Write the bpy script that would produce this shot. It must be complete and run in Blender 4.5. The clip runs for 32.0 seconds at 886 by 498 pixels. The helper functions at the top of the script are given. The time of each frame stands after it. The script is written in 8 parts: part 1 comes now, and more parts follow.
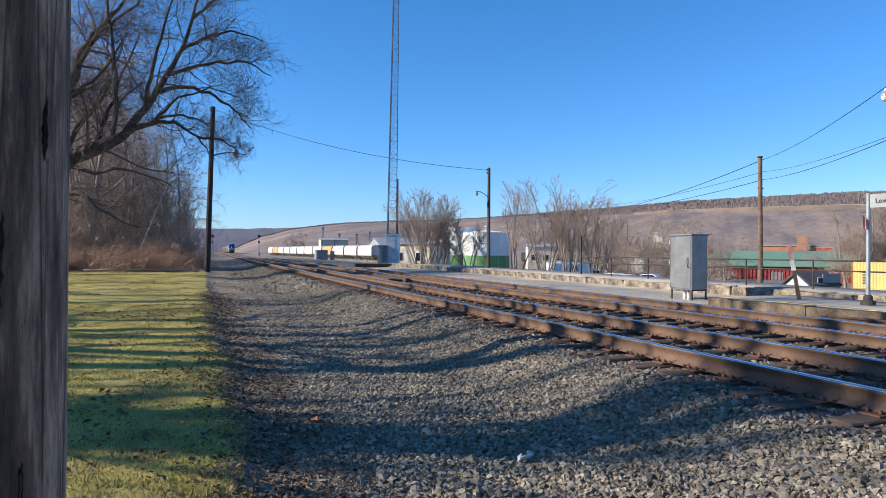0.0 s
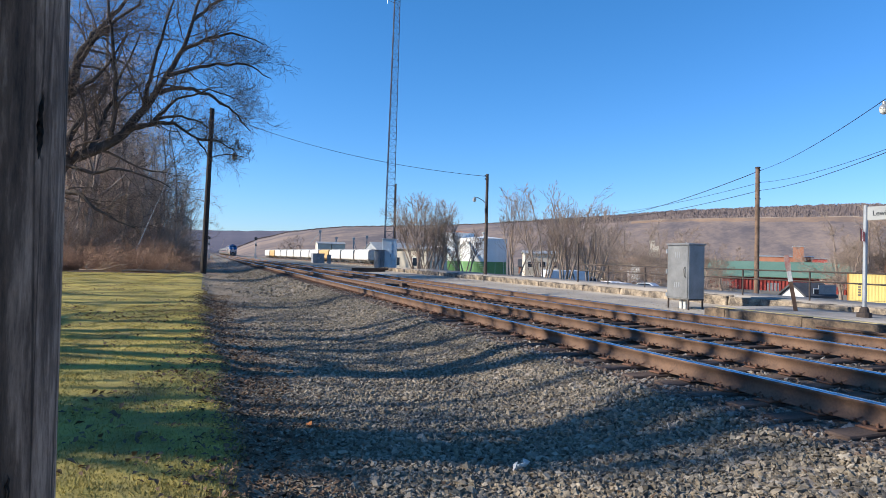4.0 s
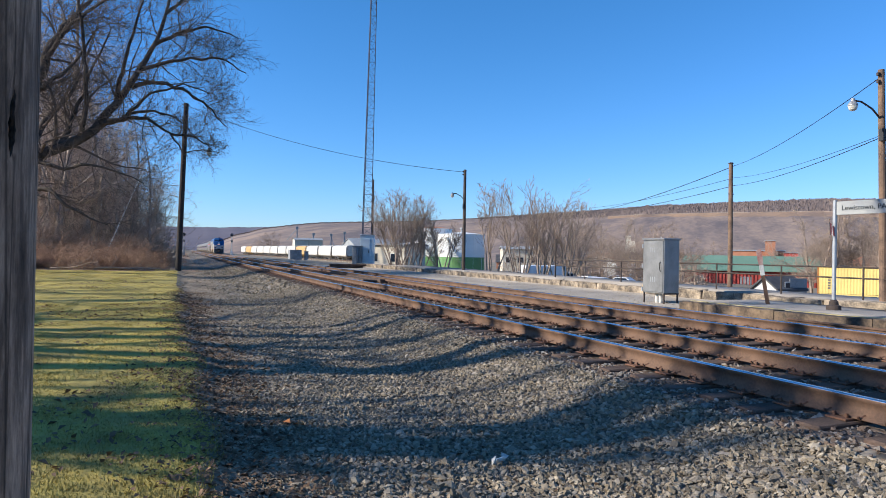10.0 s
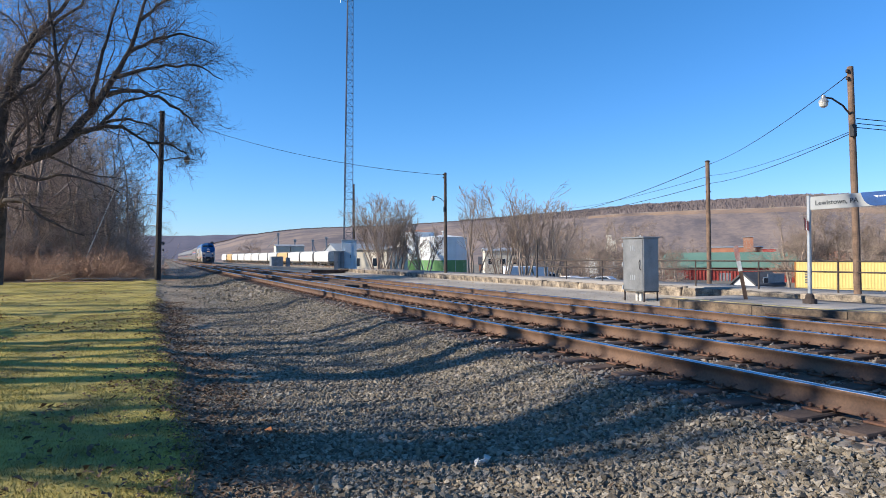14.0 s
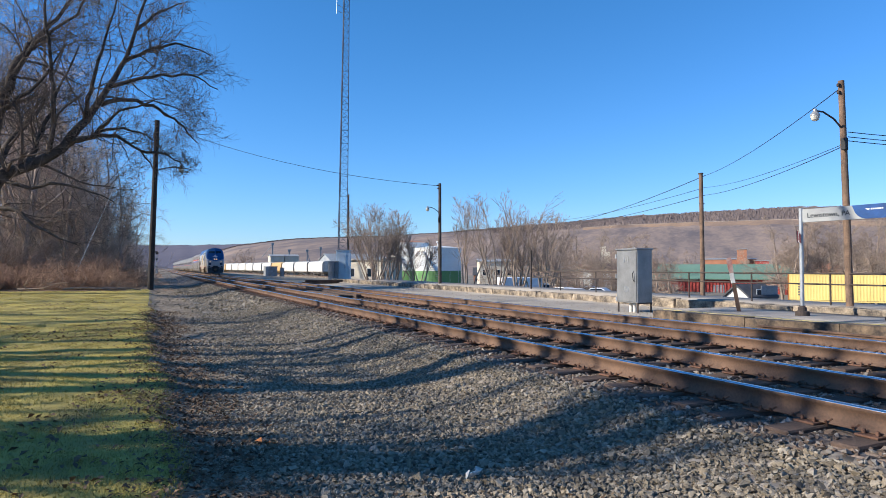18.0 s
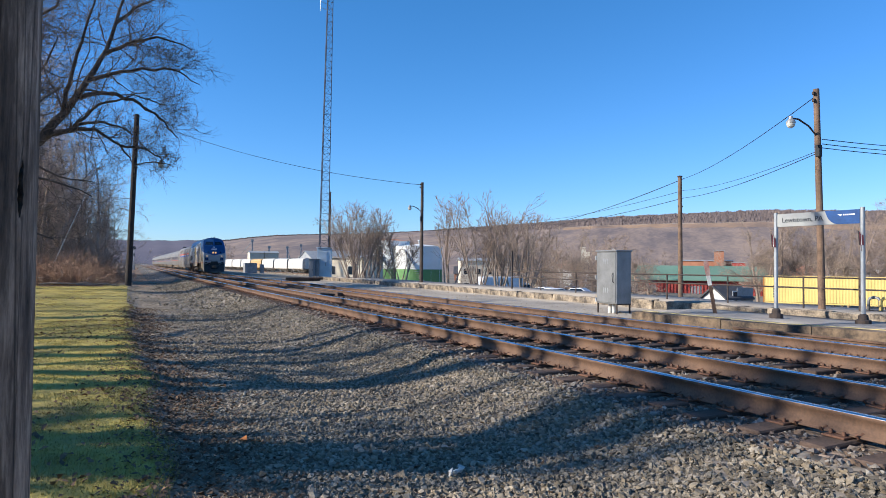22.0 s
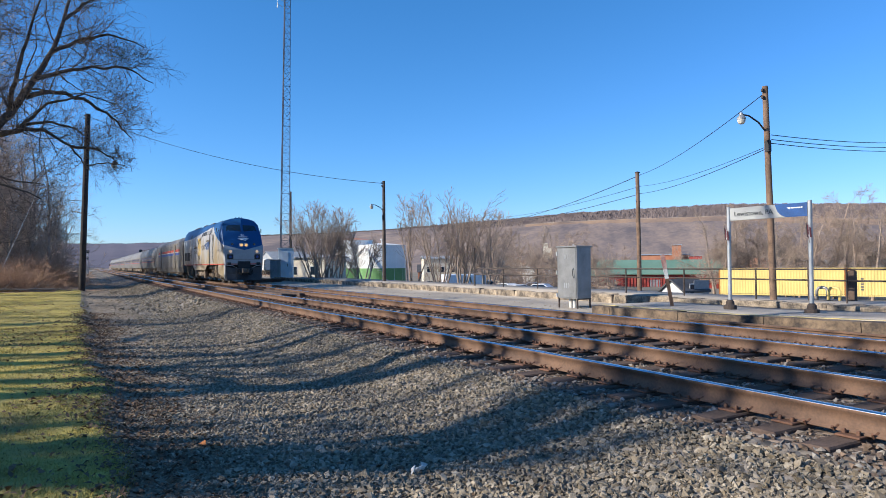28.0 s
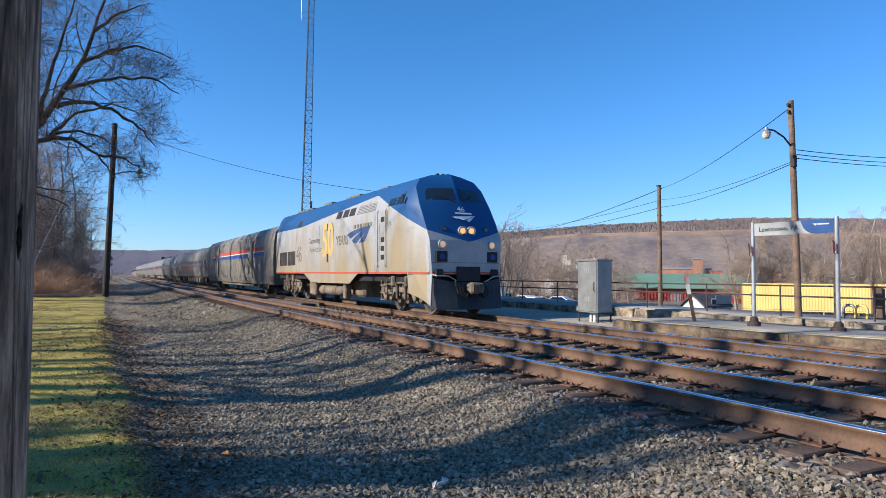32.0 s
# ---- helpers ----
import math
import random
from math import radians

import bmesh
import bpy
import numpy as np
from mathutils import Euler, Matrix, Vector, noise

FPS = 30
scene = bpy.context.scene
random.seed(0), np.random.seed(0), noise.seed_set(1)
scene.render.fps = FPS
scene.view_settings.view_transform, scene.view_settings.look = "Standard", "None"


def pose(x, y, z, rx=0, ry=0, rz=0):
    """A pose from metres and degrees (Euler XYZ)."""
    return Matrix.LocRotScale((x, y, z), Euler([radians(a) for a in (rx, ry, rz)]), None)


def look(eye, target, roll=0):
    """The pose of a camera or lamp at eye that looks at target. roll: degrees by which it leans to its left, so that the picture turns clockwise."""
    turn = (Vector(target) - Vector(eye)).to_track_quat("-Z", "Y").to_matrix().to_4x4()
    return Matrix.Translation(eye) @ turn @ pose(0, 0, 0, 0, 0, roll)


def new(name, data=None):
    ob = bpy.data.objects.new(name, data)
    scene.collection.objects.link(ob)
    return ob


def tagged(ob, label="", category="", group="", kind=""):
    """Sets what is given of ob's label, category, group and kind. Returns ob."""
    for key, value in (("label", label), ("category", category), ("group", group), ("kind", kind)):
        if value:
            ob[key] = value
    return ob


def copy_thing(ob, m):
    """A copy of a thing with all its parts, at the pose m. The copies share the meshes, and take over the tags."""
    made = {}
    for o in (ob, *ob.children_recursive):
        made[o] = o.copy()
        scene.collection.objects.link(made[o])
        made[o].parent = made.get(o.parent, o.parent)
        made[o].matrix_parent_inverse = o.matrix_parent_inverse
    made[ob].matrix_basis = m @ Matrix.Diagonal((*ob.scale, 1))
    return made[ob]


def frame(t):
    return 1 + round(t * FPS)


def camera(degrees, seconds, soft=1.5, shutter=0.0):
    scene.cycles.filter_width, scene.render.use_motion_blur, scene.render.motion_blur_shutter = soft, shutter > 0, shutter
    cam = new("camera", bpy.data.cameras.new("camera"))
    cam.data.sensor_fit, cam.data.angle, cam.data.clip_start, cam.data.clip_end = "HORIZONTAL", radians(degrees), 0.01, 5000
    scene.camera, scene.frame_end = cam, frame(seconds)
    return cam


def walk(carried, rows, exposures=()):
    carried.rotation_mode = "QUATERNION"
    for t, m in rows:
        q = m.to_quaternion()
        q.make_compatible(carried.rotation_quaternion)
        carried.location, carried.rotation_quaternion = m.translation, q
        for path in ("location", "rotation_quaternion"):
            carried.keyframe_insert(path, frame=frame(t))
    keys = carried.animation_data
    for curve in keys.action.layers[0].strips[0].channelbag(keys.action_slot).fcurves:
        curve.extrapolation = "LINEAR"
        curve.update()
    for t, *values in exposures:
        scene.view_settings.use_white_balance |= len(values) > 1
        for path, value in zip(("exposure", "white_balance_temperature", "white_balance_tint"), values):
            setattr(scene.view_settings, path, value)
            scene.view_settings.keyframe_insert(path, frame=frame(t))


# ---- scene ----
# ---- camera: a standing person holds it, about 1.6 m above the lawn; rows: t, x, y, z, pitch, roll, yaw
PATH = [
    (0, 0.019, 0.105, 1.139, 0.18, 0.33, -20.59),
    (0.5, 0.004, 0.102, 1.147, 0.15, 0.68, -20.85),
    (1, 0.018, 0.115, 1.148, 0.28, 0.93, -20.92),
    (1.5, 0.023, 0.132, 1.144, 0.42, 1.15, -20.77),
    (2, 0.017, 0.128, 1.144, 0.51, 1.23, -20.89),
    (2.5, 0.027, 0.140, 1.138, 0.59, 1.25, -20.84),
    (3, 0.015, 0.128, 1.142, 0.63, 1.34, -20.85),
    (3.5, 0.016, 0.132, 1.141, 0.66, 1.22, -20.84),
    (5.5, 0.014, 0.133, 1.146, 0.65, 1.37, -20.97),
    (6, 0.014, 0.131, 1.141, 0.77, 1.23, -21.12),
    (6.5, 0.013, 0.131, 1.144, 0.62, 1.31, -21.65),
    (7, 0.012, 0.133, 1.142, 0.46, 0.90, -22.58),
    (7.5, 0.012, 0.139, 1.146, 0.35, 1.19, -22.96),
    (8, 0.012, 0.140, 1.146, 0.42, 1.15, -23.38),
    (8.5, 0.010, 0.137, 1.154, 0.73, 1.26, -23.22),
    (9, 0.011, 0.135, 1.150, 0.82, 1.34, -22.84),
    (9.5, 0.010, 0.137, 1.145, 0.72, 1.21, -22.75),
    (10, 0.014, 0.128, 1.143, 0.32, 0.97, -22.80),
    (10.5, 0.014, 0.135, 1.142, 0.09, 1.05, -22.85),
    (11, 0.016, 0.134, 1.140, -0.01, 0.81, -22.95),
    (11.5, 0.014, 0.135, 1.139, -0.05, 0.82, -23.00),
    (12, 0.010, 0.144, 1.144, 0.08, 0.14, -22.97),
    (12.5, 0.016, 0.133, 1.144, 0.40, -0.33, -23.03),
    (13, 0.017, 0.135, 1.140, 0.57, -0.11, -23.06),
    (13.5, 0.032, 0.107, 1.144, 0.63, -0.35, -23.48),
    (14, 0.046, 0.113, 1.139, 0.61, -0.33, -24.35),
    (14.5, 0.028, 0.103, 1.145, 0.75, -0.23, -23.51),
    (15, 0.028, 0.111, 1.146, 0.78, 0.53, -24.28),
    (15.5, 0.029, 0.122, 1.147, 0.89, 0.89, -24.64),
    (17.5, 0.046, 0.092, 1.150, 1.40, 0.55, -24.95),
    (18, 0.069, 0.110, 1.138, 1.55, -0.07, -24.82),
    (18.5, 0.056, 0.097, 1.138, 1.73, -0.34, -24.42),
    (19, -0.028, 0.117, 1.167, 2.84, -0.36, -23.90),
    (19.5, -0.042, 0.107, 1.158, 2.76, -0.50, -22.12),
    (20, -0.005, 0.067, 1.159, 1.88, -1.49, -24.62),
    (20.5, -0.007, 0.061, 1.170, 1.91, -1.04, -24.52),
    (21, -0.013, 0.048, 1.167, 1.71, -0.84, -24.54),
    (21.5, -0.018, 0.035, 1.168, 1.51, 0.36, -26.28),
    (22, -0.020, 0.019, 1.173, 1.42, 0.54, -26.50),
    (22.5, -0.014, -0.003, 1.168, 1.06, 0.37, -28.74),
    (23, -0.003, -0.006, 1.163, 0.08, -0.28, -29.29),
    (23.5, -0.006, 0.007, 1.166, 0.08, 0.00, -29.71),
    (24, -0.007, 0.005, 1.165, 0.33, 0.37, -30.34),
    (24.5, 0.003, 0.011, 1.168, 0.53, 0.16, -30.23),
    (25, 0.023, 0.021, 1.160, 0.86, -0.33, -29.49),
    (25.5, 0.021, 0.014, 1.164, 0.93, -0.58, -29.18),
    (27.5, -0.002, -0.010, 1.170, 1.17, -0.21, -29.84),
    (28, 0.010, -0.007, 1.170, 1.26, -0.48, -29.74),
    (28.5, 0.035, 0.013, 1.179, 1.51, -0.27, -29.53),
    (29, 0.001, -0.012, 1.176, 2.00, -0.67, -29.04),
    (29.5, -0.026, -0.017, 1.179, 1.12, -1.15, -27.79),
    (30, -0.024, -0.014, 1.178, 0.96, -1.14, -27.37),
    (30.5, -0.026, -0.007, 1.189, 1.36, -0.56, -27.80),
    (31, -0.036, 0.007, 1.201, 1.48, -0.22, -28.08),
    (31.5, -0.039, 0.008, 1.203, 1.87, 0.16, -28.19),
    (32, -0.039, 0.006, 1.202, 2.21, 0.28, -28.11),
]
cam = camera(68.66, 32.0, soft=0.8)
walk(cam, [(t, pose(x, y, z, 90 + p, 0, yaw) @ pose(0, 0, 0, 0, 0, r)) for t, x, y, z, p, r, yaw in PATH])

# ---- light: a clear winter sky, low sun from beyond the trees on the lawn side
SUN_BEARING, SUN_UP = -77.0, 27.0
world = bpy.data.worlds.new("sky")
scene.world = world
world.use_nodes = True
wn = world.node_tree.nodes
sky = wn.new("ShaderNodeTexSky")
sky.sky_type, sky.sun_disc = "NISHITA", False
sky.sun_elevation, sky.sun_rotation = radians(SUN_UP), radians(SUN_BEARING)
sky.altitude, sky.air_density, sky.dust_density, sky.ozone_density = 150, 1.0, 0.1, 1.6
rich = wn.new("ShaderNodeHueSaturation")
rich.inputs["Saturation"].default_value = 1.1
world.node_tree.links.new(sky.outputs[0], rich.inputs["Color"])
cool = wn.new("ShaderNodeMixRGB")
cool.blend_type = "MULTIPLY"
cool.inputs[0].default_value = 1.0
cool.inputs[2].default_value = (0.56, 0.875, 1.23, 1)
world.node_tree.links.new(rich.outputs[0], cool.inputs[1])
split, join = wn.new("ShaderNodeSeparateColor"), wn.new("ShaderNodeCombineColor")
world.node_tree.links.new(cool.outputs[0], split.inputs[0])
for i, (gain, power) in enumerate(((0.785, 1.2), (1.113, 0.9), (1.105, 1.0))):
    pw, ga = wn.new("ShaderNodeMath"), wn.new("ShaderNodeMath")
    pw.operation, ga.operation = "POWER", "MULTIPLY"
    pw.inputs[1].default_value, ga.inputs[1].default_value = power, gain
    world.node_tree.links.new(split.outputs[i], pw.inputs[0])
    world.node_tree.links.new(pw.outputs[0], ga.inputs[0])
    world.node_tree.links.new(ga.outputs[0], join.inputs[i])
world.node_tree.links.new(join.outputs[0], wn["Background"].inputs[0])
wn["Background"].inputs[1].default_value = 0.096
sun = new("sun", bpy.data.lights.new("sun", "SUN"))
sun.data.energy, sun.data.angle, sun.data.color = 5.0, radians(0.55), (1.0, 0.93, 0.82)
sb, su = radians(SUN_BEARING), radians(SUN_UP)
sun.matrix_world = look((0, 0, 60), Vector((0, 0, 60)) - Vector((math.sin(sb) * math.cos(su), math.cos(sb) * math.cos(su), math.sin(su))))
scene.view_settings.exposure = 0.6

# ---- materials
def mat(name, base, rough=0.8, metal=0.0, dark=None, scale=6.0, bump=0.0, bump_scale=30.0, spec=0.3, fine=None, rand=0.0, span=(0.5, 0.9)):
    """A procedural surface: base colour broken up by noise at two scales towards `dark`, with fine relief."""
    m = bpy.data.materials.new(name)
    m.use_nodes = True
    n, l = m.node_tree.nodes, m.node_tree.links
    b = n["Principled BSDF"]
    b.inputs["Roughness"].default_value, b.inputs["Metallic"].default_value = rough, metal
    b.inputs["Specular IOR Level"].default_value = spec
    tc = n.new("ShaderNodeTexCoord")
    dark = dark or tuple(c * 0.6 for c in base)
    n1, n2 = n.new("ShaderNodeTexNoise"), n.new("ShaderNodeTexNoise")
    n1.inputs["Scale"].default_value, n1.inputs["Detail"].default_value = scale, 5
    n2.inputs["Scale"].default_value, n2.inputs["Detail"].default_value = fine or scale * 9, 3
    add = n.new("ShaderNodeMath")
    add.operation = "MULTIPLY_ADD"
    add.inputs[1].default_value = 0.45
    l.new(tc.outputs["Object"], n1.inputs["Vector"])
    l.new(tc.outputs["Object"], n2.inputs["Vector"])
    l.new(n2.outputs["Fac"], add.inputs[0])
    l.new(n1.outputs["Fac"], add.inputs[2])
    ramp = n.new("ShaderNodeValToRGB")
    ramp.color_ramp.elements[0].position, ramp.color_ramp.elements[0].color = span[0], (*dark, 1)
    ramp.color_ramp.elements[1].position, ramp.color_ramp.elements[1].color = span[1], (*base, 1)
    l.new(add.outputs[0], ramp.inputs[0])
    out = ramp.outputs[0]
    if rand:
        oi, geo = n.new("ShaderNodeObjectInfo"), n.new("ShaderNodeNewGeometry")
        sm = n.new("ShaderNodeMath")
        sm.operation = "ADD"
        l.new(oi.outputs["Random"], sm.inputs[0])
        l.new(geo.outputs["Random Per Island"], sm.inputs[1])
        mp = n.new("ShaderNodeMapRange")
        mp.inputs["From Max"].default_value = 2.0
        mp.inputs["To Min"].default_value, mp.inputs["To Max"].default_value = 1 - rand, 1 + rand
        l.new(sm.outputs[0], mp.inputs["Value"])
        hv = n.new("ShaderNodeHueSaturation")
        l.new(mp.outputs[0], hv.inputs["Value"])
        l.new(out, hv.inputs["Color"])
        out = hv.outputs[0]
    l.new(out, b.inputs["Base Color"])
    if bump:
        n3, bp = n.new("ShaderNodeTexNoise"), n.new("ShaderNodeBump")
        n3.inputs["Scale"].default_value, n3.inputs["Detail"].default_value = bump_scale, 6
        bp.inputs["Strength"].default_value, bp.inputs["Distance"].default_value = bump, 0.02
        l.new(tc.outputs["Object"], n3.inputs["Vector"])
        l.new(n3.outputs["Fac"], bp.inputs["Height"])
        l.new(bp.outputs[0], b.inputs["Normal"])
    return m


def glow(name, colour, strength):
    m = bpy.data.materials.new(name)
    m.use_nodes = True
    b = m.node_tree.nodes["Principled BSDF"]
    b.inputs["Base Color"].default_value = (*colour, 1)
    b.inputs["Emission Color"].default_value = (*colour, 1)
    b.inputs["Emission Strength"].default_value = strength
    return m


def glass(name, colour=(0.02, 0.025, 0.03), rough=0.05):
    m = bpy.data.materials.new(name)
    m.use_nodes = True
    b = m.node_tree.nodes["Principled BSDF"]
    b.inputs["Base Color"].default_value = (*colour, 1)
    b.inputs["Roughness"].default_value, b.inputs["Specular IOR Level"].default_value = rough, 0.6
    return m


def voro(m, scale, strength, dist, bump_to=True, tint=0.5):
    """Adds a stony cell relief and cell-by-cell shade to a material from mat()."""
    n, l = m.node_tree.nodes, m.node_tree.links
    b = n["Principled BSDF"]
    tc = [x for x in n if x.bl_idname == "ShaderNodeTexCoord"][0]
    v = n.new("ShaderNodeTexVoronoi")
    v.inputs["Scale"].default_value = scale
    l.new(tc.outputs["Object"], v.inputs["Vector"])
    bp = n.new("ShaderNodeBump")
    bp.inputs["Strength"].default_value, bp.inputs["Distance"].default_value = strength, dist
    bp.invert = True
    l.new(v.outputs["Distance"], bp.inputs["Height"])
    l.new(bp.outputs[0], b.inputs["Normal"])
    src = b.inputs["Base Color"].links[0].from_socket
    hv, mp, sp = n.new("ShaderNodeHueSaturation"), n.new("ShaderNodeMapRange"), n.new("ShaderNodeSeparateColor")
    l.new(v.outputs["Color"], sp.inputs[0])
    l.new(sp.outputs[0], mp.inputs["Value"])
    mp.inputs["To Min"].default_value, mp.inputs["To Max"].default_value = 1 - tint, 1 + tint
    l.new(mp.outputs[0], hv.inputs["Value"])
    l.new(src, hv.inputs["Color"])
    l.new(hv.outputs[0], b.inputs["Base Color"])
    return m


M = {}
M["lawn"] = mat("lawn", (0.45, 0.35, 0.085), 0.95, dark=(0.22, 0.175, 0.06), scale=1.3, fine=7, bump=1.0, bump_scale=16)
M["ballast"] = voro(mat("ballast", (0.22, 0.186, 0.15), 0.9, dark=(0.085, 0.073, 0.06), scale=0.9, fine=6), 9, 0.9, 0.05, tint=0.6)
M["track_bed"] = voro(mat("rusty_track_bed", (0.19, 0.14, 0.105), 0.9, dark=(0.085, 0.065, 0.052), scale=0.9, fine=6), 11, 0.9, 0.05, tint=0.6)
M["path"] = voro(mat("fine_gravel", (0.27, 0.21, 0.145), 0.9, dark=(0.10, 0.08, 0.06), scale=0.55, fine=5), 10, 0.8, 0.04, tint=0.5)
M["brush_floor"] = mat("leaf_litter", (0.33, 0.22, 0.14), 0.95, dark=(0.18, 0.12, 0.08), scale=0.4, fine=8, bump=0.8, bump_scale=8)
M["valley"] = mat("valley_floor", (0.25, 0.21, 0.16), 0.95, dark=(0.14, 0.12, 0.09), scale=0.03, fine=0.9)
M["asphalt"] = mat("old_asphalt", (0.37, 0.325, 0.275), 0.9, dark=(0.22, 0.195, 0.17), scale=0.5, fine=40, bump=0.3, bump_scale=60)
M["tan_gravel"] = mat("trodden_tan_gravel", (0.40, 0.345, 0.28), 0.95, dark=(0.24, 0.21, 0.175), scale=0.45, fine=14, bump=0.5, bump_scale=30)
# platform edge: tan-brown stain, its near-black blotches painting in the shade on the slabs
M["platform_edge"] = mat("stained_and_shaded_concrete_edge", (0.25, 0.175, 0.11), 0.92, dark=(0.06, 0.047, 0.038), scale=1.9, fine=16, span=(0.58, 0.92), bump=0.7, bump_scale=14)
M["stone"] = mat("kerb_stone", (0.37, 0.295, 0.21), 0.9, dark=(0.075, 0.062, 0.05), scale=2.6, fine=22, span=(0.58, 0.92), bump=0.6, bump_scale=14, rand=0.25)
M["yellow_line"] = mat("worn_yellow_paint", (0.60, 0.45, 0.12), 0.8, dark=(0.38, 0.32, 0.20), scale=2.5, fine=20)
M["rail_rust"] = mat("rusty_rail", (0.165, 0.096, 0.06), 0.8, dark=(0.08, 0.05, 0.036), scale=2.5, fine=40, bump=0.15, bump_scale=60)
M["rail_top"] = mat("polished_rail", (0.75, 0.75, 0.78), 0.25, 1.0, dark=(0.45, 0.44, 0.44), scale=3, fine=30)
M["tie"] = mat("creosoted_timber", (0.12, 0.08, 0.06), 0.9, dark=(0.055, 0.039, 0.031), scale=3, fine=40, bump=0.6, bump_scale=25, rand=0.3)
M["plate"] = mat("rusty_plate", (0.16, 0.08, 0.05), 0.85, dark=(0.08, 0.045, 0.03), scale=5, fine=50, rand=0.2)
M["galv"] = mat("galvanised_steel", (0.42, 0.44, 0.45), 0.55, 0.6, dark=(0.30, 0.31, 0.32), scale=4, fine=30, spec=0.4)
M["cabinet"] = mat("dull_aluminium", (0.29, 0.292, 0.288), 0.45, 0.45, dark=(0.20, 0.202, 0.20), scale=3, fine=25)
M["lamp_metal"] = mat("grey_lamp_metal", (0.45, 0.44, 0.42), 0.5, 0.4, scale=6)
M["yellow"] = mat("yellow_container_paint", (0.74, 0.56, 0.19), 0.55, dark=(0.64, 0.47, 0.16), scale=0.6, fine=5)
M["white_pipe"] = mat("white_pvc", (0.7, 0.68, 0.62), 0.5, scale=6)
M["pole"] = mat("brown_pole_wood", (0.235, 0.15, 0.10), 0.9, dark=(0.09, 0.062, 0.046), scale=3, fine=25, bump=0.4, bump_scale=20)
M["pole_grey"] = mat("dark_grey_pole_wood", (0.13, 0.098, 0.076), 0.9, dark=(0.06, 0.048, 0.04), scale=3, fine=25, bump=0.4, bump_scale=20)
M["pole_dark"] = mat("tarred_pole_wood", (0.055, 0.045, 0.04), 0.9, dark=(0.03, 0.026, 0.024), scale=3, fine=25, bump=0.4, bump_scale=20)
M["wire"] = mat("black_cable", (0.02, 0.02, 0.022), 0.7)
M["steel_dark"] = mat("dark_fence_steel", (0.085, 0.065, 0.055), 0.8, 0.2, scale=8)
M["tower"] = mat("tower_steel", (0.045, 0.06, 0.095), 0.7, 0.1, dark=(0.03, 0.04, 0.065), scale=2)
M["bark"] = mat("tree_bark", (0.125, 0.10, 0.082), 0.95, dark=(0.042, 0.035, 0.03), scale=2.5, fine=18, bump=0.7, bump_scale=12)
M["twig"] = mat("twigs", (0.54, 0.42, 0.33), 0.95, dark=(0.32, 0.24, 0.19), scale=0.7, fine=3, rand=0.5)
M["twig_dark"] = mat("old_tree_twigs", (0.17, 0.13, 0.105), 0.95, dark=(0.09, 0.07, 0.058), scale=1.5)
M["wood_bark"] = mat("grey_brown_bark", (0.42, 0.335, 0.27), 0.95, dark=(0.26, 0.20, 0.165), scale=1.5, fine=14)
M["stem"] = mat("grey_brown_stems", (0.36, 0.28, 0.225), 0.95, dark=(0.19, 0.145, 0.115), scale=2, fine=14)
M["thicket"] = mat("thicket_twigs", (0.40, 0.30, 0.235), 0.95, dark=(0.22, 0.165, 0.13), scale=1.5, rand=0.25)
M["brush"] = mat("dry_brush_stems", (0.43, 0.275, 0.185), 0.95, dark=(0.25, 0.155, 0.105), scale=1.2, rand=0.35)


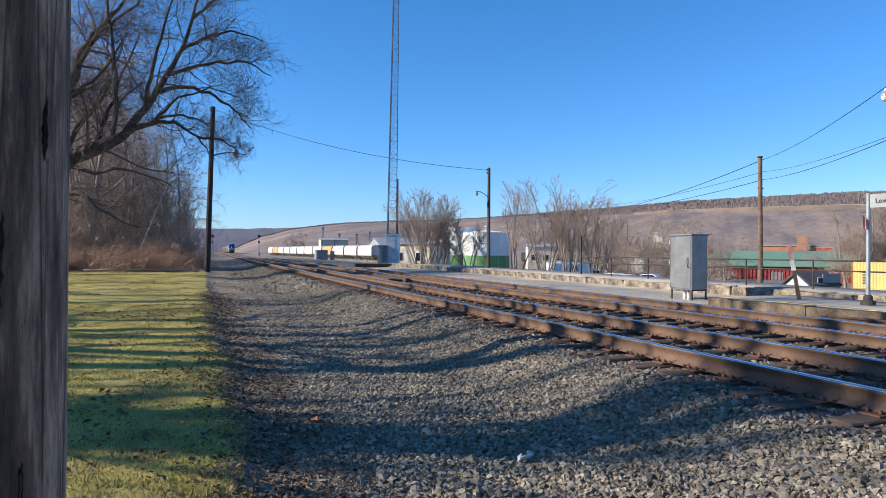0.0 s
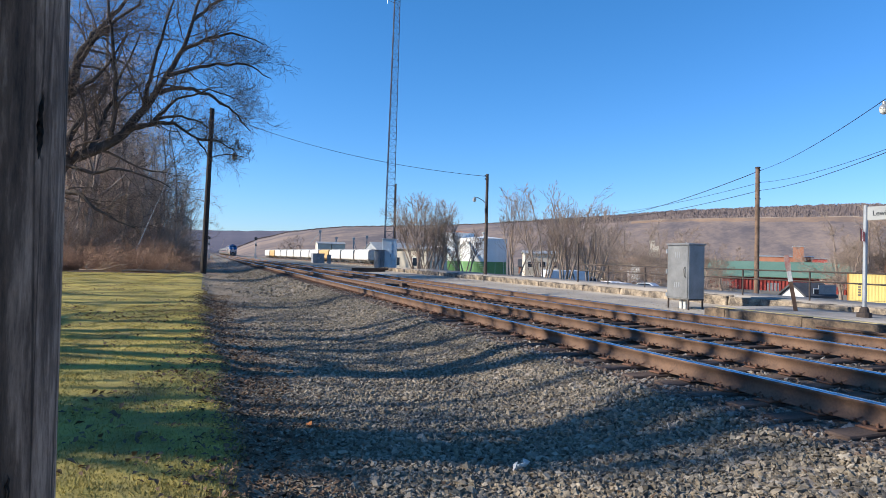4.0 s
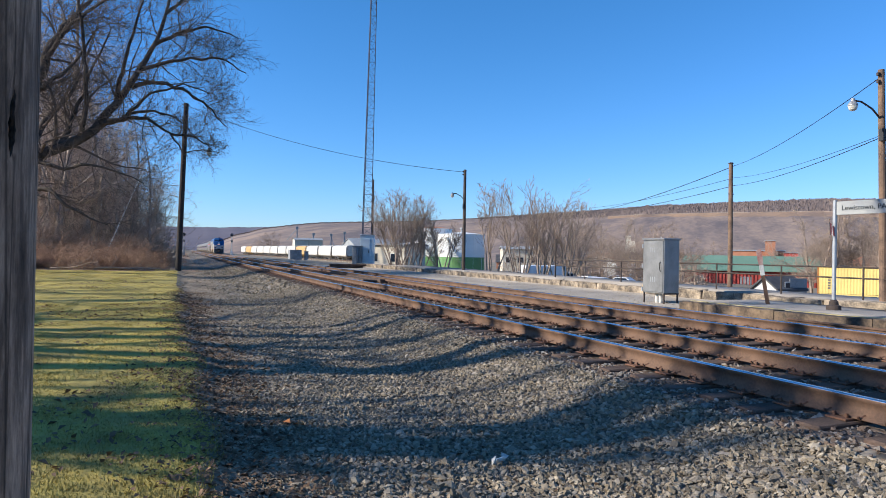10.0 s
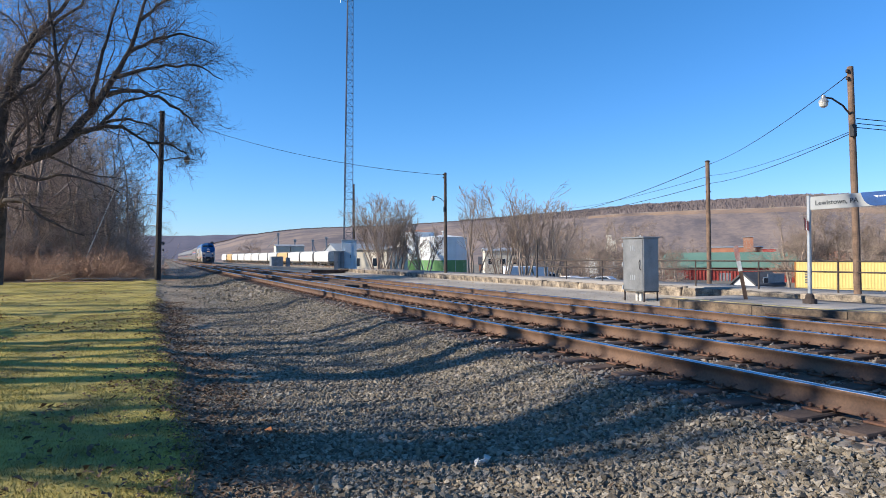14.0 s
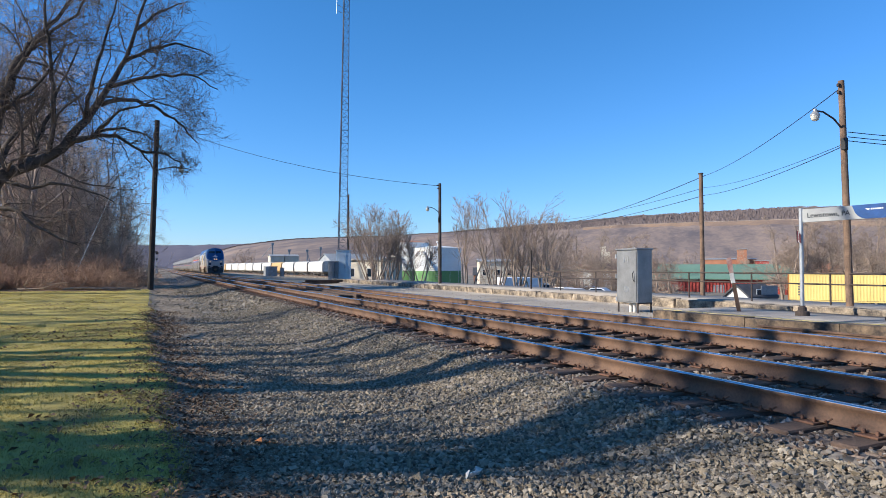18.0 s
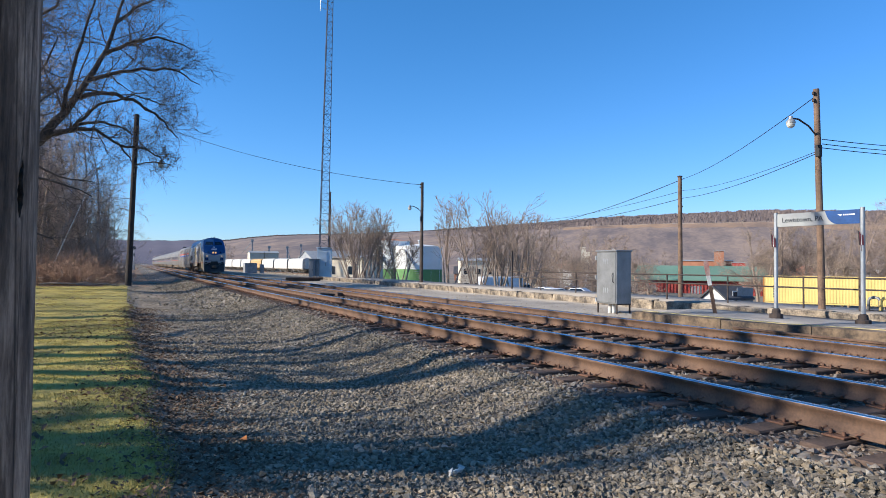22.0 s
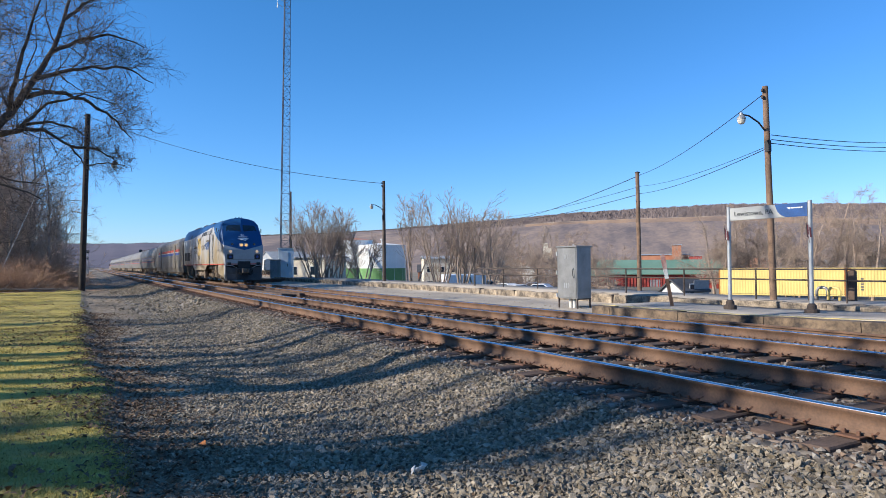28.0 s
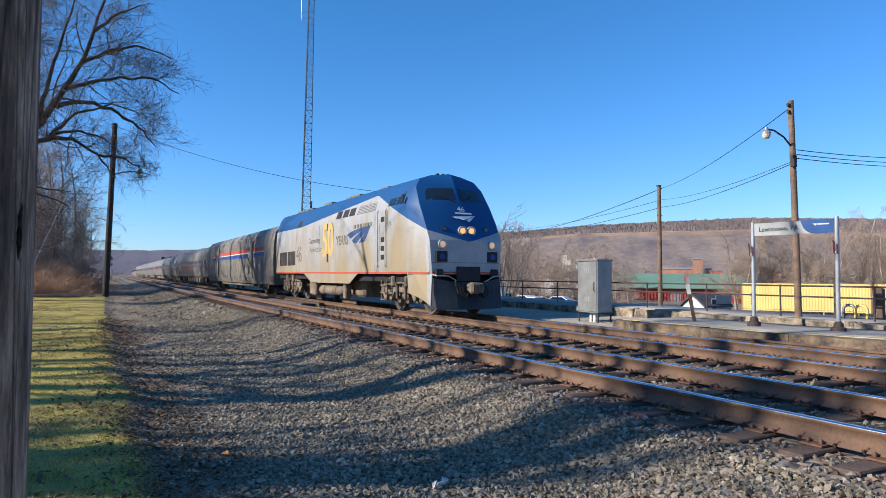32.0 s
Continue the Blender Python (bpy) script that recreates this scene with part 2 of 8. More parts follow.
def grain_wood(name, base, dark, knots):
    """Old pole timber: long upright streaks, dark checks and blackened patches."""
    m = mat(name, base, 0.9, dark=dark, scale=3, fine=30)
    n, l = m.node_tree.nodes, m.node_tree.links
    b = n["Principled BSDF"]
    tc = [x for x in n if x.bl_idname == "ShaderNodeTexCoord"][0]
    mp = n.new("ShaderNodeMapping")
    mp.inputs["Scale"].default_value = (1, 1, 0.16)
    l.new(tc.outputs["Object"], mp.inputs[0])
    t = n.new("ShaderNodeTexNoise")
    t.inputs["Scale"].default_value, t.inputs["Detail"].default_value, t.inputs["Roughness"].default_value = 34, 9, 0.72
    l.new(mp.outputs[0], t.inputs["Vector"])
    r = n.new("ShaderNodeValToRGB")
    r.color_ramp.elements[0].position, r.color_ramp.elements[0].color = 0.33, (*[c * 0.12 for c in base], 1)
    r.color_ramp.elements[1].position, r.color_ramp.elements[1].color = 0.68, (*[min(1, c * 1.5) for c in base], 1)
    e = r.color_ramp.elements.new(0.48)
    e.color = (*dark, 1)
    l.new(t.outputs["Fac"], r.inputs[0])
    mp2 = n.new("ShaderNodeMapping")
    mp2.inputs["Scale"].default_value = (1, 1, 0.3)
    l.new(tc.outputs["Object"], mp2.inputs[0])
    k = n.new("ShaderNodeTexNoise")
    k.inputs["Scale"].default_value, k.inputs["Detail"].default_value = knots, 3
    l.new(mp2.outputs[0], k.inputs["Vector"])
    kr = n.new("ShaderNodeValToRGB")
    kr.color_ramp.elements[0].position, kr.color_ramp.elements[0].color = 0.34, (0.30, 0.27, 0.25, 1)
    kr.color_ramp.elements[1].position, kr.color_ramp.elements[1].color = 0.56, (1, 1, 1, 1)
    l.new(k.outputs["Fac"], kr.inputs[0])
    mx = n.new("ShaderNodeMixRGB")
    mx.blend_type = "MULTIPLY"
    mx.inputs[0].default_value = 1.0
    l.new(r.outputs[0], mx.inputs[1])
    l.new(kr.outputs[0], mx.inputs[2])
    # long drying cracks
    mp3 = n.new("ShaderNodeMapping")
    mp3.inputs["Scale"].default_value = (1, 1, 0.035)
    l.new(tc.outputs["Object"], mp3.inputs[0])
    vo = n.new("ShaderNodeTexVoronoi")
    vo.feature = "DISTANCE_TO_EDGE"
    vo.inputs["Scale"].default_value = 26
    l.new(mp3.outputs[0], vo.inputs["Vector"])
    vr_ = n.new("ShaderNodeValToRGB")
    vr_.color_ramp.elements[0].position, vr_.color_ramp.elements[0].color = 0.006, (0.18, 0.17, 0.16, 1)
    vr_.color_ramp.elements[1].position, vr_.color_ramp.elements[1].color = 0.03, (1, 1, 1, 1)
    l.new(vo.outputs["Distance"], vr_.inputs[0])
    mx2 = n.new("ShaderNodeMixRGB")
    mx2.blend_type = "MULTIPLY"
    mx2.inputs[0].default_value = 0.7
    l.new(mx.outputs[0], mx2.inputs[1])
    l.new(vr_.outputs[0], mx2.inputs[2])
    l.new(mx2.outputs[0], b.inputs["Base Color"])
    bp = n.new("ShaderNodeBump")
    bp.inputs["Strength"].default_value, bp.inputs["Distance"].default_value = 0.8, 0.006
    l.new(t.outputs["Fac"], bp.inputs["Height"])
    l.new(bp.outputs[0], b.inputs["Normal"])
    return m

# ---- mesh tools
def part(name, bm, material, parent=None, label="", smooth=False):
    """Links a bmesh (or a mesh) as one mesh object, under a thing or a part."""
    if isinstance(bm, bmesh.types.BMesh):
        me = bpy.data.meshes.new(name)
        bm.normal_update()
        bm.to_mesh(me)
        bm.free()
    else:
        me = bm
    for mm in material if isinstance(material, (list, tuple)) else [material]:
        me.materials.append(mm)
    if smooth:
        me.polygons.foreach_set("use_smooth", [True] * len(me.polygons))
    ob = new(name, me)
    if parent:
        ob.parent = parent
    if label:
        tagged(ob, label)
    return ob


def thing(name, label, category, m=None, group="", kind=""):
    ob = new(name)
    ob.empty_display_size = 0.2
    if m:
        ob.matrix_world = m
    return tagged(ob, label, category, group, kind)


def bx(bm, x0, x1, y0, y1, z0, z1, bevel=0.0, mi=0):
    """Adds a box, its edges rounded by bevel."""
    r = bmesh.ops.create_cube(bm, size=1, matrix=Matrix.Translation(((x0 + x1) / 2, (y0 + y1) / 2, (z0 + z1) / 2)) @ Matrix.Diagonal((x1 - x0, y1 - y0, z1 - z0, 1)))
    fs = {f for v in r["verts"] for f in v.link_faces}
    for f in fs:
        f.material_index = mi
    if bevel:
        bmesh.ops.bevel(bm, geom=list({e for f in fs for e in f.edges}), offset=bevel, segments=1, affect="EDGES", profile=0.6)
    return bm


def box(x0, x1, y0, y1, z0, z1, bevel=0.0):
    return bx(bmesh.new(), x0, x1, y0, y1, z0, z1, bevel)


def tube(bm, pts, radii, sides=8, caps=True, mi=0):
    """Adds a tube along points; radii: one number or one for each point."""
    pts = [Vector(p) for p in pts]
    if not isinstance(radii, (list, tuple)):
        radii = [radii] * len(pts)
    rings = []
    u = None
    for i, p in enumerate(pts):
        d = (pts[min(i + 1, len(pts) - 1)] - pts[max(i - 1, 0)]).normalized()
        if u is None:
            u = d.orthogonal().normalized()
        u = (u - d * u.dot(d)).normalized()
        w = d.cross(u)
        rings.append([bm.verts.new(p + (u * math.cos(a) + w * math.sin(a)) * radii[i]) for a in (2 * math.pi * k / sides for k in range(sides))])
    for a, b in zip(rings, rings[1:]):
        for k in range(sides):
            bm.faces.new((a[k], a[(k + 1) % sides], b[(k + 1) % sides], b[k])).material_index = mi
    if caps:
        bm.faces.new(rings[0][::-1]).material_index = mi
        bm.faces.new(rings[-1]).material_index = mi
    return bm


def lathe(bm, profile, sides=24, m=Matrix(), mi=0):
    """Adds a solid of revolution about z; profile: (radius, z)."""
    rings = []
    for r, z in profile:
        rings.append([bm.verts.new(m @ Vector((max(r, 1e-4) * math.cos(a), max(r, 1e-4) * math.sin(a), z))) for a in (2 * math.pi * k / sides for k in range(sides))])
    for a, b in zip(rings, rings[1:]):
        for k in range(sides):
            bm.faces.new((a[k], a[(k + 1) % sides], b[(k + 1) % sides], b[k])).material_index = mi
    bm.faces.new(rings[0][::-1]).material_index = mi
    bm.faces.new(rings[-1]).material_index = mi
    return bm


def slab(bm, pts, depth, axis, mi=0):
    """Adds a plate: the outline pts pushed by depth along the vector axis."""
    a = [bm.verts.new(p) for p in pts]
    b = [bm.verts.new(Vector(p) + Vector(axis) * depth) for p in pts]
    bm.faces.new(a).material_index = mi
    bm.faces.new(b[::-1]).material_index = mi
    for i in range(len(a)):
        j = (i + 1) % len(a)
        bm.faces.new((a[j], a[i], b[i], b[j])).material_index = mi
    return bm


def from_np(name, verts, faces):
    """A mesh from arrays: verts (n, 3), faces (m, k) all with k corners."""
    me = bpy.data.meshes.new(name)
    faces = np.asarray(faces, dtype=np.int32)
    k = faces.shape[1]
    me.vertices.add(len(verts))
    me.vertices.foreach_set("co", np.asarray(verts, dtype=np.float32).ravel())
    me.loops.add(faces.size)
    me.loops.foreach_set("vertex_index", faces.ravel())
    me.polygons.add(len(faces))
    me.polygons.foreach_set("loop_start", np.arange(0, faces.size, k, dtype=np.int32))
    me.update(calc_edges=True)
    return me


def lettering(name, text, size, material, parent, m, label="", bold=0.0):
    """Text as a thin mesh, its baseline starting at m's origin, along m's x."""
    cu = bpy.data.curves.new(name, "FONT")
    cu.body, cu.size, cu.extrude, cu.offset = text, size, 0.004, bold
    tmp = bpy.data.objects.new(name, cu)
    scene.collection.objects.link(tmp)
    bpy.context.view_layer.update()
    me = bpy.data.meshes.new_from_object(tmp.evaluated_get(bpy.context.evaluated_depsgraph_get()))
    bpy.data.objects.remove(tmp)
    me.materials.clear()
    ob = part(name, me, material, parent, label)
    ob.matrix_local = m
    return ob


# ---- the line of the tracks: straight, then a slight bend away from the lawn, falling gently
def bend(y):
    if y < 20:
        return 0.0
    if y < 75:
        return 0.0165 * (y - 20) ** 2 / 110
    return 0.0165 * 27.5 + 0.0165 * (y - 75)


def fall(y):
    return -0.0015 * max(0.0, y - 40)


T1, T2, Z2 = 6.13, 10.1, -0.065

# ---- ground: one sheet from the lawn over the ballast to the valley and the horizon
US = [-4000, -1500, -600, -250, -120, -70, -45, -32, -24, -18, -14, -11, -9, -7, -5.5, -4.2, -3.2, -2.4, -1.7, -1.1, -0.6, -0.2, 0.1, 0.28, 0.42, 0.6, 0.9, 1.3, 1.7, 2.1, 2.5, 2.9, 3.1, 3.35, 3.6, 3.85, 4.1, 4.4, 4.75,
      5.5, 6.2, 7.0, 7.6, 8.2, 9.0, 9.9, 10.7, 11.2, 11.7, 12.2, 13, 14.2, 15.24, 15.4, 16.2, 17.4, 18.5, 20, 23, 27, 32, 40, 55, 75, 100, 140, 200, 300, 450, 700, 1100, 1800, 4000]
YS = [-4000, -1200, -400, -150, -70, -35, -20, -12, -8, -5, -3, -1.5, 0, 1, 2] + [2.4 + 0.2 * i for i in range(95)] + [21.5, 23, 25, 27, 29, 31, 34, 37, 40, 44, 48, 52, 56, 60, 65, 70, 76, 84, 95, 110, 130, 155, 185, 220, 260, 310, 380, 480, 650, 900, 1300, 2000, 4000]
PROFILE = [(-4000, 40), (-250, 40), (-70, 14), (-30, 3.2), (-14, 0.1), (-9, -0.34), (-3, -0.40), (0.1, -0.42), (0.3, -0.44), (0.55, -0.53), (1.4, -0.575), (2.3, -0.605), (3.1, -0.60), (3.55, -0.545), (4.05, -0.42), (4.5, -0.275), (4.8, -0.232), (5.1, -0.24), (7.2, -0.25),
           (7.6, -0.29), (8.7, -0.335), (11.5, -0.33), (11.9, -0.26), (12.1, -0.22), (12.2, -0.20), (15.24, -0.15), (15.4, 0.14), (17.5, 0.14), (20, -2.2), (32, -2.6), (60, -3.0), (100, -4.2), (300, -7), (4000, -9)]
YARD = [(11.2, -0.28), (14, -0.25), (20, -0.5), (30, -1.2), (40, -1.9), (60, -2.3), (100, -3.5), (300, -6), (4000, -9)]


def lerp_in(table, x):
    for (a, za), (b, zb) in zip(table, table[1:]):
        if x <= b:
            return za + (zb - za) * (x - a) / (b - a)
    return table[-1][1]


def edge(u, y):
    """How far the uneven rim of the lawn strays from its straight line."""
    w = min(1.0, max(0.0, (u + 1.4) / 1.2), max(0.0, (2.4 - u) / 1.2))
    if w <= 0 or y < 0 or y > 60 or u < -1.4:
        return 0.0
    return w * (0.20 * noise.noise((y * 0.45, 7.7, 0)) + 0.09 * noise.noise((y * 1.7, 2.2, 0)) + 0.05 * noise.noise((y * 4.5, 5.2, 0)))


def ground_z(u, y):
    """Height of the ground at the distance u from the track line's origin, at y."""
    u0, u = u, u - edge(u, y)
    z = lerp_in(PROFILE, u)
    if u > 11.2:
        k = min(1.0, max(0.0, (y - 52) / 14))
        z = z * (1 - k) + lerp_in(YARD, u) * k
    if u < -3 and y < 40:
        k = min(1.0, max(0.0, (40 - y) / 30))
        z = z * (1 - k) + max(-0.5, min(z, -0.3)) * k
    z += max(fall(y), -3.0)
    if 2 < y < 60 and -12 < u < 12:
        a = 0.035 if u < 0.3 else 0.025 if u < 4.3 else 0.012
        z += a * noise.noise((u * 0.9, y * 0.6, 3.1)) + a * 0.5 * noise.noise((u * 2.7, y * 2.1, 8.7))
    return z


def ground_material(u, y):
    if u < -9 or (u < 2.0 and y > 50.5) or (u < -1 and y > 48):
        return 3
    if u < 0.3:
        return 0
    if u < 2.0:
        return 2
    if u < 12.2:
        return 7 if u > 4.75 and y < 90 else 1
    if u < 15.3 and 12.9 < y < 66:
        return 6
    if u < 17.4 and y < 66:
        return 4
    return 5


gv = [(u + edge(u, y) + bend(y), y, ground_z(u + edge(u, y), y)) for y in YS for u in US]
nu = len(US)
gf = [(j * nu + i, j * nu + i + 1, (j + 1) * nu + i + 1, (j + 1) * nu + i) for j in range(len(YS) - 1) for i in range(nu - 1)]
ground_mesh = from_np("ground", gv, gf)
ground = part("ground", ground_mesh, [M[k] for k in ("lawn", "ballast", "path", "brush_floor", "asphalt", "valley", "tan_gravel", "track_bed")], smooth=True)
ground_mesh.polygons.foreach_set("material_index", [ground_material((US[i] + US[i + 1]) / 2, (YS[j] + YS[j + 1]) / 2) for j in range(len(YS) - 1) for i in range(nu - 1)])
tagged(ground, "lawn, grey ballast and dry valley floor", "ground", kind="structure")


def crest_of(b):
    return lerp_in([(20, 2.55), (28, 3.1), (35, 3.6), (40, 4.0), (45, 4.2), (53, 4.4), (58, 4.2), (64, 3.9), (75, 4.2)], b)


def road_of(b):
    return crest_of(b) - 0.42 - 0.02 * (b - 30) + 0.02 * noise.noise((b * 0.4, 1, 1))


# ---- wooded ridges on the far side of the valley
def ridge(name, label, crest, dist, foot_dist, foot_z, material, seed, tree_h):
    """A long hill: crest is a table of bearing and elevation in degrees, seen from the lawn."""
    rng = np.random.default_rng(seed)
    b0, b1 = crest[0][0], crest[-1][0]
    n, rows = 420, 16
    v = []
    for i in range(n + 1):
        b = b0 + (b1 - b0) * i / n
        e = lerp_in(crest, b) + 0.05 * noise.noise((b * 0.9, seed, 0)) + 0.03 * noise.noise((b * 3.1, seed, 4))
        top = 1.2 + dist * math.tan(radians(e))
        for k in range(rows + 1):
            f = k / rows
            d = foot_dist + (dist - foot_dist) * f
            z = foot_z + (top - foot_z) * (0.35 * f + 0.65 * f * f * (3 - 2 * f)) + 0.9 * noise.noise((b * 0.8, f * 4, seed)) * math.sin(math.pi * f)
            v.append((d * math.sin(radians(b)), d * math.cos(radians(b)), z))
    fa = [(i * (rows + 1) + k, (i + 1) * (rows + 1) + k, (i + 1) * (rows + 1) + k + 1, i * (rows + 1) + k + 1) for i in range(n) for k in range(rows)]
    me = from_np(name, v, fa)
    hill = part(name, me, material, smooth=True)
    tagged(hill, label, "hill", kind="structure")
    # bare trees along the crest: thin upright slivers
    near = tree_h > 12
    m = 120000 if near else 30000
    b = b0 + (b1 - b0) * rng.random(m)
    f = np.where((b > 29) & near, 0.56 + 0.44 * rng.random(m), 0.955 + 0.045 * rng.random(m))
    i = np.clip(((b - b0) / (b1 - b0) * n).astype(int), 0, n - 1)
    k = np.clip((f * rows).astype(int), 0, rows - 1)
    va = np.array(v)
    q = (f * rows - k)[:, None]
    g = ((b - b0) / (b1 - b0) * n - i)[:, None]
    p = (va[i * (rows + 1) + k] * (1 - q) + va[i * (rows + 1) + k + 1] * q) * (1 - g) + (va[(i + 1) * (rows + 1) + k] * (1 - q) + va[(i + 1) * (rows + 1) + k + 1] * q) * g
    up_deg = np.degrees(np.arctan2(p[:, 2] - 1.2, np.hypot(p[:, 0], p[:, 1])))
    road = np.array([road_of(x) for x in b])
    keep = (up_deg > road + 0.05) | (b < 29) | (b > 69) | (not near)
    b, f, p = b[keep], f[keep], p[keep]
    m = len(b)
    h = tree_h * (0.5 + 0.5 * rng.random(m)) * np.where(b > 26, 0.44, 0.26)
    w = h * (0.07 + 0.09 * rng.random(m))
    turn = np.radians(b) + rng.uniform(-1.25, 1.25, m)
    side = np.stack([np.cos(turn), -np.sin(turn), 0 * b], 1)
    up = np.array([0, 0, 1.0])
    back = np.stack([np.sin(np.radians(b)), np.cos(np.radians(b)), 0 * b], 1)
    h = h * np.clip([0.85 + 0.3 * noise.noise((q * 2.3, seed, 2)) + 0.15 * noise.noise((q * 9, seed, 6)) for q in b], 0.3, 1.5)
    a0 = p - side * (w * 0.2)[:, None] - up * 2
    a1 = p + side * (w * 0.2)[:, None] - up * 2
    a2 = p + side * w[:, None] * 0.5 + up * (h * 0.62)[:, None] - back * (w * 0.12)[:, None]
    a3 = p + side * ((rng.random(m) * 0.45) * w)[:, None] + up * h[:, None]
    a4 = p - side * ((rng.random(m) * 0.35) * w)[:, None] + up * (h * (0.88 + 0.12 * rng.random(m)))[:, None]
    a5 = p - side * w[:, None] * 0.5 + up * (h * 0.6)[:, None] + back * (w * 0.12)[:, None]
    vv = np.stack([a0, a1, a2, a3, a4, a5], 1).reshape(-1, 3)
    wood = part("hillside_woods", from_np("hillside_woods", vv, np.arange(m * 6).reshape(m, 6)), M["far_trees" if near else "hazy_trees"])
    tagged(wood, "bare leafless trees covering a far hillside", "woods", kind="stuff")


def slope_mat(name, base, dark, bearing, scale, fine):
    """Wooded slope facing the valley: mottled as tree crowns are, finest across the slope."""
    m = mat(name, base, 1.0, dark=dark, scale=scale, fine=fine, span=(0.58, 0.86))
    n, l = m.node_tree.nodes, m.node_tree.links
    tc = [x for x in n if x.bl_idname == "ShaderNodeTexCoord"][0]
    turn, squash = n.new("ShaderNodeMapping"), n.new("ShaderNodeMapping")
    turn.inputs["Rotation"].default_value = (0, 0, radians(bearing))
    squash.inputs["Scale"].default_value = (1, 0.28, 0.8)
    l.new(tc.outputs["Object"], turn.inputs["Vector"])
    l.new(turn.outputs[0], squash.inputs["Vector"])
    for t in [x for x in n if x.bl_idname == "ShaderNodeTexNoise"]:
        l.new(squash.outputs[0], t.inputs["Vector"])
        t.inputs["Roughness"].default_value = 0.65
    return m


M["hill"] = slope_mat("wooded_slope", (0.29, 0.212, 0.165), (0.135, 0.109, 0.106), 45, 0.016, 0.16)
# hill_far and hazy_trees: the bluish haze of distance is mixed into the colour
M["hill_far"] = mat("haze_tinted_wooded_slope", (0.135, 0.122, 0.15), 1.0, dark=(0.10, 0.093, 0.12), scale=0.006, fine=0.06)
M["far_trees"] = mat("far_bare_trees", (0.175, 0.138, 0.127), 1.0, dark=(0.115, 0.093, 0.093), scale=0.012, rand=0.1)
M["hazy_trees"] = mat("haze_tinted_bare_trees", (0.125, 0.115, 0.14), 1.0, dark=(0.10, 0.095, 0.12), scale=0.012, rand=0.15)
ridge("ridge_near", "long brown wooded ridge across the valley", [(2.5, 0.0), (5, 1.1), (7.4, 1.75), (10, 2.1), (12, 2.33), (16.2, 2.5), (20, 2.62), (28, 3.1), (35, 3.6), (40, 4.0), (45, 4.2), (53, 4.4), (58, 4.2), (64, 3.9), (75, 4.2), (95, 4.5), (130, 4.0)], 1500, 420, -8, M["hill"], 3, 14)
ridge("ridge_far", "distant wooded ridge beyond the line, tinted bluish for haze", [(-60, 2.4), (-20, 2.2), (-4, 1.75), (2, 1.75), (6, 1.85), (9, 1.98), (16, 2.0), (24, 2.0), (32, 2.2)], 2600, 1600, -12, M["hill_far"], 8, 7)


# a highway cut along the near ridge: a pale bench with a brown bank below it
M["bench"] = mat("pale_road_bank", (0.29, 0.235, 0.19), 0.95, dark=(0.20, 0.16, 0.125), scale=0.02, fine=0.3)
M["bank"] = mat("brown_road_bank", (0.33, 0.215, 0.135), 0.95, dark=(0.165, 0.12, 0.10), scale=0.014, fine=0.16)


def hill_z(b, d):
    f = (d - 420) / 1080
    top = 1.2 + 1500 * math.tan(radians(crest_of(b)))
    return -8 + (top + 8) * (0.35 * f + 0.65 * f * f * (3 - 2 * f)) + 0.9 * noise.noise((b * 0.8, f * 4, 3)) * math.sin(math.pi * f)


road_v, bank_v = [], []
for i in range(121):
    b = 37 + 31 * i / 120
    f = 0.5
    for _ in range(60):
        f -= 0.2 * (math.degrees(math.atan2(hill_z(b, 420 + 1080 * f) - 1.2, 420 + 1080 * f)) - road_of(b)) / 4
    d = 420 + 1080 * f
    sb_, cb_ = math.sin(radians(b)), math.cos(radians(b))
    low = (14 + 40 * min(1.0, max(0.0, (b - 40) / 9))) * (1 + 0.5 * noise.noise((b * 0.7, 4, 4)))
    for dd, dz in ((-low - 8, -1.5), (-0.6 * low - 6, 0.8), (-0.25 * low - 5.5, 2.0), (-5, 2.6)):
        bank_v.append(((d + dd) * sb_, (d + dd) * cb_, hill_z(b, d + dd) + dz))
    z = hill_z(b, d - 5) + 2.6
    for dd, dz in ((-5.2, 0.0), (-5.0, 0.6), (-4.0, 0.7), (6, 0.75), (7, 1.1)):
        road_v.append(((d + dd) * sb_, (d + dd) * cb_, z + dz))
highway = part("highway", from_np("highway", road_v, [(5 * i + k, 5 * i + 5 + k, 5 * i + 6 + k, 5 * i + 1 + k) for i in range(120) for k in range(4)]), M["bench"])
tagged(highway, "pale highway cut along the ridge", "road", kind="structure")
bank = part("road_bank", from_np("road_bank", bank_v, [(4 * i + k, 4 * i + 4 + k, 4 * i + 5 + k, 4 * i + 1 + k) for i in range(120) for k in range(3)]), M["bank"])
tagged(bank, "brown grassy bank below the highway", "bank", kind="structure")

# ---- tracks
RAIL = [(-0.076, 0), (0.076, 0), (0.076, 0.012), (0.012, 0.03), (0.009, 0.135), (0.037, 0.15), (0.037, 0.176), (0.028, 0.186), (-0.028, 0.186), (-0.037, 0.176), (-0.037, 0.15), (-0.009, 0.135), (-0.012, 0.03), (-0.076, 0.012)]
RY = [-30, -10, 0] + [5 * i for i in range(1, 60)] + [310, 340, 380, 430, 500, 600, 700]


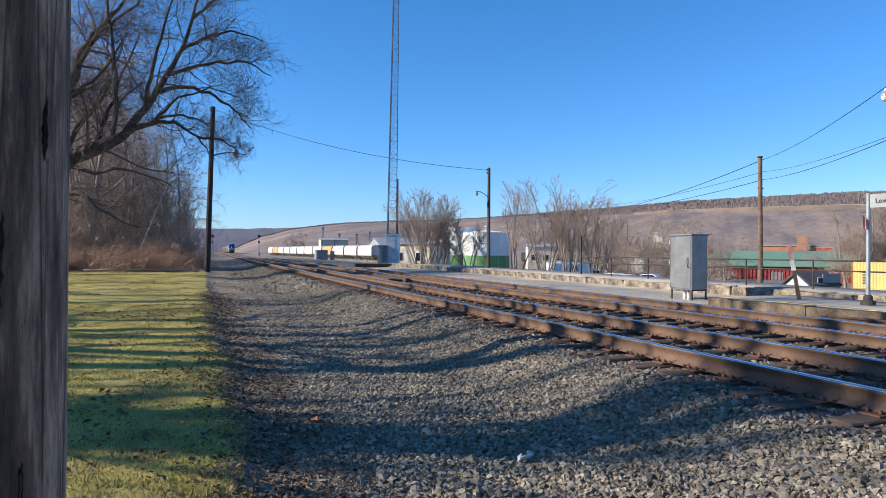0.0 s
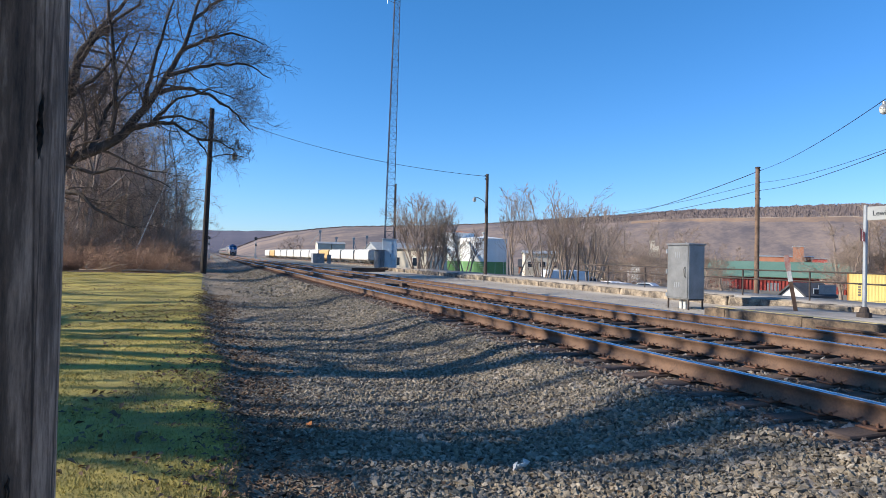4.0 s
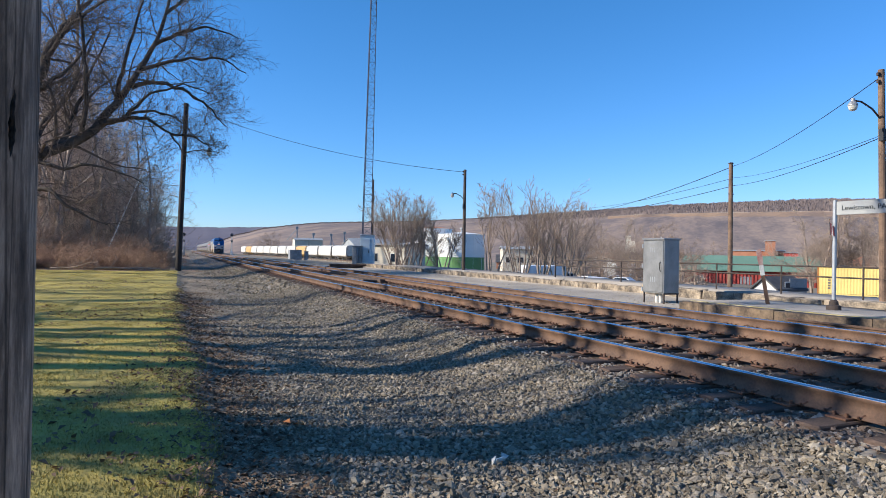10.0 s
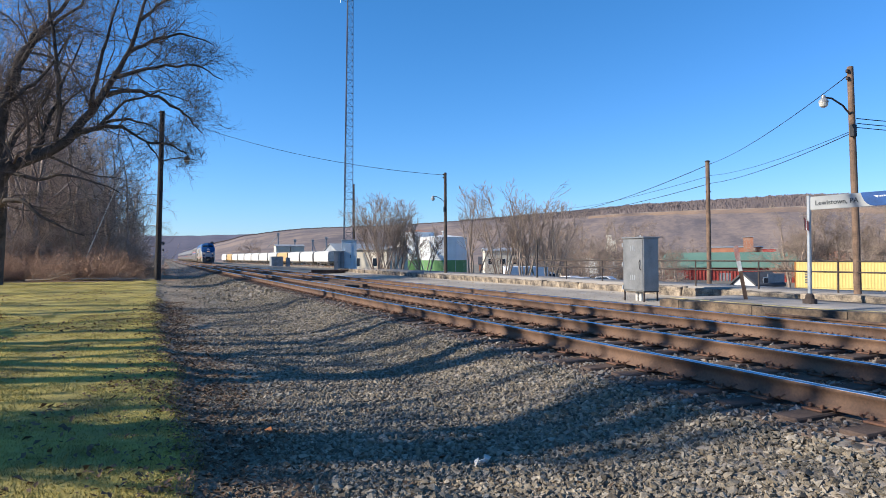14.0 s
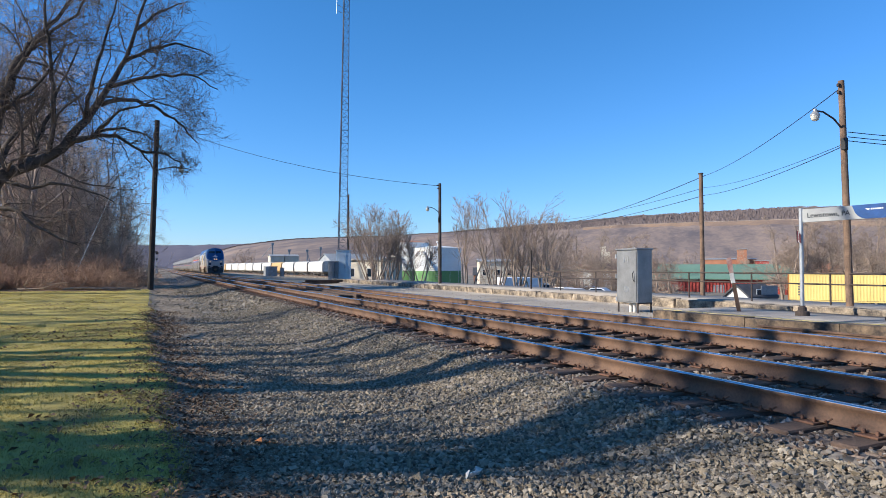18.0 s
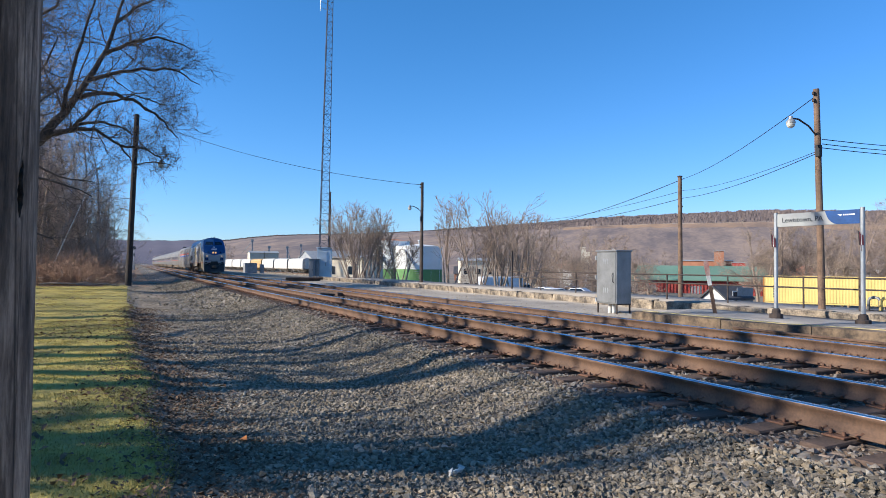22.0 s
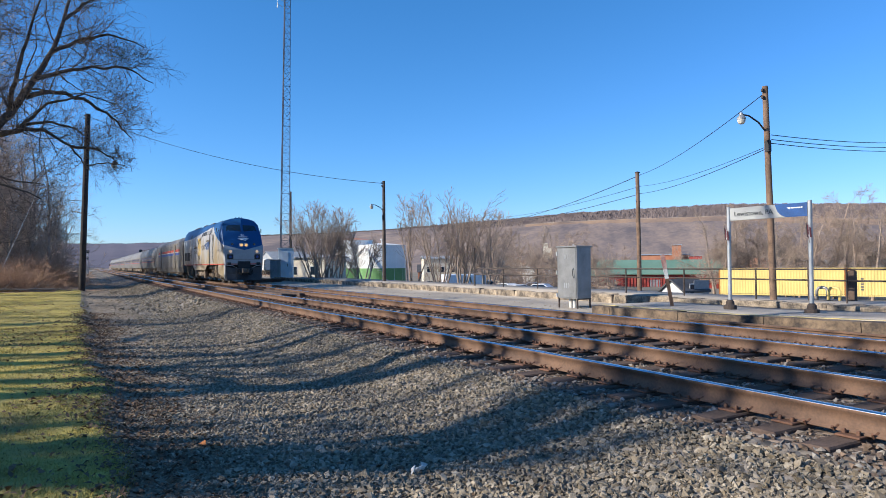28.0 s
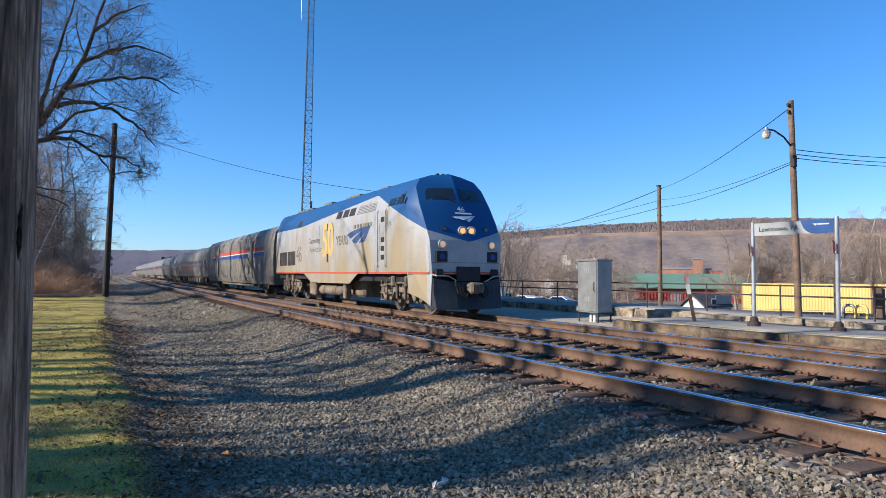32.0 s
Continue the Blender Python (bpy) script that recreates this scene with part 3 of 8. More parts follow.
def rail_mesh(u, top):
    k = len(RAIL)
    v = [(u + bend(y) + x, y, top + fall(y) - 0.186 + z) for y in RY for x, z in RAIL]
    f = [(j * k + i, j * k + (i + 1) % k, (j + 1) * k + (i + 1) % k, (j + 1) * k + i) for j in range(len(RY) - 1) for i in range(k)]
    me = from_np("rail", v, f)
    me.materials.append(M["rail_rust"])
    me.materials.append(M["rail_top"])
    me.polygons.foreach_set("material_index", [1 if i in (6, 7, 8) else 0 for j in range(len(RY) - 1) for i in range(k)])
    return me


def tie_bm(seed):
    bm = box(-1.3, 1.3, -0.115, 0.115, -0.17, 0, 0.014)
    for v in bm.verts:
        v.co += Vector((0.02 * noise.noise((v.co.x * 2, v.co.y * 9, seed)), 0.012 * noise.noise((v.co.x * 3, 5, seed)), 0.01 * noise.noise((v.co.x * 4, v.co.y * 8, seed + 7))))
    return bm


def plates_bm():
    """What holds both rails on one tie: plates, spikes and anchors."""
    bm = bmesh.new()
    for s in (-0.752, 0.752):
        bx(bm, s - 0.17, s + 0.17, -0.095, 0.095, 0.0, 0.018, 0.004)
        for dx in (-0.105, 0.105):
            for dy in (-0.055, 0.055):
                bx(bm, s + dx - 0.014, s + dx + 0.014, dy - 0.014, dy + 0.014, 0.016, 0.055, 0.005)
        for dy in (-0.15, 0.15):
            tube(bm, [(s + 0.085, dy, 0.02), (s + 0.10, dy, 0.055), (s + 0.07, dy, 0.075), (s - 0.08, dy, 0.02), (s - 0.10, dy, 0.05)], 0.013, 5)
    return bm


def track(name, u, top, label):
    tr = thing(name, label, "railway track", kind="structure")
    for s in (-0.752, 0.752):
        ob = new("rail", rail_mesh(u + s, top))
        ob.parent = tr
    kinds = []
    for sd in range(4):
        me = bpy.data.meshes.new("tie")
        b = tie_bm(sd * 3.7 + u)
        b.to_mesh(me)
        b.free()
        me.materials.append(M["tie"])
        kinds.append(me)
    pm = bpy.data.meshes.new("tie_plates")
    b = plates_bm()
    b.to_mesh(pm)
    b.free()
    pm.materials.append(M["plate"])
    rng = random.Random(int(u * 10))
    far_v, far_f = [], []
    tz = top - 0.186 - 0.018
    y, i = -3.0, 0
    while y < 330:
        m = pose(u + bend(y) + rng.uniform(-0.06, 0.06), y + rng.uniform(-0.02, 0.02), tz + fall(y) + rng.uniform(-0.012, 0.0), rng.uniform(-1, 1), 0, rng.uniform(-1.6, 1.6))
        if y < 62:
            ob = new("tie", kinds[i % 4])
            ob.parent, ob.matrix_local = tr, m
            ob = new("tie_plates", pm)
            ob.parent, ob.matrix_local = tr, pose(u + bend(y), y, tz + fall(y))
        else:
            n = len(far_v)
            far_v += [m @ v.co for v in kinds[i % 4].vertices]
            far_f += [[n + q for q in p.vertices] for p in kinds[i % 4].polygons]
        y += 0.53
        i += 1
    me = bpy.data.meshes.new("ties_beyond")
    me.from_pydata([tuple(v) for v in far_v], [], far_f)
    tagged(part("ties_beyond", me, M["tie"], tr), kind="stuff")
    return tr


track("track_near", T1, 0.0, "near main line with rusty rails polished on top and dark timber ties")
track("track_far", T2, Z2, "far main line with rusty rails on dark timber ties")

# ---- old platform, kerb wall and railing beyond the tracks
WALL_U, EDGE_U = 15.3, 12.15
plat = thing("platform", "low worn asphalt station platform with a stained, shade-darkened concrete edge", "platform", kind="structure")


def ramp(y):
    """The platform rises gently away from its low end."""
    return min(0.3, 0.026 * max(0.0, 9.2 - y))


PY = [13.2 - 0.6 * i for i in range(43)]
pv = [(x, y, z) for y in PY for x, z in ((EDGE_U + 0.35, -0.3), (EDGE_U + 0.35, ramp(y)), (13.4, ramp(y) + 0.012), (14.4, ramp(y) + 0.004), (WALL_U - 0.02, ramp(y) - 0.006), (WALL_U - 0.02, -0.3))]
pf = [(6 * i + k, 6 * i + (k + 1) % 6, 6 * i + 6 + (k + 1) % 6, 6 * i + 6 + k) for i in range(len(PY) - 1) for k in range(6)]
part("surface", from_np("surface", pv, pf), M["asphalt"], plat)
rng = random.Random(5)
y = -12.0
while y < 13:
    ln = min(rng.uniform(1.7, 2.3), 13.2 - y)
    bm = bmesh.new()
    steps = 7
    for i in range(steps):
        ya, yb = y + 0.008 + (ln - 0.016) * i / steps, y + 0.008 + (ln - 0.016) * (i + 1) / steps
        bx(bm, EDGE_U, EDGE_U + 0.34, ya, yb, -0.34, ramp(y + ln / 2))
    bmesh.ops.remove_doubles(bm, verts=bm.verts[:], dist=0.001)
    for f in [f for f in bm.faces if abs(f.normal.y) > 0.9 and all(abs(v.co.y - y - 0.008) > 0.01 and abs(v.co.y - y - ln + 0.008) > 0.01 for v in f.verts)]:
        bm.faces.remove(f)
    tilt = rng.uniform(-0.012, 0.012)
    for v in bm.verts:
        rough = noise.noise((v.co.y * 2.3, v.co.z * 3, 2))
        if v.co.x < EDGE_U + 0.1:
            v.co.x += 0.06 * max(0.0, rough) + 0.02 * noise.noise((v.co.y * 6, v.co.z * 8, 5))
        if v.co.z > -0.1:
            v.co.z += ramp(v.co.y) - ramp(y + ln / 2) + tilt * (v.co.y - y - ln / 2) - (0.05 * max(0.0, noise.noise((v.co.y * 2.9, 3.3, 1)) - 0.1) if v.co.x < EDGE_U + 0.1 else 0)
    part("edge_slab", bm, M["platform_edge"], plat)
    y += ln
lv = [(x, y, z) for y in PY for x, z in ((EDGE_U + 0.36, ramp(y) - 0.01), (EDGE_U + 0.36, ramp(y) + 0.006), (EDGE_U + 0.50, ramp(y) + 0.008), (EDGE_U + 0.50, ramp(y) - 0.01))]
lf = [(4 * i + k, 4 * i + (k + 1) % 4, 4 * i + 4 + (k + 1) % 4, 4 * i + 4 + k) for i in range(len(PY) - 1) for k in range(4)]
part("yellow_line", from_np("yellow_line", lv, lf), M["yellow_line"], plat, "worn yellow warning line")
spare = tagged(part("spare_rail", slab(bmesh.new(), [(11.78 + x, 0.5, -0.27 + z) for x, z in RAIL], 9.2, (0, 1, 0)), M["rail_rust"]), "rusty spare rail lying along the platform edge", "rail")

wall = thing("kerb_wall", "low broken wall of pale kerb stones", "wall", kind="structure")
rng = random.Random(11)
y = -8.0
while y < 56:
    ln = rng.uniform(1.1, 2.8)
    h = rng.uniform(0.10, 0.15) * (1.0 if y < 17 else 0.62)
    bm = box(-0.2, 0.2, 0.005, ln - 0.005, -0.5, h, 0.022)
    bmesh.ops.subdivide_edges(bm, edges=bm.edges[:], cuts=3, use_grid_fill=True)
    for v in bm.verts:
        v.co += Vector((0.045 * noise.noise((v.co.y * 2.1 + y, v.co.z * 6, 1)), 0, 0.06 * noise.noise((v.co.y * 3.4 + y, v.co.x * 7, 9)) - 0.05 * max(0.0, noise.noise((y * 0.9 + v.co.y * 1.1, 4, 4))) if v.co.z > 0 else 0))
    ob = part("kerb_stone", bm, M["stone"], wall)
    ob.matrix_local = pose(WALL_U + bend(y) + rng.uniform(-0.03, 0.03), y, 0, 0, 0, rng.uniform(-0.7, 0.7))
    y += ln

fence = thing("railing", "rusty two-rail pipe railing on top of the kerb wall", "fence", kind="structure")
FX = WALL_U + 0.62
for z in (0.70, 0.97):
    part("pipe_rail", tube(bmesh.new(), [(FX, -6, z), (FX, 24.9, z - 0.05)], 0.021, 8), M["steel_dark"], fence)
for i in range(13):
    y = -5.5 + 2.35 * i
    part("post", tube(bmesh.new(), [(FX, y, 0.1), (FX, y, 1.0 - 0.0018 * (y + 6))], 0.023, 8), M["steel_dark"], fence)

post = thing("steel_post", "plain brown steel post beside the railing", "post", pose(16.35, 9.75, 0.12))
part("shaft", box(-0.035, 0.035, -0.035, 0.035, -0.05, 1.03, 0.006), M["steel_dark"], post)
part("cap", box(-0.045, 0.045, -0.045, 0.045, 1.03, 1.06, 0.006), M["steel_dark"], post)
post = thing("steel_post", "tall plain brown steel post at the railing's end", "post", pose(FX, 24.95, 0.1))
part("shaft", box(-0.03, 0.03, -0.03, 0.03, -0.05, 1.72, 0.006), M["steel_dark"], post)
part("cap", box(-0.038, 0.038, -0.038, 0.038, 1.72, 1.75, 0.006), M["steel_dark"], post)
post = thing("timber_post", "thick dark timber post before the containers", "post", pose(17.0, 9.04, 0.1))
part("shaft", box(-0.075, 0.075, -0.075, 0.075, -0.1, 0.8, 0.012), M["tie"], post)
part("metal_cap", box(-0.05, 0.05, -0.05, 0.05, 0.8, 0.84, 0.01), M["steel_dark"], post)
for k, (y, mm, lab) in enumerate(((9.66, "cabinet", "grey"), (9.36, "yellow", "yellow"))):
    hoop = thing("hoop_barrier", f"low {lab} steel hoop barrier beside the path", "barrier", pose(16.75, y, 0.12, 0, 0, 8), "hoop barriers")
    part("hoop", tube(bmesh.new(), [(0, -0.13, -0.05), (0, -0.13, 0.26), (0, -0.09, 0.33), (0, 0, 0.35), (0, 0.09, 0.33), (0, 0.13, 0.26), (0, 0.13, -0.05)], 0.036, 10), M[mm], hoop, smooth=True)
    part("foot_plate", box(-0.09, 0.09, -0.24, 0.24, -0.03, 0.03, 0.006), M["steel_dark"], hoop)

# ---- the passenger train
def livery_paint():
    """Silver-grey side, blue roof and nose with a swooping edge, grime towards the sill."""
    m = mat("loco_silver_blue", (0.38, 0.385, 0.40), 0.5, 0.25, dark=(0.30, 0.30, 0.305), scale=1.2, fine=9, spec=0.35)
    n, l = m.node_tree.nodes, m.node_tree.links
    b = n["Principled BSDF"]
    tc = [x for x in n if x.bl_idname == "ShaderNodeTexCoord"][0]
    sp = n.new("ShaderNodeSeparateXYZ")
    l.new(tc.outputs["Object"], sp.inputs[0])

    def op(kind, a, c, d=None):
        k = n.new("ShaderNodeMath")
        k.operation = kind
        for i, val in enumerate((a, c, d)):
            if val is None:
                continue
            if isinstance(val, (int, float)):
                k.inputs[i].default_value = val
            else:
                l.new(val, k.inputs[i])
        return k.outputs[0]
    ax = op("ABSOLUTE", sp.outputs[0], None)
    rise = op("MULTIPLY_ADD", sp.outputs[1], 0.37, op("MULTIPLY_ADD", ax, 0.17, 2.28))
    fallb = op("MULTIPLY_ADD", op("SUBTRACT", 13.5, sp.outputs[1]), 0.064, 3.48)
    edge = op("MINIMUM", rise, op("MAXIMUM", fallb, 3.48))
    mask = op("GREATER_THAN", sp.outputs[2], edge)
    blue = n.new("ShaderNodeMixRGB")
    silver = b.inputs["Base Color"].links[0].from_socket
    blue.inputs[2].default_value = (0.004, 0.062, 0.19, 1)
    l.new(mask, blue.inputs[0])
    # brown road grime rising from the sill, patchy
    gn = n.new("ShaderNodeTexNoise")
    gn.inputs["Scale"].default_value, gn.inputs["Detail"].default_value = 0.9, 6
    streak = n.new("ShaderNodeMapping")
    streak.inputs["Scale"].default_value = (0.6, 1.5, 0.28)
    l.new(tc.outputs["Object"], streak.inputs["Vector"])
    l.new(streak.outputs[0], gn.inputs["Vector"])
    side = op("GREATER_THAN", sp.outputs[1], 0.3)
    g = op("MULTIPLY", op("MULTIPLY_ADD", sp.outputs[2], -0.30, op("MULTIPLY_ADD", gn.outputs["Fac"], 2.6, -0.22)), op("MULTIPLY_ADD", side, 0.9, 0.1))
    cl = n.new("ShaderNodeClamp")
    cl.inputs["Max"].default_value = 0.85
    l.new(g, cl.inputs["Value"])
    gm = n.new("ShaderNodeMixRGB")
    gm.inputs[2].default_value = (0.34, 0.255, 0.135, 1)
    l.new(cl.outputs[0], gm.inputs[0])
    l.new(silver, gm.inputs[1])
    l.new(gm.outputs[0], blue.inputs[1])
    l.new(blue.outputs[0], b.inputs["Base Color"])
    l.new(op("SUBTRACT", 0.25, op("MULTIPLY", mask, 0.25)), b.inputs["Metallic"])
    return m


M["livery"] = livery_paint()
M["navy"] = mat("grimy_navy_paint", (0.02, 0.06, 0.17), 0.6, dark=(0.06, 0.08, 0.14), scale=2)
M["red"] = mat("red_stripe_paint", (0.50, 0.07, 0.04), 0.6, dark=(0.35, 0.07, 0.05), scale=2)
M["stripe_blue"] = mat("blue_stripe_paint", (0.03, 0.08, 0.30), 0.5, scale=3)
M["stripe_white"] = mat("white_stripe_paint", (0.65, 0.63, 0.58), 0.5, scale=3)
M["gold"] = mat("grimy_yellow_numeral_paint", (0.60, 0.39, 0.10), 0.6, dark=(0.36, 0.27, 0.14), scale=2)
M["grey_letter"] = mat("grimy_grey_lettering", (0.10, 0.10, 0.105), 0.7, dark=(0.22, 0.18, 0.13), scale=3)
M["white_paint"] = mat("white_paint", (0.75, 0.76, 0.78), 0.5, dark=(0.6, 0.6, 0.62), scale=2)
M["under"] = mat("grimy_running_gear", (0.24, 0.185, 0.13), 0.85, dark=(0.09, 0.07, 0.055), scale=3, fine=25)
M["black"] = mat("black_steel", (0.025, 0.025, 0.027), 0.6, scale=5)
M["pilot"] = mat("dark_pilot_plough", (0.10, 0.11, 0.125), 0.45, 0.2, dark=(0.06, 0.062, 0.07), scale=2)
M["wheel"] = mat("wheel_steel", (0.20, 0.17, 0.14), 0.5, 0.5, dark=(0.10, 0.08, 0.065), scale=5)
M["stainless"] = mat("dulled_stainless_steel", (0.20, 0.196, 0.188), 0.6, 0.12, dark=(0.105, 0.10, 0.092), scale=0.7, fine=6, spec=0.4)
M["baggage"] = mat("grimy_stainless_steel", (0.25, 0.23, 0.205), 0.55, 0.35, dark=(0.13, 0.118, 0.104), scale=0.8, fine=6)
M["window"] = glass("dark_window", (0.012, 0.022, 0.036))
M["headlight"] = glow("lit_headlight", (1.0, 0.52, 0.18), 0.6)
M["headlight_dim"] = glow("lit_ditch_light", (0.9, 0.55, 0.33), 0.3)
M["rubber"] = mat("black_rubber", (0.02, 0.02, 0.02), 0.9, scale=9)


def loft(sections, cap=True):
    """A skin over sections: each a list of as many points."""
    bm = bmesh.new()
    rings = [[bm.verts.new(p) for p in s] for s in sections]
    for a, b in zip(rings, rings[1:]):
        for i in range(len(a) - 1):
            bm.faces.new((a[i], b[i], b[i + 1], a[i + 1]))
    return bm, rings


def wheelset(parent, y, r=0.5):
    bm = bmesh.new()
    for s in (-1, 1):
        m = Matrix.Translation((s * 0.75, 0, 0)) @ Matrix.Rotation(radians(90 * s), 4, "Y")
        lathe(bm, [(0.12, -0.06), (0.36, -0.03), (r - 0.07, -0.03), (r + 0.02, -0.065), (r + 0.02, -0.04), (r, -0.03), (r, 0.065), (r - 0.06, 0.065), (r - 0.08, 0.02), (0.3, 0.02), (0.14, 0.08), (0.1, 0.09)], 24, m)
    tube(bm, [(-0.9, 0, 0), (0.9, 0, 0)], 0.09, 10)
    ob = part("wheelset", bm, M["wheel"], parent)
    ob.location = (0, y, r)
    return ob


def truck(parent, y0, y1, half=1.18):
    """Side frames, springs, boxes and brake gear between two axles."""
    t = part("truck", bmesh.new(), M["under"], parent)
    bm = bmesh.new()
    a, b = y0 - 0.55, y1 + 0.55
    for s in (-1, 1):
        x = s * half
        slab(bm, [(x, a, 0.62), (x, y0 - 0.3, 0.40), (x, y0 + 0.32, 0.42), (x, y0 + 0.5, 0.66), (x, y1 - 0.5, 0.66), (x, y1 - 0.32, 0.42), (x, y1 + 0.3, 0.40), (x, b, 0.62), (x, b, 0.82), (x, a, 0.82)], 0.09, (s, 0, 0))
        for y in (y0, y1):
            bx(bm, x - 0.06, x + 0.16, y - 0.17, y + 0.17, 0.33, 0.68, 0.03)
            lathe(bm, [(0.10, 0), (0.10, 0.05), (0.06, 0.07)], 10, Matrix.Translation((x + s * 0.15, y, 0.5)) @ Matrix.Rotation(radians(90 * s), 4, "Y"))
            for dy in (-0.33, 0.33):
                for k in range(5):
                    lathe(bm, [(0.07, 0), (0.085, 0.02), (0.07, 0.04)], 8, Matrix.Translation((x + s * 0.08, y + dy, 0.66 + 0.055 * k)))
        for y in (y0 + (y1 - y0) * 0.36, y0 + (y1 - y0) * 0.64):
            tube(bm, [(x + s * 0.12, y, 0.45), (x + s * 0.14, y, 1.0)], 0.055, 8)
            bx(bm, x - 0.05, x + 0.14, y - 0.09, y + 0.09, 0.30, 0.44, 0.02)
        for q in range(7):
            yq = a + 0.25 + (b - a - 0.5) * q / 6
            tube(bm, [(x + s * 0.06, yq, 0.8), (x + s * 0.11, yq + 0.03, 1.22)], 0.028, 6)
        for yq in (y0 + 0.62, y1 - 0.62):
            lathe(bm, [(0.10, 0), (0.12, 0.02), (0.12, 0.3), (0.08, 0.34)], 10, Matrix.Translation((x + s * 0.14, yq, 0.86)))
            bx(bm, x - 0.02, x + 0.1, yq - 0.24, yq - 0.12, 0.52, 1.1, 0.02)
        tube(bm, [(x + s * 0.1, a + 0.1, 0.9), (x + s * 0.14, (y0 + y1) / 2, 0.98), (x + s * 0.1, b - 0.1, 0.88)], 0.03, 6)
    bx(bm, -half, half, (y0 + y1) / 2 - 0.25, (y0 + y1) / 2 + 0.25, 0.45, 0.8, 0.04)
    bm.to_mesh(t.data)
    bm.free()
    return t


LOCO_Z = [1.26, 1.34, 2.3, 2.9, 3.46, 4.04, 4.34, 4.49, 4.54]
LOCO_W = [1.5, 1.5, 1.51, 1.5, 1.47, 1.28, 1.06, 0.6, 0.0]
LOCO_RAKE = [0.0, 0.0, -0.04, 0.26, 0.58, 0.90, 1.06, 1.2, 1.3]
LOCO_LEN = 18.35


NOSE_W = [0.80, 0.80, 0.85, 0.86, 0.87, 0.95, 0.95, 0.95, 1.0]

NOSE_SWEEP = [0.14, 0.14, 0.18, 0.22, 0.28, 0.36, 0.36, 0.28, 0.0]


def loco_point(y, k, side, taper):
    w = LOCO_W[k] * (NOSE_W[k] + (1 - NOSE_W[k]) * taper)
    back = (LOCO_RAKE[k] + NOSE_SWEEP[k]) * max(0.0, 1 - y / 3.2)
    return (side * w, y + back, LOCO_Z[k])


def locomotive():
    lo = thing("locomotive", "silver and blue diesel passenger locomotive with lit headlights", "locomotive")
    secs = []
    for y, tp in ((0.0, 0.0), (0.06, 0.2), (0.75, 0.86), (1.0, 0.97), (1.5, 1.0), (3.2, 1.0), (6, 1.0), (10, 1.0), (14, 1.0), (17.6, 1.0), (LOCO_LEN, 0.9)):
        left = [loco_point(y, k, -1, tp) for k in range(9)]
        right = [loco_point(y, k, 1, tp) for k in range(7, -1, -1)]
        secs.append(left + right)
    bm, rings = loft(secs)
    f, r = rings[0], rings[-1]
    n = len(f)
    keel = [bm.verts.new((0, LOCO_RAKE[k], LOCO_Z[k])) for k in range(8)] + [f[8]]
    for i in range(8):
        for half in ((f[i], f[i + 1]), (f[n - 1 - i], f[n - 2 - i])):
            q = [half[0], half[1], keel[i + 1], keel[i]]
            bm.faces.new(list(dict.fromkeys(q)))
        q = [r[i], r[i + 1], r[n - 2 - i], r[n - 1 - i]]
        bm.faces.new(list(dict.fromkeys(q))[::-1])
    bmesh.ops.recalc_face_normals(bm, faces=bm.faces[:])
    body = part("body", bm, M["livery"], lo, "silver body with a blue nose and roof and brown road grime")
    body.data.polygons.foreach_set("use_smooth", [True] * len(body.data.polygons))
    body.data.set_sharp_from_angle(angle=radians(24))
    def front(x, z, out=0.012):
        for k in range(8):
            if z <= LOCO_Z[k + 1]:
                f_ = (z - LOCO_Z[k]) / (LOCO_Z[k + 1] - LOCO_Z[k])
                wide = LOCO_W[k] * NOSE_W[k] * (1 - f_) + LOCO_W[k + 1] * NOSE_W[k + 1] * f_
                sweep = (NOSE_SWEEP[k] * (1 - f_) + NOSE_SWEEP[k + 1] * f_) * abs(x) / max(wide, 0.1)
                return (x, LOCO_RAKE[k] + (LOCO_RAKE[k + 1] - LOCO_RAKE[k]) * f_ + sweep - out, z + out * 0.5)
    # red line along the sill
    for s in (-1, 1):
        bm = bmesh.new()
        bx(bm, s * 1.503 - 0.004, s * 1.503 + 0.004, 1.3, 18.2, 1.27, 1.33)
        part("red_stripe", bm, M["red"], body)
        bm = bmesh.new()
        slab(bm, [(s * 1.275, 0.2, 1.27), (s * 1.465, 0.88, 1.27), (s * 1.495, 1.2, 1.27), (s * 1.495, 1.2, 1.33), (s * 1.465, 0.88, 1.33), (s * 1.275, 0.2, 1.33)], 0.008, (s, -0.2, 0))
        part("red_stripe", bm, M["red"], body)
        part("red_stripe", slab(bmesh.new(), [front(s * 0.42, 1.28), front(s * 1.19, 1.28), front(s * 1.19, 1.335), front(s * 0.42, 1.335)], 0.02, (0, 1, 0)), M["red"], body)
    # side skirt and fuel tank
    for s in (-1, 1):
        bm = bmesh.new()
        slab(bm, [(s * 1.47, 5.7, 1.262), (s * 1.47, 6.6, 0.88), (s * 1.47, 11.7, 0.86), (s * 1.47, 12.85, 1.262)], 0.03, (s, 0, 0))
        part("side_skirt", bm, M["livery"], lo)
        bm = bmesh.new()
        tube(bm, [(s * 1.25, 7.75, 0.56), (s * 1.25, 7.92, 0.56), (s * 1.25, 10.6, 0.56), (s * 1.25, 10.8, 0.56)], [0.11, 0.2, 0.2, 0.11], 16)
        part("air_reservoir", bm, M["under"], lo, "grimy cylindrical air tank")
    part("fuel_tank", box(-1.0, 1.0, 6.3, 12.0, 0.34, 1.1, 0.1), M["under"], lo)
    for s in (-1, 1):
        part("tank_bracket", box(s * 1.28 - 0.16, s * 1.28 + 0.16, 11.2, 12.1, 0.3, 0.95, 0.05), M["under"], lo)
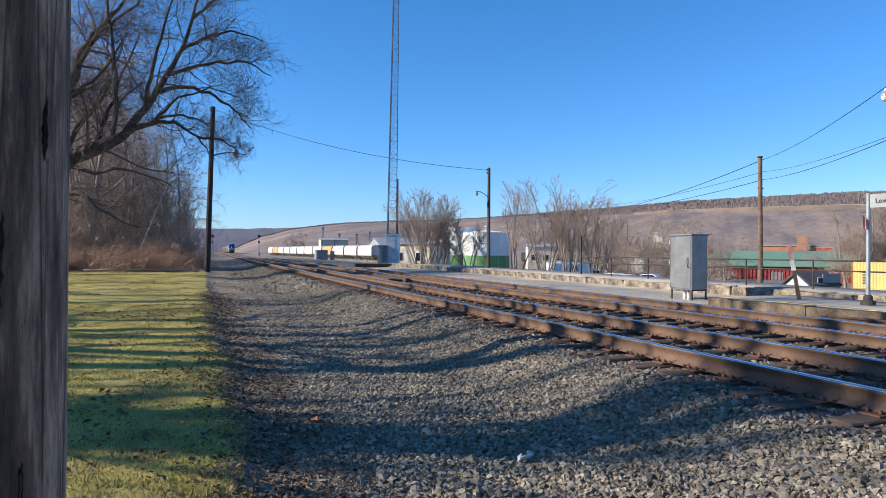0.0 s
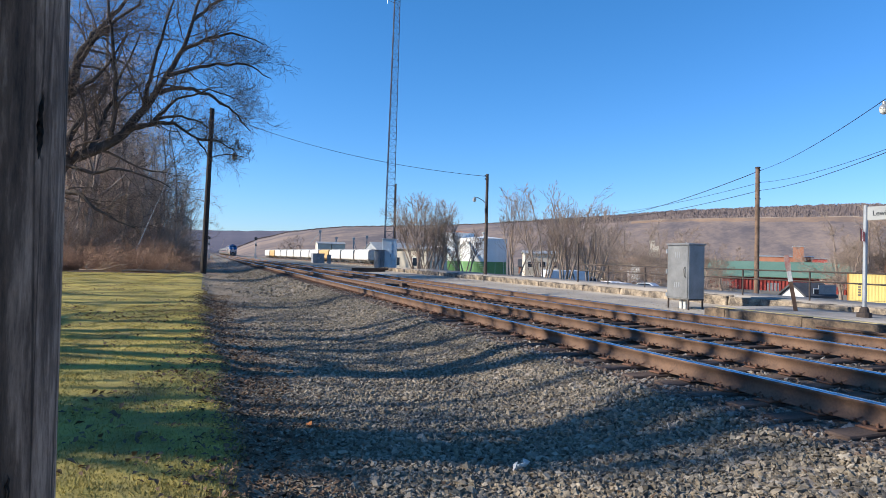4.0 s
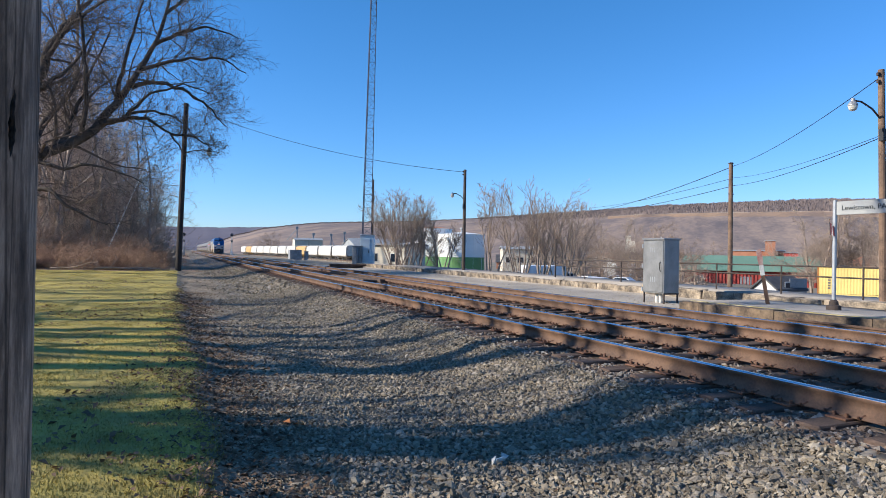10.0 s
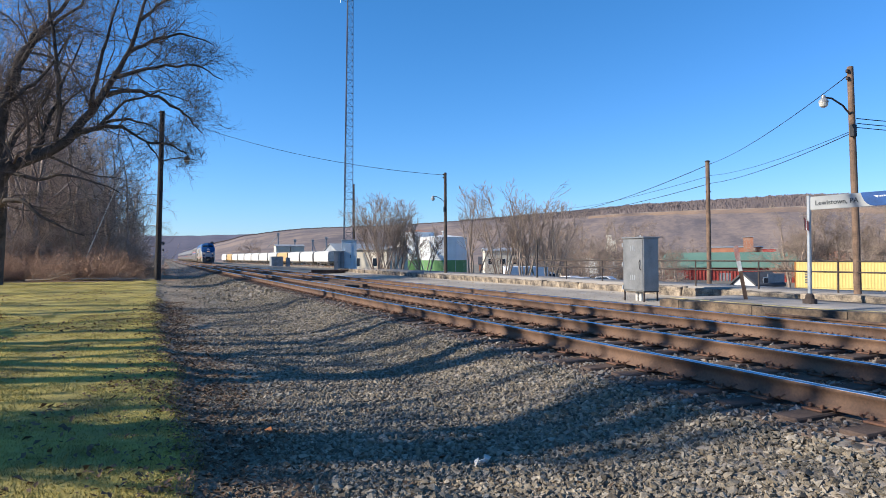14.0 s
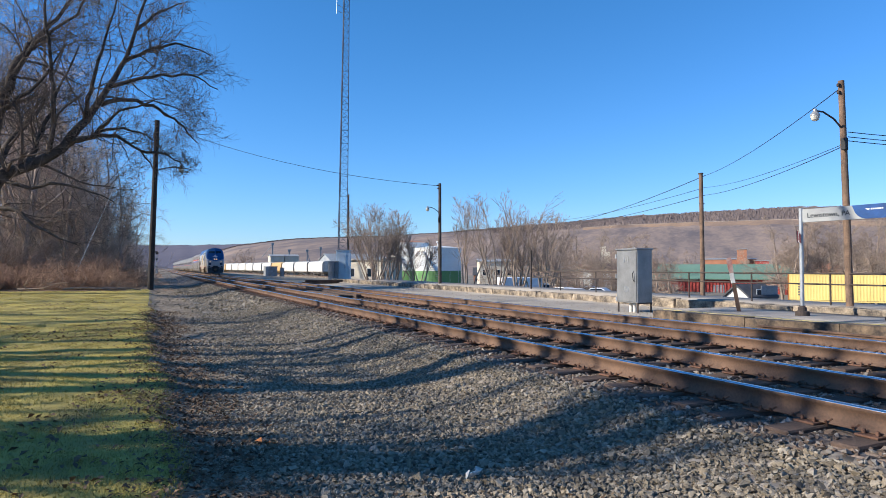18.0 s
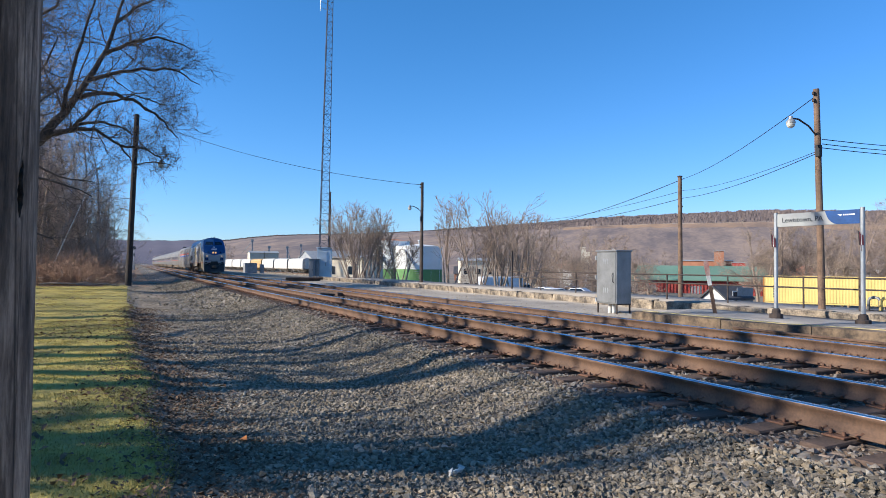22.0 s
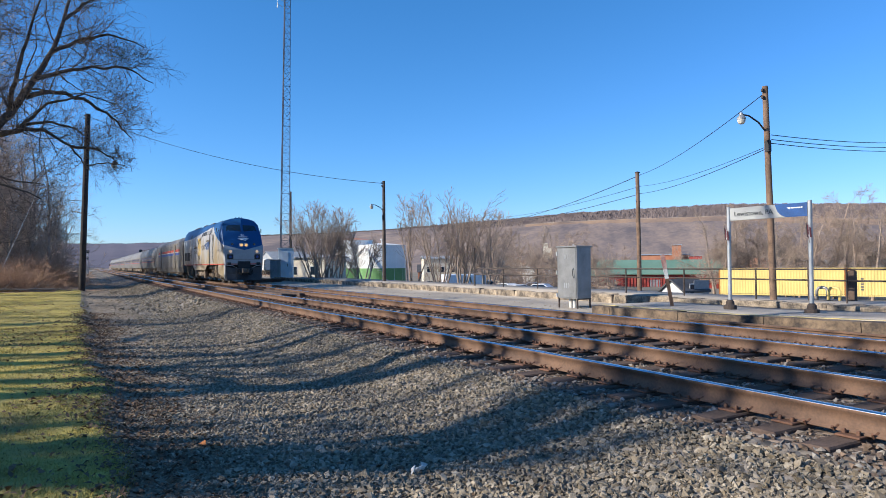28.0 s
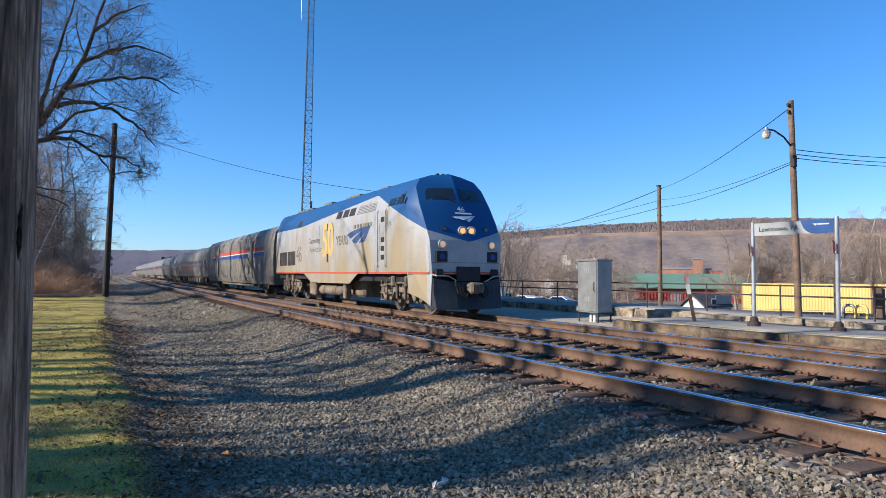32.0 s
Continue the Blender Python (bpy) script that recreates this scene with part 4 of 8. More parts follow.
        part("tank_bracket", box(s * 1.28 - 0.12, s * 1.28 + 0.12, 7.3, 7.6, 0.26, 0.9, 0.04), M["under"], lo)
        for k in range(2):
            tank_strap = tube(bmesh.new(), [(s * 1.25, 8.4 + 1.5 * k, 0.56), (s * 1.25, 8.46 + 1.5 * k, 0.56)], 0.212, 16)
            part("tank_strap", tank_strap, M["black"], lo)
    part("underframe", box(-1.3, 1.3, 0.6, 18.2, 1.0, 1.27), M["black"], lo)
    # pilot
    bm = bmesh.new()
    px = [(-1.27, 0.5), (-1.18, 0.06), (-0.5, -0.1), (0.5, -0.1), (1.18, 0.06), (1.27, 0.5)]
    top = [bm.verts.new((x, y + 0.02, 1.02 if abs(x) < 1 else 1.14)) for x, y in px]
    mid = [bm.verts.new((x, y - 0.05, 0.62)) for x, y in px]
    low = [bm.verts.new((x * 0.97, y - 0.16, 0.2)) for x, y in px]
    for a, b in ((top, mid), (mid, low)):
        for i in range(5):
            bm.faces.new((a[i], a[i + 1], b[i + 1], b[i]))
    bmesh.ops.solidify(bm, geom=bm.faces[:], thickness=0.05)
    part("pilot", bm, M["pilot"], lo, "dark steel snow plough")
    for s in (-1, 1):
        part("front_skirt", slab(bmesh.new(), [(s * 1.22, 0.1, 1.265), (s * 1.445, 0.85, 1.265), (s * 1.475, 1.32, 1.265), (s * 1.465, 1.22, 0.66), (s * 1.34, 0.55, 0.5), (s * 1.24, 0.15, 0.3)], 0.03, (-s, 0, 0)), M["livery"], lo)
    cp = bmesh.new()
    bx(cp, -0.16, 0.16, -0.42, 0.3, 0.72, 0.98, 0.05)
    bx(cp, -0.24, 0.1, -0.62, -0.36, 0.68, 1.02, 0.06)
    bx(cp, 0.08, 0.22, -0.6, -0.42, 0.70, 1.0, 0.04)
    part("coupler", cp, M["under"], lo)
    bx_ = bmesh.new()
    bx(bx_, -0.42, 0.42, -0.02, 0.04, 1.03, 1.5, 0.02)
    part("coupler_pocket", bx_, M["black"], lo)
    for s in (-1, 1):
        bm = bmesh.new()
        for k in range(3):
            tube(bm, [(s * (0.3 + 0.1 * k), -0.06, 1.0), (s * (0.33 + 0.1 * k), -0.3, 0.7), (s * (0.2 + 0.05 * k), -0.4, 0.55), (s * (0.12 + 0.04 * k), -0.35, 0.75)], 0.022, 6)
        part("brake_hoses", bm, M["rubber"], lo)
        bm = tube(bmesh.new(), [(s * 1.25, -0.0, 1.24), (s * 1.2, -0.16, 1.22), (s * 0.8, -0.2, 1.2), (s * 0.55, -0.2, 1.07), (s * 0.52, -0.08, 1.04)], 0.02, 6)
        part("handrail", bm, M["galv"], lo)
        part("step_box", box(s * 0.98 - 0.13, s * 0.98 + 0.13, 0.04, 0.2, 1.16, 1.42, 0.02), M["black"], lo)
    # glass: windscreen halves lie on the raked front
    for s in (-1, 1):
        part("windscreen", slab(bmesh.new(), [front(s * 0.09, 3.62), front(s * 0.09, 4.02), front(s * 0.86, 4.0), front(s * 0.97, 3.92), front(s * 1.04, 3.60)], 0.03, (0, 0.8, -0.4)), M["window"], lo, "dark windscreen pane")
        bm = bmesh.new()
        tube(bm, [front(s * 0.1, 3.52, 0.04), front(s * 0.45, 3.68, 0.05), front(s * 0.6, 3.82, 0.05)], 0.012, 5)
        part("wiper", bm, M["black"], lo)
    # cab side windows and door with grab rails
    def slope(s, y, z, out=0.012):
        if z <= 2.9:
            w = 1.5
        elif z <= 3.46:
            w = 1.5 - 0.03 * (z - 2.9) / 0.56
        else:
            w = 1.47 - 0.21 * (z - 3.46) / 0.58
        return (s * (w + out), y, z)
    for s in (-1, 1):
        for y0, y1, nm in ((1.75, 2.3, "cab_window"), (2.38, 2.95, "cab_window")):
            part(nm, slab(bmesh.new(), [slope(s, y0, 3.55), slope(s, y1, 3.55), slope(s, y1, 3.96), slope(s, y0, 3.96)], 0.02, (-s, 0, 0)), M["window"], lo)
        part("mirror", box(s * 1.52 - 0.02, s * 1.52 + 0.02, 1.58, 1.68, 3.55, 3.82, 0.01), M["black"], lo)
        door = part("cab_door", box(s * 1.503 - 0.008, s * 1.503 + 0.008, 2.95, 3.55, 1.4, 3.4, 0.004), M["livery"], lo)
        for y in (2.92, 3.6):
            part("grab_rail", tube(bmesh.new(), [(s * 1.52, y, 1.5), (s * 1.57, y, 1.55), (s * 1.57, y, 3.4), (s * 1.52, y, 3.46)], 0.018, 6), M["galv"], door, "steel grab rail")
        part("yellow_step_edge", box(s * 1.51 - 0.01, s * 1.51 + 0.01, 3.02, 3.08, 2.6, 3.3), M["gold"], door)
        for z in (1.75, 2.05, 2.35, 3.05):
            part("foothold", box(s * 1.512 - 0.004, s * 1.512 + 0.004, 3.12, 3.42, z, z + 0.17, 0.002), M["black"], door)
        bm = bmesh.new()
        for y in (2.98, 3.45):
            tube(bm, [(s * 1.45, y, 0.35), (s * 1.45, y, 1.05)], 0.02, 6)
        for z in (0.38, 0.62, 0.86):
            bx(bm, s * 1.45 - 0.06, s * 1.45 + 0.06, 2.98, 3.45, z, z + 0.03)
        part("ladder", bm, M["under"], lo)
        # louvres, grilles and rear radiator openings
        lv = part("louvre_panel", slab(bmesh.new(), [slope(s, 4.1, 3.5), slope(s, 5.9, 3.5), slope(s, 5.9, 3.95), slope(s, 4.1, 3.95)], 0.02, (-s, 0, 0)), M["grey_letter"], lo)
        for k in range(7):
            z = 3.52 + 0.06 * k
            part("louvre", slab(bmesh.new(), [slope(s, 4.12, z, 0.02), slope(s, 5.88, z, 0.02), slope(s, 5.88, z + 0.026, 0.012), slope(s, 4.12, z + 0.026, 0.012)], 0.006, (-s, 0, 0)), M["galv"], lv)
        for y0 in (6.2, 6.95, 7.75):
            part("grille", slab(bmesh.new(), [slope(s, y0, 3.5), slope(s, y0 + 0.62, 3.5), slope(s, y0 + 0.62, 3.92), slope(s, y0, 3.92)], 0.02, (-s, 0, 0)), M["black"], lo, "dark air intake grille")
        part("grille", slab(bmesh.new(), [slope(s, 13.6, 3.52), slope(s, 14.3, 3.52), slope(s, 14.1, 3.9), slope(s, 13.6, 3.9)], 0.02, (-s, 0, 0)), M["black"], lo)
        for y0 in (14.4, 16.0):
            g = part("radiator_grille", box(s * 1.504 - 0.006, s * 1.504 + 0.006, y0, y0 + 1.45, 1.66, 2.36, 0.003), M["black"], lo, "dark radiator grille")
            for k in range(6):
                part("slat", box(s * 1.512 - 0.006, s * 1.512 + 0.006, y0 + 0.12 + 0.24 * k, y0 + 0.15 + 0.24 * k, 1.68, 2.34), M["under"], g)
        part("fuel_filler", box(s * 1.506 - 0.008, s * 1.506 + 0.008, 9.2, 9.4, 1.75, 2.1, 0.004), M["black"], lo)
        part("hatch", box(s * 1.503 - 0.005, s * 1.503 + 0.005, 1.75, 2.25, 1.75, 2.2, 0.003), M["livery"], lo)
        for y in (4.0, 10.5, 14.2, 17.4):
            part("panel_seam", box(s * 1.5015 - 0.002, s * 1.5015 + 0.002, y, y + 0.015, 1.36, 3.4), M["grey_letter"], lo)
        # lettering
        e = 1.508
        rot = pose(0, 0, 0, 90, 0, -90) if s < 0 else pose(0, 0, 0, 90, 0, 90)
        def side_at(y, z):
            return Matrix.Translation((s * e, y, z)) @ rot
        flip = 1 if s < 0 else -1
        lettering("anniversary_numeral", "50", 1.55, M["gold"], lo, side_at(10.05 if s < 0 else 8.3, 2.05) @ Matrix.Diagonal((0.98, 1.22, 1, 1)), "large yellow numeral 50", 0.05)
        lettering("lettering", "YEARS", 0.52, M["grey_letter"], lo, side_at(8.2 if s < 0 else 6.3, 2.42), "", 0.012)
        lettering("lettering", "Connecting", 0.36, M["grey_letter"], lo, side_at(12.1 if s < 0 else 10.3, 2.62))
        lettering("lettering", "America for", 0.36, M["grey_letter"], lo, side_at(11.9 if s < 0 else 10.1, 2.22))
        lettering("running_number", "46", 1.05, M["grey_letter"], lo, side_at(14.2 if s < 0 else 13.1, 1.83) @ Matrix.Diagonal((0.9, 1, 1, 1)))
        for k in range(6):
            y = 6.15 - 0.33 * k
            part("mark_bar", box(s * e - 0.003, s * e + 0.003, y - 0.22, y, 2.98, 3.12), M["grey_letter"], lo)
        # emblem: three curving blades that meet at a tip
        for k in range(3):
            p0 = Vector((6.85 - 0.52 * k, 2.80 - 0.27 * k))
            p1 = Vector((6.85 - 0.52 * k - 0.36, 2.80 - 0.27 * k - 0.19))
            tip = Vector((4.42, 3.02 - 0.03 * k))
            up = [Vector((5.9 - 0.42 * k, 2.98 - 0.1 * k)), Vector((5.5 - 0.38 * k, 2.86 - 0.12 * k))]
            line = []
            for q in range(9):
                f_ = q / 8
                line.append(p0 * (1 - f_) ** 2 + up[0] * (2 * f_ * (1 - f_)) + tip * f_ * f_)
            for q in range(8, -1, -1):
                f_ = q / 8
                line.append(p1 * (1 - f_) ** 2 + up[1] * (2 * f_ * (1 - f_)) + (tip + Vector((0.1, -0.07))) * f_ * f_)
            part("emblem_blade", slab(bmesh.new(), [(s * e, v.x, v.y) for v in line], 0.006, (-s, 0, 0)), M["navy"], lo)
    # lights
    for x in (-0.155, 0.155):
        c = front(x, 2.6)
        hl = part("headlight_housing", lathe(bmesh.new(), [(0.15, -0.05), (0.15, 0.04), (0.115, 0.05), (0.105, 0.02)], 20, Matrix.Translation(c) @ Matrix.Rotation(radians(90), 4, "X")), M["galv"], lo)
        part("headlight", lathe(bmesh.new(), [(0.10, 0.0), (0.095, 0.03), (0.05, 0.045)], 18, Matrix.Translation(c) @ Matrix.Rotation(radians(90), 4, "X")), M["headlight"], hl, "lit headlight")
    for s in (-1, 1):
        c = front(s * 0.88, 2.17)
        hl = part("ditch_light_housing", lathe(bmesh.new(), [(0.15, -0.03), (0.15, 0.05), (0.11, 0.06), (0.10, 0.02)], 20, Matrix.Translation(c) @ Matrix.Rotation(radians(90), 4, "X")), M["galv"], lo)
        part("ditch_light", lathe(bmesh.new(), [(0.10, 0.0), (0.095, 0.03), (0.05, 0.045)], 18, Matrix.Translation(c) @ Matrix.Rotation(radians(90), 4, "X")), M["headlight_dim"], hl, "lit ditch light")
        nb = part("marker_recess", box(s * 0.9 - 0.2, s * 0.9 + 0.2, 0.05, 0.16, 1.64, 1.97, 0.02), M["black"], lo)
        part("marker_lens", lathe(bmesh.new(), [(0.09, -0.02), (0.09, 0.02), (0.05, 0.03)], 14, Matrix.Translation((s * 0.9, 0.05, 1.8)) @ Matrix.Rotation(radians(90), 4, "X")), M["stripe_blue"], nb)
        part("class_light", lathe(bmesh.new(), [(0.085, -0.03), (0.085, 0.03), (0.06, 0.045)], 16, Matrix.Translation(front(s * 0.74, 2.66)) @ Matrix.Rotation(radians(90), 4, "X")), M["window"], lo, "unlit dark marker light")
        part("nose_seam", slab(bmesh.new(), [front(s * 0.03, 1.60), front(s * 1.2, 1.60), front(s * 1.2, 1.615), front(s * 0.03, 1.615)], 0.02, (0, 1, 0)), M["grey_letter"], lo)
        for q in range(9):
            z = 1.42 + 0.13 * q
            part("rivet", lathe(bmesh.new(), [(0.014, 0), (0.012, 0.008), (0.004, 0.01)], 6, Matrix.Translation((s * 1.488, 1.02, z)) @ Matrix.Rotation(radians(90 * s), 4, "Y")), M["galv"], lo)
    # number and mark on the nose, on the raked blue panel
    tilt = math.degrees(math.atan2(0.31, 0.52))
    lettering("running_number", "46", 0.27, M["white_paint"], lo, Matrix.Translation(front(-0.17, 3.2, 0.06)) @ pose(0, 0, 0, 90 - tilt * 0.9, 0, 0))
    for k in range(3):
        p = [front(-0.42 + 0.2 * k, 3.0 - 0.05 * k, 0.09), front(-0.3 + 0.2 * k, 3.03 - 0.05 * k, 0.09), front(0.42, 3.06, 0.09), front(-0.27 + 0.2 * k, 2.95 - 0.05 * k, 0.09)]
        part("emblem_blade", slab(bmesh.new(), p, 0.006, (0, 1, 0)), M["white_paint"], lo)
    part("mark_bar", slab(bmesh.new(), [front(-0.3, 3.1, 0.1), front(0.3, 3.1, 0.1), front(0.3, 3.15, 0.1), front(-0.3, 3.15, 0.1)], 0.005, (0, 1, 0)), M["white_paint"], lo)
    # roof gear
    rg = bmesh.new()
    for x in (-0.2, 0, 0.2):
        tube(rg, [(x, 1.95, 4.57), (x, 1.7, 4.57)], [0.02, 0.045], 8)
    bx(rg, -0.25, 0.25, 1.92, 1.98, 4.45, 4.58, 0.02)
    part("horn", rg, M["black"], lo)
    for y0, y1, w, h in ((5.2, 6.0, 0.5, 0.05), (8.0, 9.6, 0.6, 0.045), (11.6, 12.8, 0.6, 0.06), (14.5, 17.2, 0.65, 0.03)):
        part("roof_vent", box(-w, w, y0, y1, 4.4, 4.54 + h, 0.03), M["grey_letter"], lo)
    part("antenna", tube(bmesh.new(), [(0.3, 3.0, 4.45), (0.3, 3.0, 4.75)], 0.02, 6), M["black"], lo)
    sets = []
    for a, b in ((0.98, 3.3), (14.6, 16.95)):
        truck(lo, a, b)
        sets += [wheelset(lo, a), wheelset(lo, b)]
    part("diaphragm", box(-0.7, 0.7, LOCO_LEN, LOCO_LEN + 0.3, 1.2, 3.3, 0.05), M["rubber"], lo)
    return lo, sets


def car_shell(profile, length, ends=0.0):
    secs = []
    for y, k in ((0, 0.97), (0.12, 1.0), (length - 0.12, 1.0), (length, 0.97)):
        secs.append([(x * k, y, z if 1 < z < 3.9 else z) for x, z in profile])
    bm, rings = loft(secs)
    for ring, flip in ((rings[0], False), (rings[-1], True)):
        bm.faces.new(ring[::-1] if flip else ring)
    bmesh.ops.recalc_face_normals(bm, faces=bm.faces[:])
    return bm


CAR_LEN = 25.4
ROUND = [(-1.42, 0.95), (-1.53, 1.5), (-1.59, 2.1), (-1.57, 2.7), (-1.45, 3.2), (-1.2, 3.58), (-0.8, 3.8), (-0.3, 3.89), (0.3, 3.89), (0.8, 3.8), (1.2, 3.58), (1.45, 3.2), (1.57, 2.7), (1.59, 2.1), (1.53, 1.5), (1.42, 0.95)]
BOXY = [(-1.40, 0.62), (-1.52, 1.1), (-1.55, 2.0), (-1.5, 3.1), (-1.42, 3.55), (-1.15, 3.9), (-0.6, 4.08), (0.6, 4.08), (1.15, 3.9), (1.42, 3.55), (1.5, 3.1), (1.55, 2.0), (1.52, 1.1), (1.40, 0.62)]


def side_x(profile, z):
    half = [(abs(x), zz) for x, zz in profile if x < 0]
    return lerp_in([(zz, x) for x, zz in half], z)


def band(profile, s, y0, y1, z0, z1, out, name, material, parent, label=""):
    """A strip that lies on a car's curved side."""
    bm = bmesh.new()
    zs = [z0 + (z1 - z0) * k / 8 for k in range(9)] if z1 - z0 > 0.6 else [z0, z1]
    rows = []
    for z in zs:
        x = side_x(profile, z) + out
        rows.append([bm.verts.new(p) for p in ((s * (x - 0.03), y0, z), (s * x, y0, z), (s * x, y1, z), (s * (x - 0.03), y1, z))])
    for p, q in zip(rows, rows[1:]):
        for i in range(3):
            bm.faces.new((p[i], p[i + 1], q[i + 1], q[i]))
    bm.faces.new(rows[0])
    bm.faces.new(rows[-1][::-1])
    bmesh.ops.recalc_face_normals(bm, faces=bm.faces[:])
    return part(name, bm, material, parent, label)


def coach():
    c = thing("coach", "rounded stainless steel passenger coach with a dark window band", "railway carriage", group="coaches of the train")
    body = part("body", car_shell(ROUND, CAR_LEN), M["stainless"], c, smooth=True)
    for s in (-1, 1):
        band(ROUND, s, 2.4, CAR_LEN - 2.4, 1.95, 2.62, 0.006, "window_band", M["grey_letter"], c, "dark window band")
        for k in range(20):
            y = 2.7 + 1.0 * k
            band(ROUND, s, y, y + 0.7, 2.02, 2.5, 0.014, "window", M["window"], c)
        for z, mm, nm in ((1.78, "red", "stripe"), (1.84, "grey_letter", "stripe"), (1.90, "stripe_blue", "stripe")):
            band(ROUND, s, 0.3, CAR_LEN - 0.3, z, z + 0.05, 0.008, nm, M[mm], c)
        for y in (0.55, CAR_LEN - 1.5):
            d = band(ROUND, s, y, y + 0.95, 1.05, 3.05, 0.008, "door", M["baggage"], c)
            band(ROUND, s, y + 0.3, y + 0.65, 2.1, 2.6, 0.03, "door_window", M["window"], d)
        for k in range(7):
            band(ROUND, s, 0.3, CAR_LEN - 0.3, 1.1 + 0.09 * k, 1.13 + 0.09 * k, 0.012, "side_rib", M["stainless"], c)
    for y in (2.6, 4.9):
        wheelset(c, y, 0.46)
        wheelset(c, CAR_LEN - y, 0.46)
    truck(c, 2.6, 4.9)
    truck(c, CAR_LEN - 4.9, CAR_LEN - 2.6)
    rng = random.Random(4)
    for k in range(6):
        y = 7.0 + 2.0 * k
        part("equipment_box", box(-1.25, 1.25, y, y + rng.uniform(0.9, 1.7), 0.35 + rng.uniform(0, 0.15), 0.98, 0.04), M["under"], c)
    part("underframe", box(-1.2, 1.2, 0.3, CAR_LEN - 0.3, 0.8, 0.98), M["black"], c)
    part("vestibule", box(-0.75, 0.75, -0.3, 0.1, 1.0, 3.4, 0.05), M["rubber"], c)
    part("vestibule", box(-0.75, 0.75, CAR_LEN - 0.1, CAR_LEN + 0.3, 1.0, 3.4, 0.05), M["rubber"], c)
    for k in range(3):
        part("roof_hatch", box(-0.5, 0.5, 4 + 8 * k, 5.6 + 8 * k, 3.85, 3.97, 0.03), M["stainless"], c)
    return c


def baggage_car():
    c = thing("baggage_car", "grimy steel baggage car with a red, white and blue stripe", "railway carriage")
    body = part("body", car_shell(BOXY, CAR_LEN), M["baggage"], c)
    for s in (-1, 1):
        for z0, z1, mm, lab in ((2.62, 2.84, "red", "red stripe"), (2.54, 2.61, "stripe_white", "white stripe"), (2.30, 2.53, "stripe_blue", "blue stripe")):
            band(BOXY, s, 2.2, CAR_LEN - 3.0, z0, z1, 0.008, "stripe", M[mm], c, lab)
        for y in (5.3, 18.8):
            # raised bands: dark surround and black strip paint the shade of the door recess
            d = band(BOXY, s, y, y + 1.5, 0.95, 3.35, 0.02, "sliding_door", M["under"], c, "recessed loading door, coloured dark for its shade")
            band(BOXY, s, y + 0.35, y + 1.15, 1.0, 3.25, 0.03, "door_leaf", M["baggage"], d)
            band(BOXY, s, y + 0.05, y + 0.33, 1.0, 3.3, 0.034, "door_shadow_gap", M["black"], d)
        for k in range(26):
            band(BOXY, s, 0.5 + 0.96 * k, 0.53 + 0.96 * k, 0.75, 3.5, 0.006, "panel_seam", M["under"], c)
    for y in (2.4, 4.7):
        wheelset(c, y, 0.46)
        wheelset(c, CAR_LEN - y, 0.46)
    truck(c, 2.4, 4.7)
    truck(c, CAR_LEN - 4.7, CAR_LEN - 2.4)
    part("underframe", box(-1.25, 1.25, 6.4, CAR_LEN - 6.4, 0.42, 0.7, 0.04), M["under"], c)
    part("vestibule", box(-0.8, 0.8, -0.35, 0.1, 0.9, 3.6, 0.05), M["rubber"], c)
    part("vestibule", box(-0.8, 0.8, CAR_LEN - 0.1, CAR_LEN + 0.3, 0.9, 3.6, 0.05), M["rubber"], c)
    for k in range(12):
        part("roof_rib", box(-0.6, 0.6, 1.2 + 2 * k, 1.28 + 2 * k, 3.95, 4.092, 0.004), M["baggage"], c)
    return c


loco, loco_wheels = locomotive()
train_cars = [baggage_car(), coach()]
for k in range(6):
    train_cars.append(copy_thing(train_cars[1], pose(0, 0, 0)))

# ---- leafless trees: tapered limbs that fork into twigs
SIDES = (9, 7, 5, 4, 3, 3)


def limb(rng, start, way, length, r0, r1, n, wobble, droop=0.0):
    """A wandering line of n + 1 points with radii."""
    pts, rad = [np.array(start, float)], [r0]
    d = np.array(way, float)
    d /= np.linalg.norm(d)
    for i in range(n):
        d = d + rng.normal(0, wobble, 3) + np.array([0, 0, -droop])
        d /= np.linalg.norm(d)
        pts.append(pts[-1] + d * length / n)
        rad.append(r0 + (r1 - r0) * (i + 1) / n)
    return np.array(pts), np.array(rad)


def sprout(rng, line, level, top_level, out, spec, least=0.009):
    """Adds side branches to a limb, and theirs in turn."""
    pts, rad = line
    out.append((level, pts, rad))
    if level >= top_level:
        return
    count, share, spread, lift, thin = spec[level]
    total = np.linalg.norm(np.diff(pts, axis=0), axis=1).sum()
    for _ in range(max(1, int(rng.normal(count, count * 0.15)))):
        f = rng.uniform(spec.get("from", 0.12) if level == 0 else 0.12, 1.0) * (len(pts) - 1)
        i = min(int(f), len(pts) - 2)
        q = f - i
        p = pts[i] * (1 - q) + pts[i + 1] * q
        r = rad[i] * (1 - q) + rad[i + 1] * q
        d = pts[i + 1] - pts[i]
        d /= np.linalg.norm(d)
        side = rng.normal(0, 1, 3)
        side -= d * side.dot(d)
        side /= np.linalg.norm(side) + 1e-9
        a = radians(spread) * rng.uniform(0.6, 1.3)
        way = d * math.cos(a) + side * math.sin(a) + np.array([0, 0, lift])
        ln = total * share * rng.uniform(0.55, 1.15) * (1.2 - 0.62 * f / (len(pts) - 1))
        ln = min(ln, 4.8) if level == 1 else ln
        rr = max(least, r * thin * rng.uniform(0.7, 1.0))
        n = 7 if level < 2 else 4
        sprout(rng, limb(rng, p, way, ln, rr, max(least * 0.5, rr * 0.35), n, spec.get("wobble", 0.2)), level + 1, top_level, out, spec, least)


